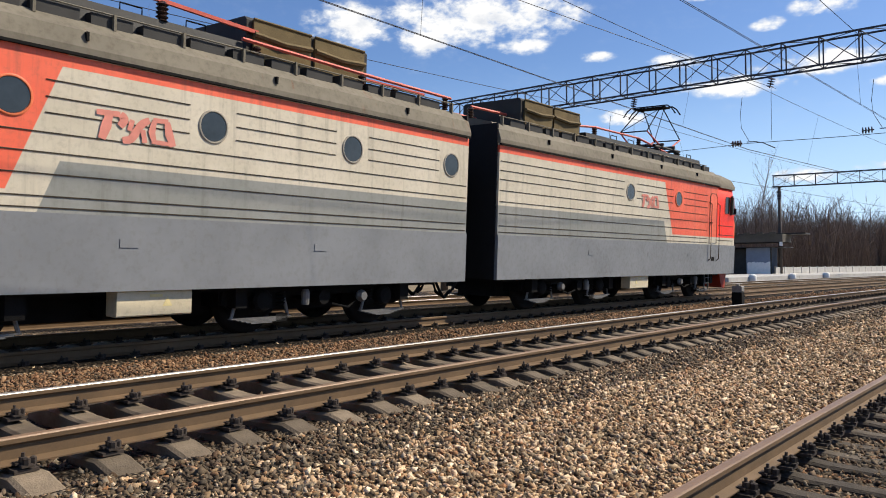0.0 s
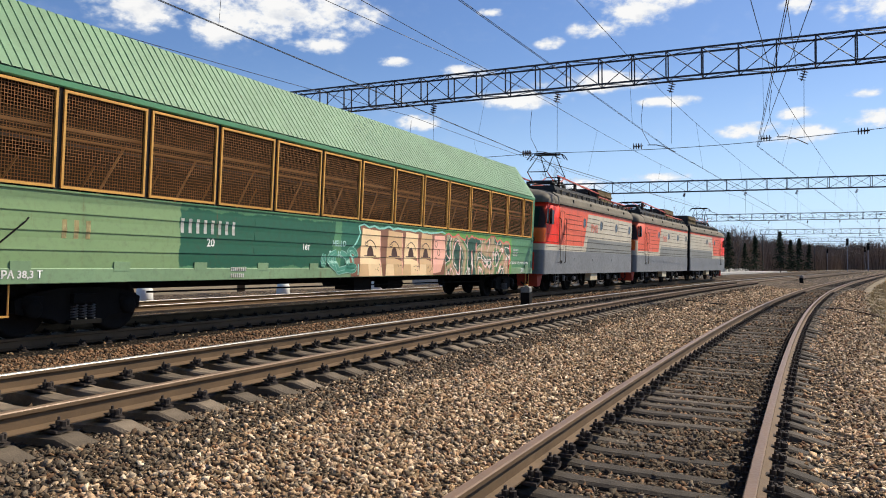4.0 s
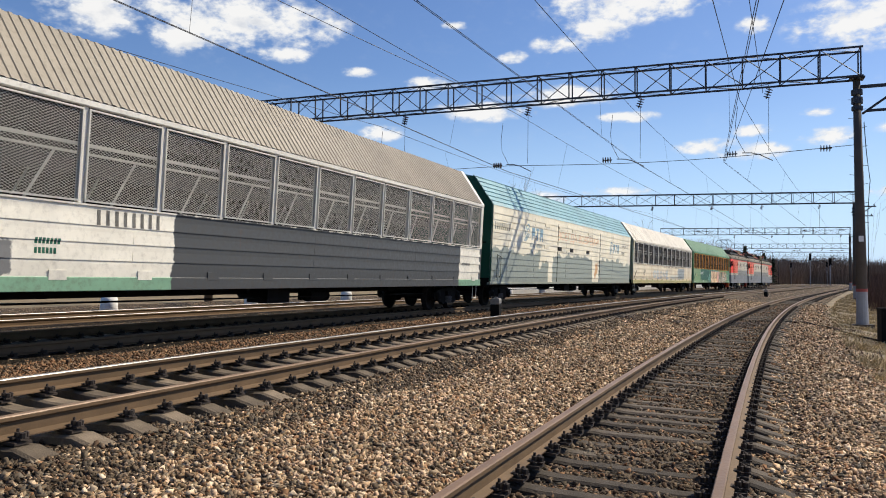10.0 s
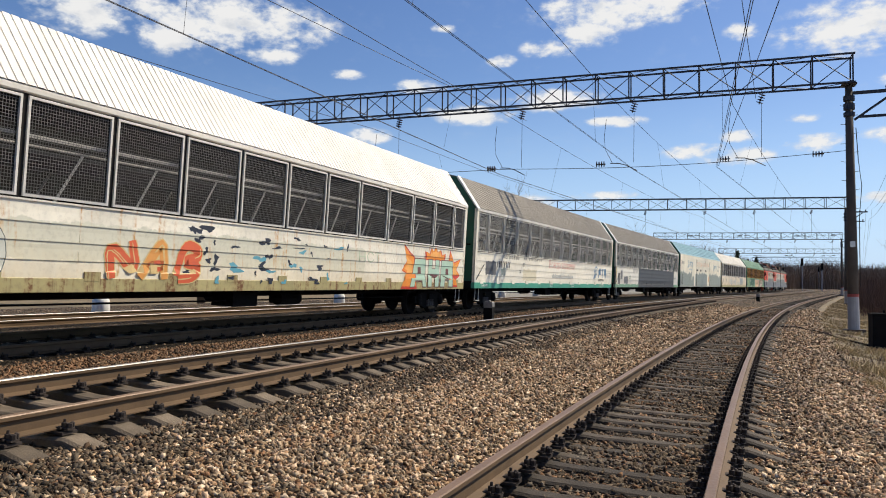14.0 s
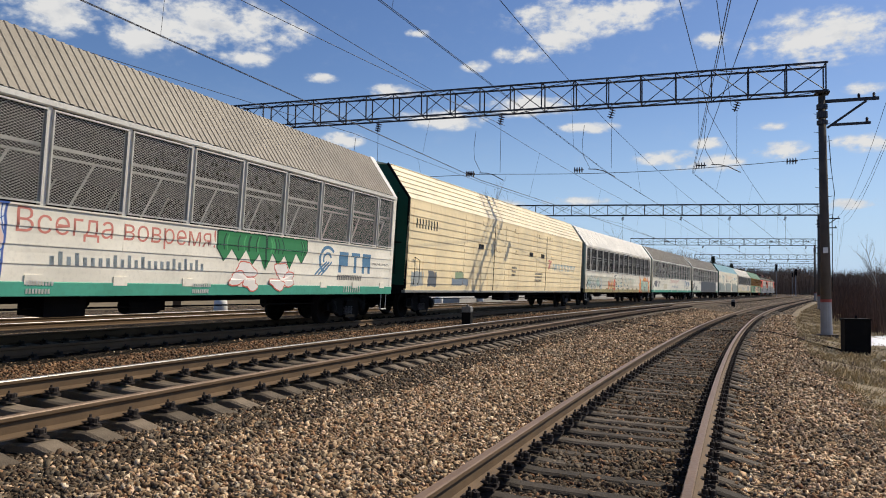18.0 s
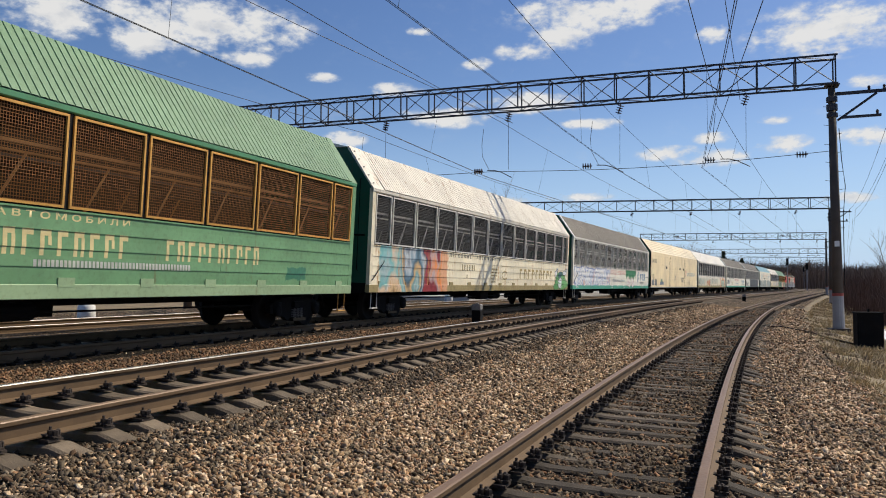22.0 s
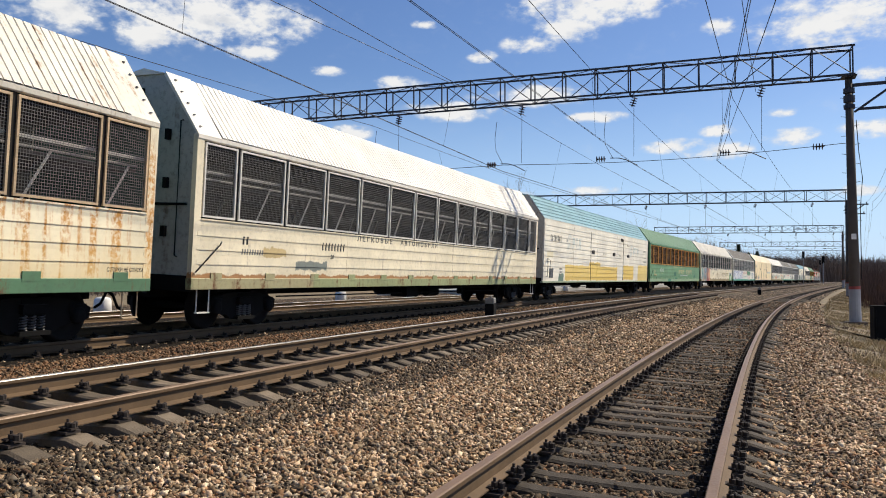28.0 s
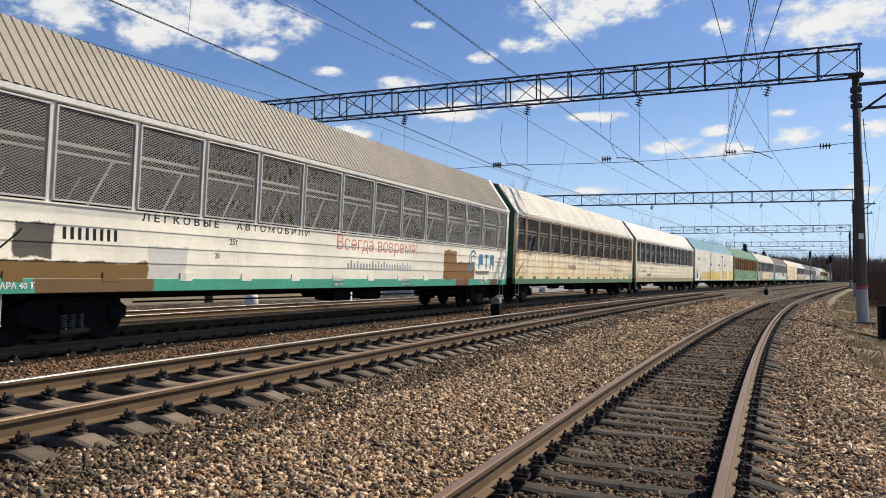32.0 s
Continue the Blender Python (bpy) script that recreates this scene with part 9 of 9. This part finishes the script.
CLOUDS += [(-7.3, 11.8, 2.8, 0.45), (-2.0, 9.5, 2.6, 0.6), (0.6, 9.0, 3.0, 0.7), (5.5, 9.7, 2.0, 0.7), (10.9, 9.9, 2.6, 0.7), (1.2, 17.4, 1.4, 0.7), (5.0, 11.4, 1.2, 0.4),
           (10.9, 13.4, 1.6, 0.5), (0.9, 10.4, 1.3, 0.5), (-8.3, 6.5, 2.6, 0.4), (-14.1, 6.1, 2.2, 0.6), (-27.6, 15.1, 1.4, 0.4), (-56.0, 13.0, 3.0, 1.2), (9.5, 5.9, 2.0, 0.4)]


def cloud_material():
    m = bpy.data.materials.new("thin white cloud")
    m.use_nodes = True
    nt = m.node_tree
    nt.nodes.remove(nt.nodes["Principled BSDF"])
    tc = nt.nodes.new("ShaderNodeTexCoord")
    sep = nt.nodes.new("ShaderNodeSeparateXYZ")
    link(nt, tc.outputs["Object"], sep.inputs[0])
    az = calc(nt, "MULTIPLY", calc(nt, "ARCTAN2", sep.outputs[0], sep.outputs[1]), 57.2958)
    el = calc(nt, "MULTIPLY", calc(nt, "ARCSINE", calc(nt, "DIVIDE", sep.outputs[2], 2400.0)), 57.2958)
    cmb = nt.nodes.new("ShaderNodeCombineXYZ")
    link(nt, az, cmb.inputs[0])
    link(nt, calc(nt, "MULTIPLY", el, 1.7), cmb.inputs[1])
    puff = noise_of(nt, cmb.outputs[0], 0.36, 7.0, 0.52)
    above = nt.nodes.new("ShaderNodeVectorMath")
    above.operation = "ADD"
    above.inputs[1].default_value = (-0.5, 1.5, 0.0)
    link(nt, cmb.outputs[0], above.inputs[0])
    puff_above = noise_of(nt, above.outputs[0], 0.36, 5.0, 0.5)
    wisp = noise_of(nt, cmb.outputs[0], 0.16, 8.0, 0.66)
    total = 0.0
    for a, e, w, h in CLOUDS:
        dx = calc(nt, "DIVIDE", calc(nt, "SUBTRACT", az, a), w)
        dy = calc(nt, "DIVIDE", calc(nt, "SUBTRACT", el, e), h)
        d = calc(nt, "SQRT", calc(nt, "ADD", calc(nt, "MULTIPLY", dx, dx), calc(nt, "MULTIPLY", dy, dy)))
        total = calc(nt, "MAXIMUM", total, calc(nt, "SUBTRACT", 1.12, d))
    tuft = noise_of(nt, cmb.outputs[0], 1.25, 5.0, 0.55)
    body = calc(nt, "ADD", total, calc(nt, "MULTIPLY", calc(nt, "SUBTRACT", puff, 0.52), 2.6))
    body = calc(nt, "ADD", body, calc(nt, "MULTIPLY", calc(nt, "SUBTRACT", tuft, 0.53), 1.5))
    thick = calc(nt, "MULTIPLY", span(nt, body, -0.15, 0.85), span(nt, total, -0.05, 0.35))
    thin = calc(nt, "MULTIPLY", span(nt, wisp, 0.55, 0.80), 0.25)
    fac = calc(nt, "MINIMUM", calc(nt, "MAXIMUM", thick, thin), 0.96)
    em = nt.nodes.new("ShaderNodeEmission")
    lit = blend(nt, span(nt, body, 0.0, 0.9), (0.74, 0.81, 0.90), (1.0, 0.99, 0.97))
    base_shade = calc(nt, "MULTIPLY", span(nt, calc(nt, "SUBTRACT", puff_above, puff), -0.02, 0.20), span(nt, body, 0.3, 1.0))
    link(nt, blend(nt, calc(nt, "MULTIPLY", base_shade, 0.75), lit, (0.66, 0.70, 0.77)), em.inputs[0])
    em.inputs[1].default_value = CLOUD_GLOW
    tr = nt.nodes.new("ShaderNodeBsdfTransparent")
    mx = nt.nodes.new("ShaderNodeMixShader")
    link(nt, fac, mx.inputs[0])
    link(nt, tr.outputs[0], mx.inputs[1])
    link(nt, em.outputs[0], mx.inputs[2])
    link(nt, mx.outputs[0], nt.nodes["Material Output"].inputs[0])
    return m


CLOUD_GLOW = 0.78
M["cloud"] = cloud_material()
shell = MB()
NA, NE = 40, 10
for j in range(NE + 1):
    e = radians(2.5 + 30 * j / NE)
    for i in range(NA + 1):
        a = radians(-95 + 130 * i / NA)
        shell.v.append((2400 * math.cos(e) * math.sin(a), 2400 * math.cos(e) * math.cos(a), 2400 * math.sin(e)))
for j in range(NE):
    for i in range(NA):
        k = j * (NA + 1) + i
        shell.f.append((k, k + 1, k + NA + 2, k + NA + 1))
        shell.m.append(0)
clouds = solid("clouds", shell, "cloud", "white fair-weather clouds drifting over a blue sky", "clouds", kind="structure", smooth=True)
clouds.visible_shadow = False
build_sleepers()
scatter_stones()


def drape():
    """Lays all painted pieces and markings on the folds of the side sheets."""
    flat = ("graffiti", "lettering", "marking", "company_mark", "arc", "stroke", "block", "painted_frame")
    for ob in [o for o in bpy.data.objects if o.type == "MESH" and o.name.split(".")[0] in flat]:
        top = ob.parent
        m = ob.matrix_basis.copy()
        while top and top.parent:
            m = top.matrix_basis @ m
            top = top.parent
        if not top or "car_carrier" not in top.name:
            continue
        closed = top.name.startswith("closed")
        first, pitch, count, fall = (1.18, 0.262, 11, 0.222) if closed else (1.36, 0.295, 3, 0.193)
        bm = bmesh.new()
        bm.from_mesh(ob.data)
        bm.transform(m)
        zs = [v.co.z for v in bm.verts]
        if min(v.co.x for v in bm.verts) > 1.54 and max(v.co.x for v in bm.verts) < 1.61:
            for z in [1.085, 1.185] + [first + i * pitch + d for i in range(count) for d in (-0.002, 0.008, fall)]:
                if min(zs) < z < max(zs):
                    bmesh.ops.bisect_plane(bm, geom=bm.verts[:] + bm.edges[:] + bm.faces[:], plane_co=(0, 0, z), plane_no=(0, 0, 1))
            for v in bm.verts:
                lift = 0.0025 + max(0.0, v.co.x - 1.574) * 0.25
                v.co.x = (1.5705 if v.co.z < 1.186 and not closed else side_x(closed, v.co.z + 0.001)) + lift
        bm.transform(m.inverted())
        bm.to_mesh(ob.data)
        bm.free()


drape()

# bodies ride a little higher on their springs
for ob, mid, piv, turned in VEHICLES:
    for q in ob.children:
        if q.name.split(".")[0] not in ("bogie", "coupler"):
            q.location.z += 0.065 if ob in WAGONS else 0.05


def motions():
    times = [0.5 * i for i in range(65)]
    for ob, mid, piv, turned in VEHICLES:
        rows = []
        for t in times:
            m = vehicle_pose(lead(t) + mid, piv)
            if turned:
                m = m @ Matrix.Rotation(math.pi, 4, "Z")
            rows.append((t, m))
        walk(ob, rows)
    # the wheels roll: their turn follows the way that the train has gone
    spin = [i / 18.0 for i in range(577)]
    for w, radius in WHEELSETS:
        at = w.location.copy()
        sign = -1 if w.parent.parent in (s2, s3) else 1
        walk(w, [(t, Matrix.Translation(at) @ Matrix.Rotation(-sign * (lead(t) - lead(0.0)) / radius, 4, "X")) for t in spin])
    walk(clouds, [(0.0, pose(0, 0, 0, 0, 0, -0.9)), (16.0, pose(0, 0, 0, 0, 0, 0.7)), (32.0, pose(0, 0, 0, 0, 0, 2.3))])


motions()
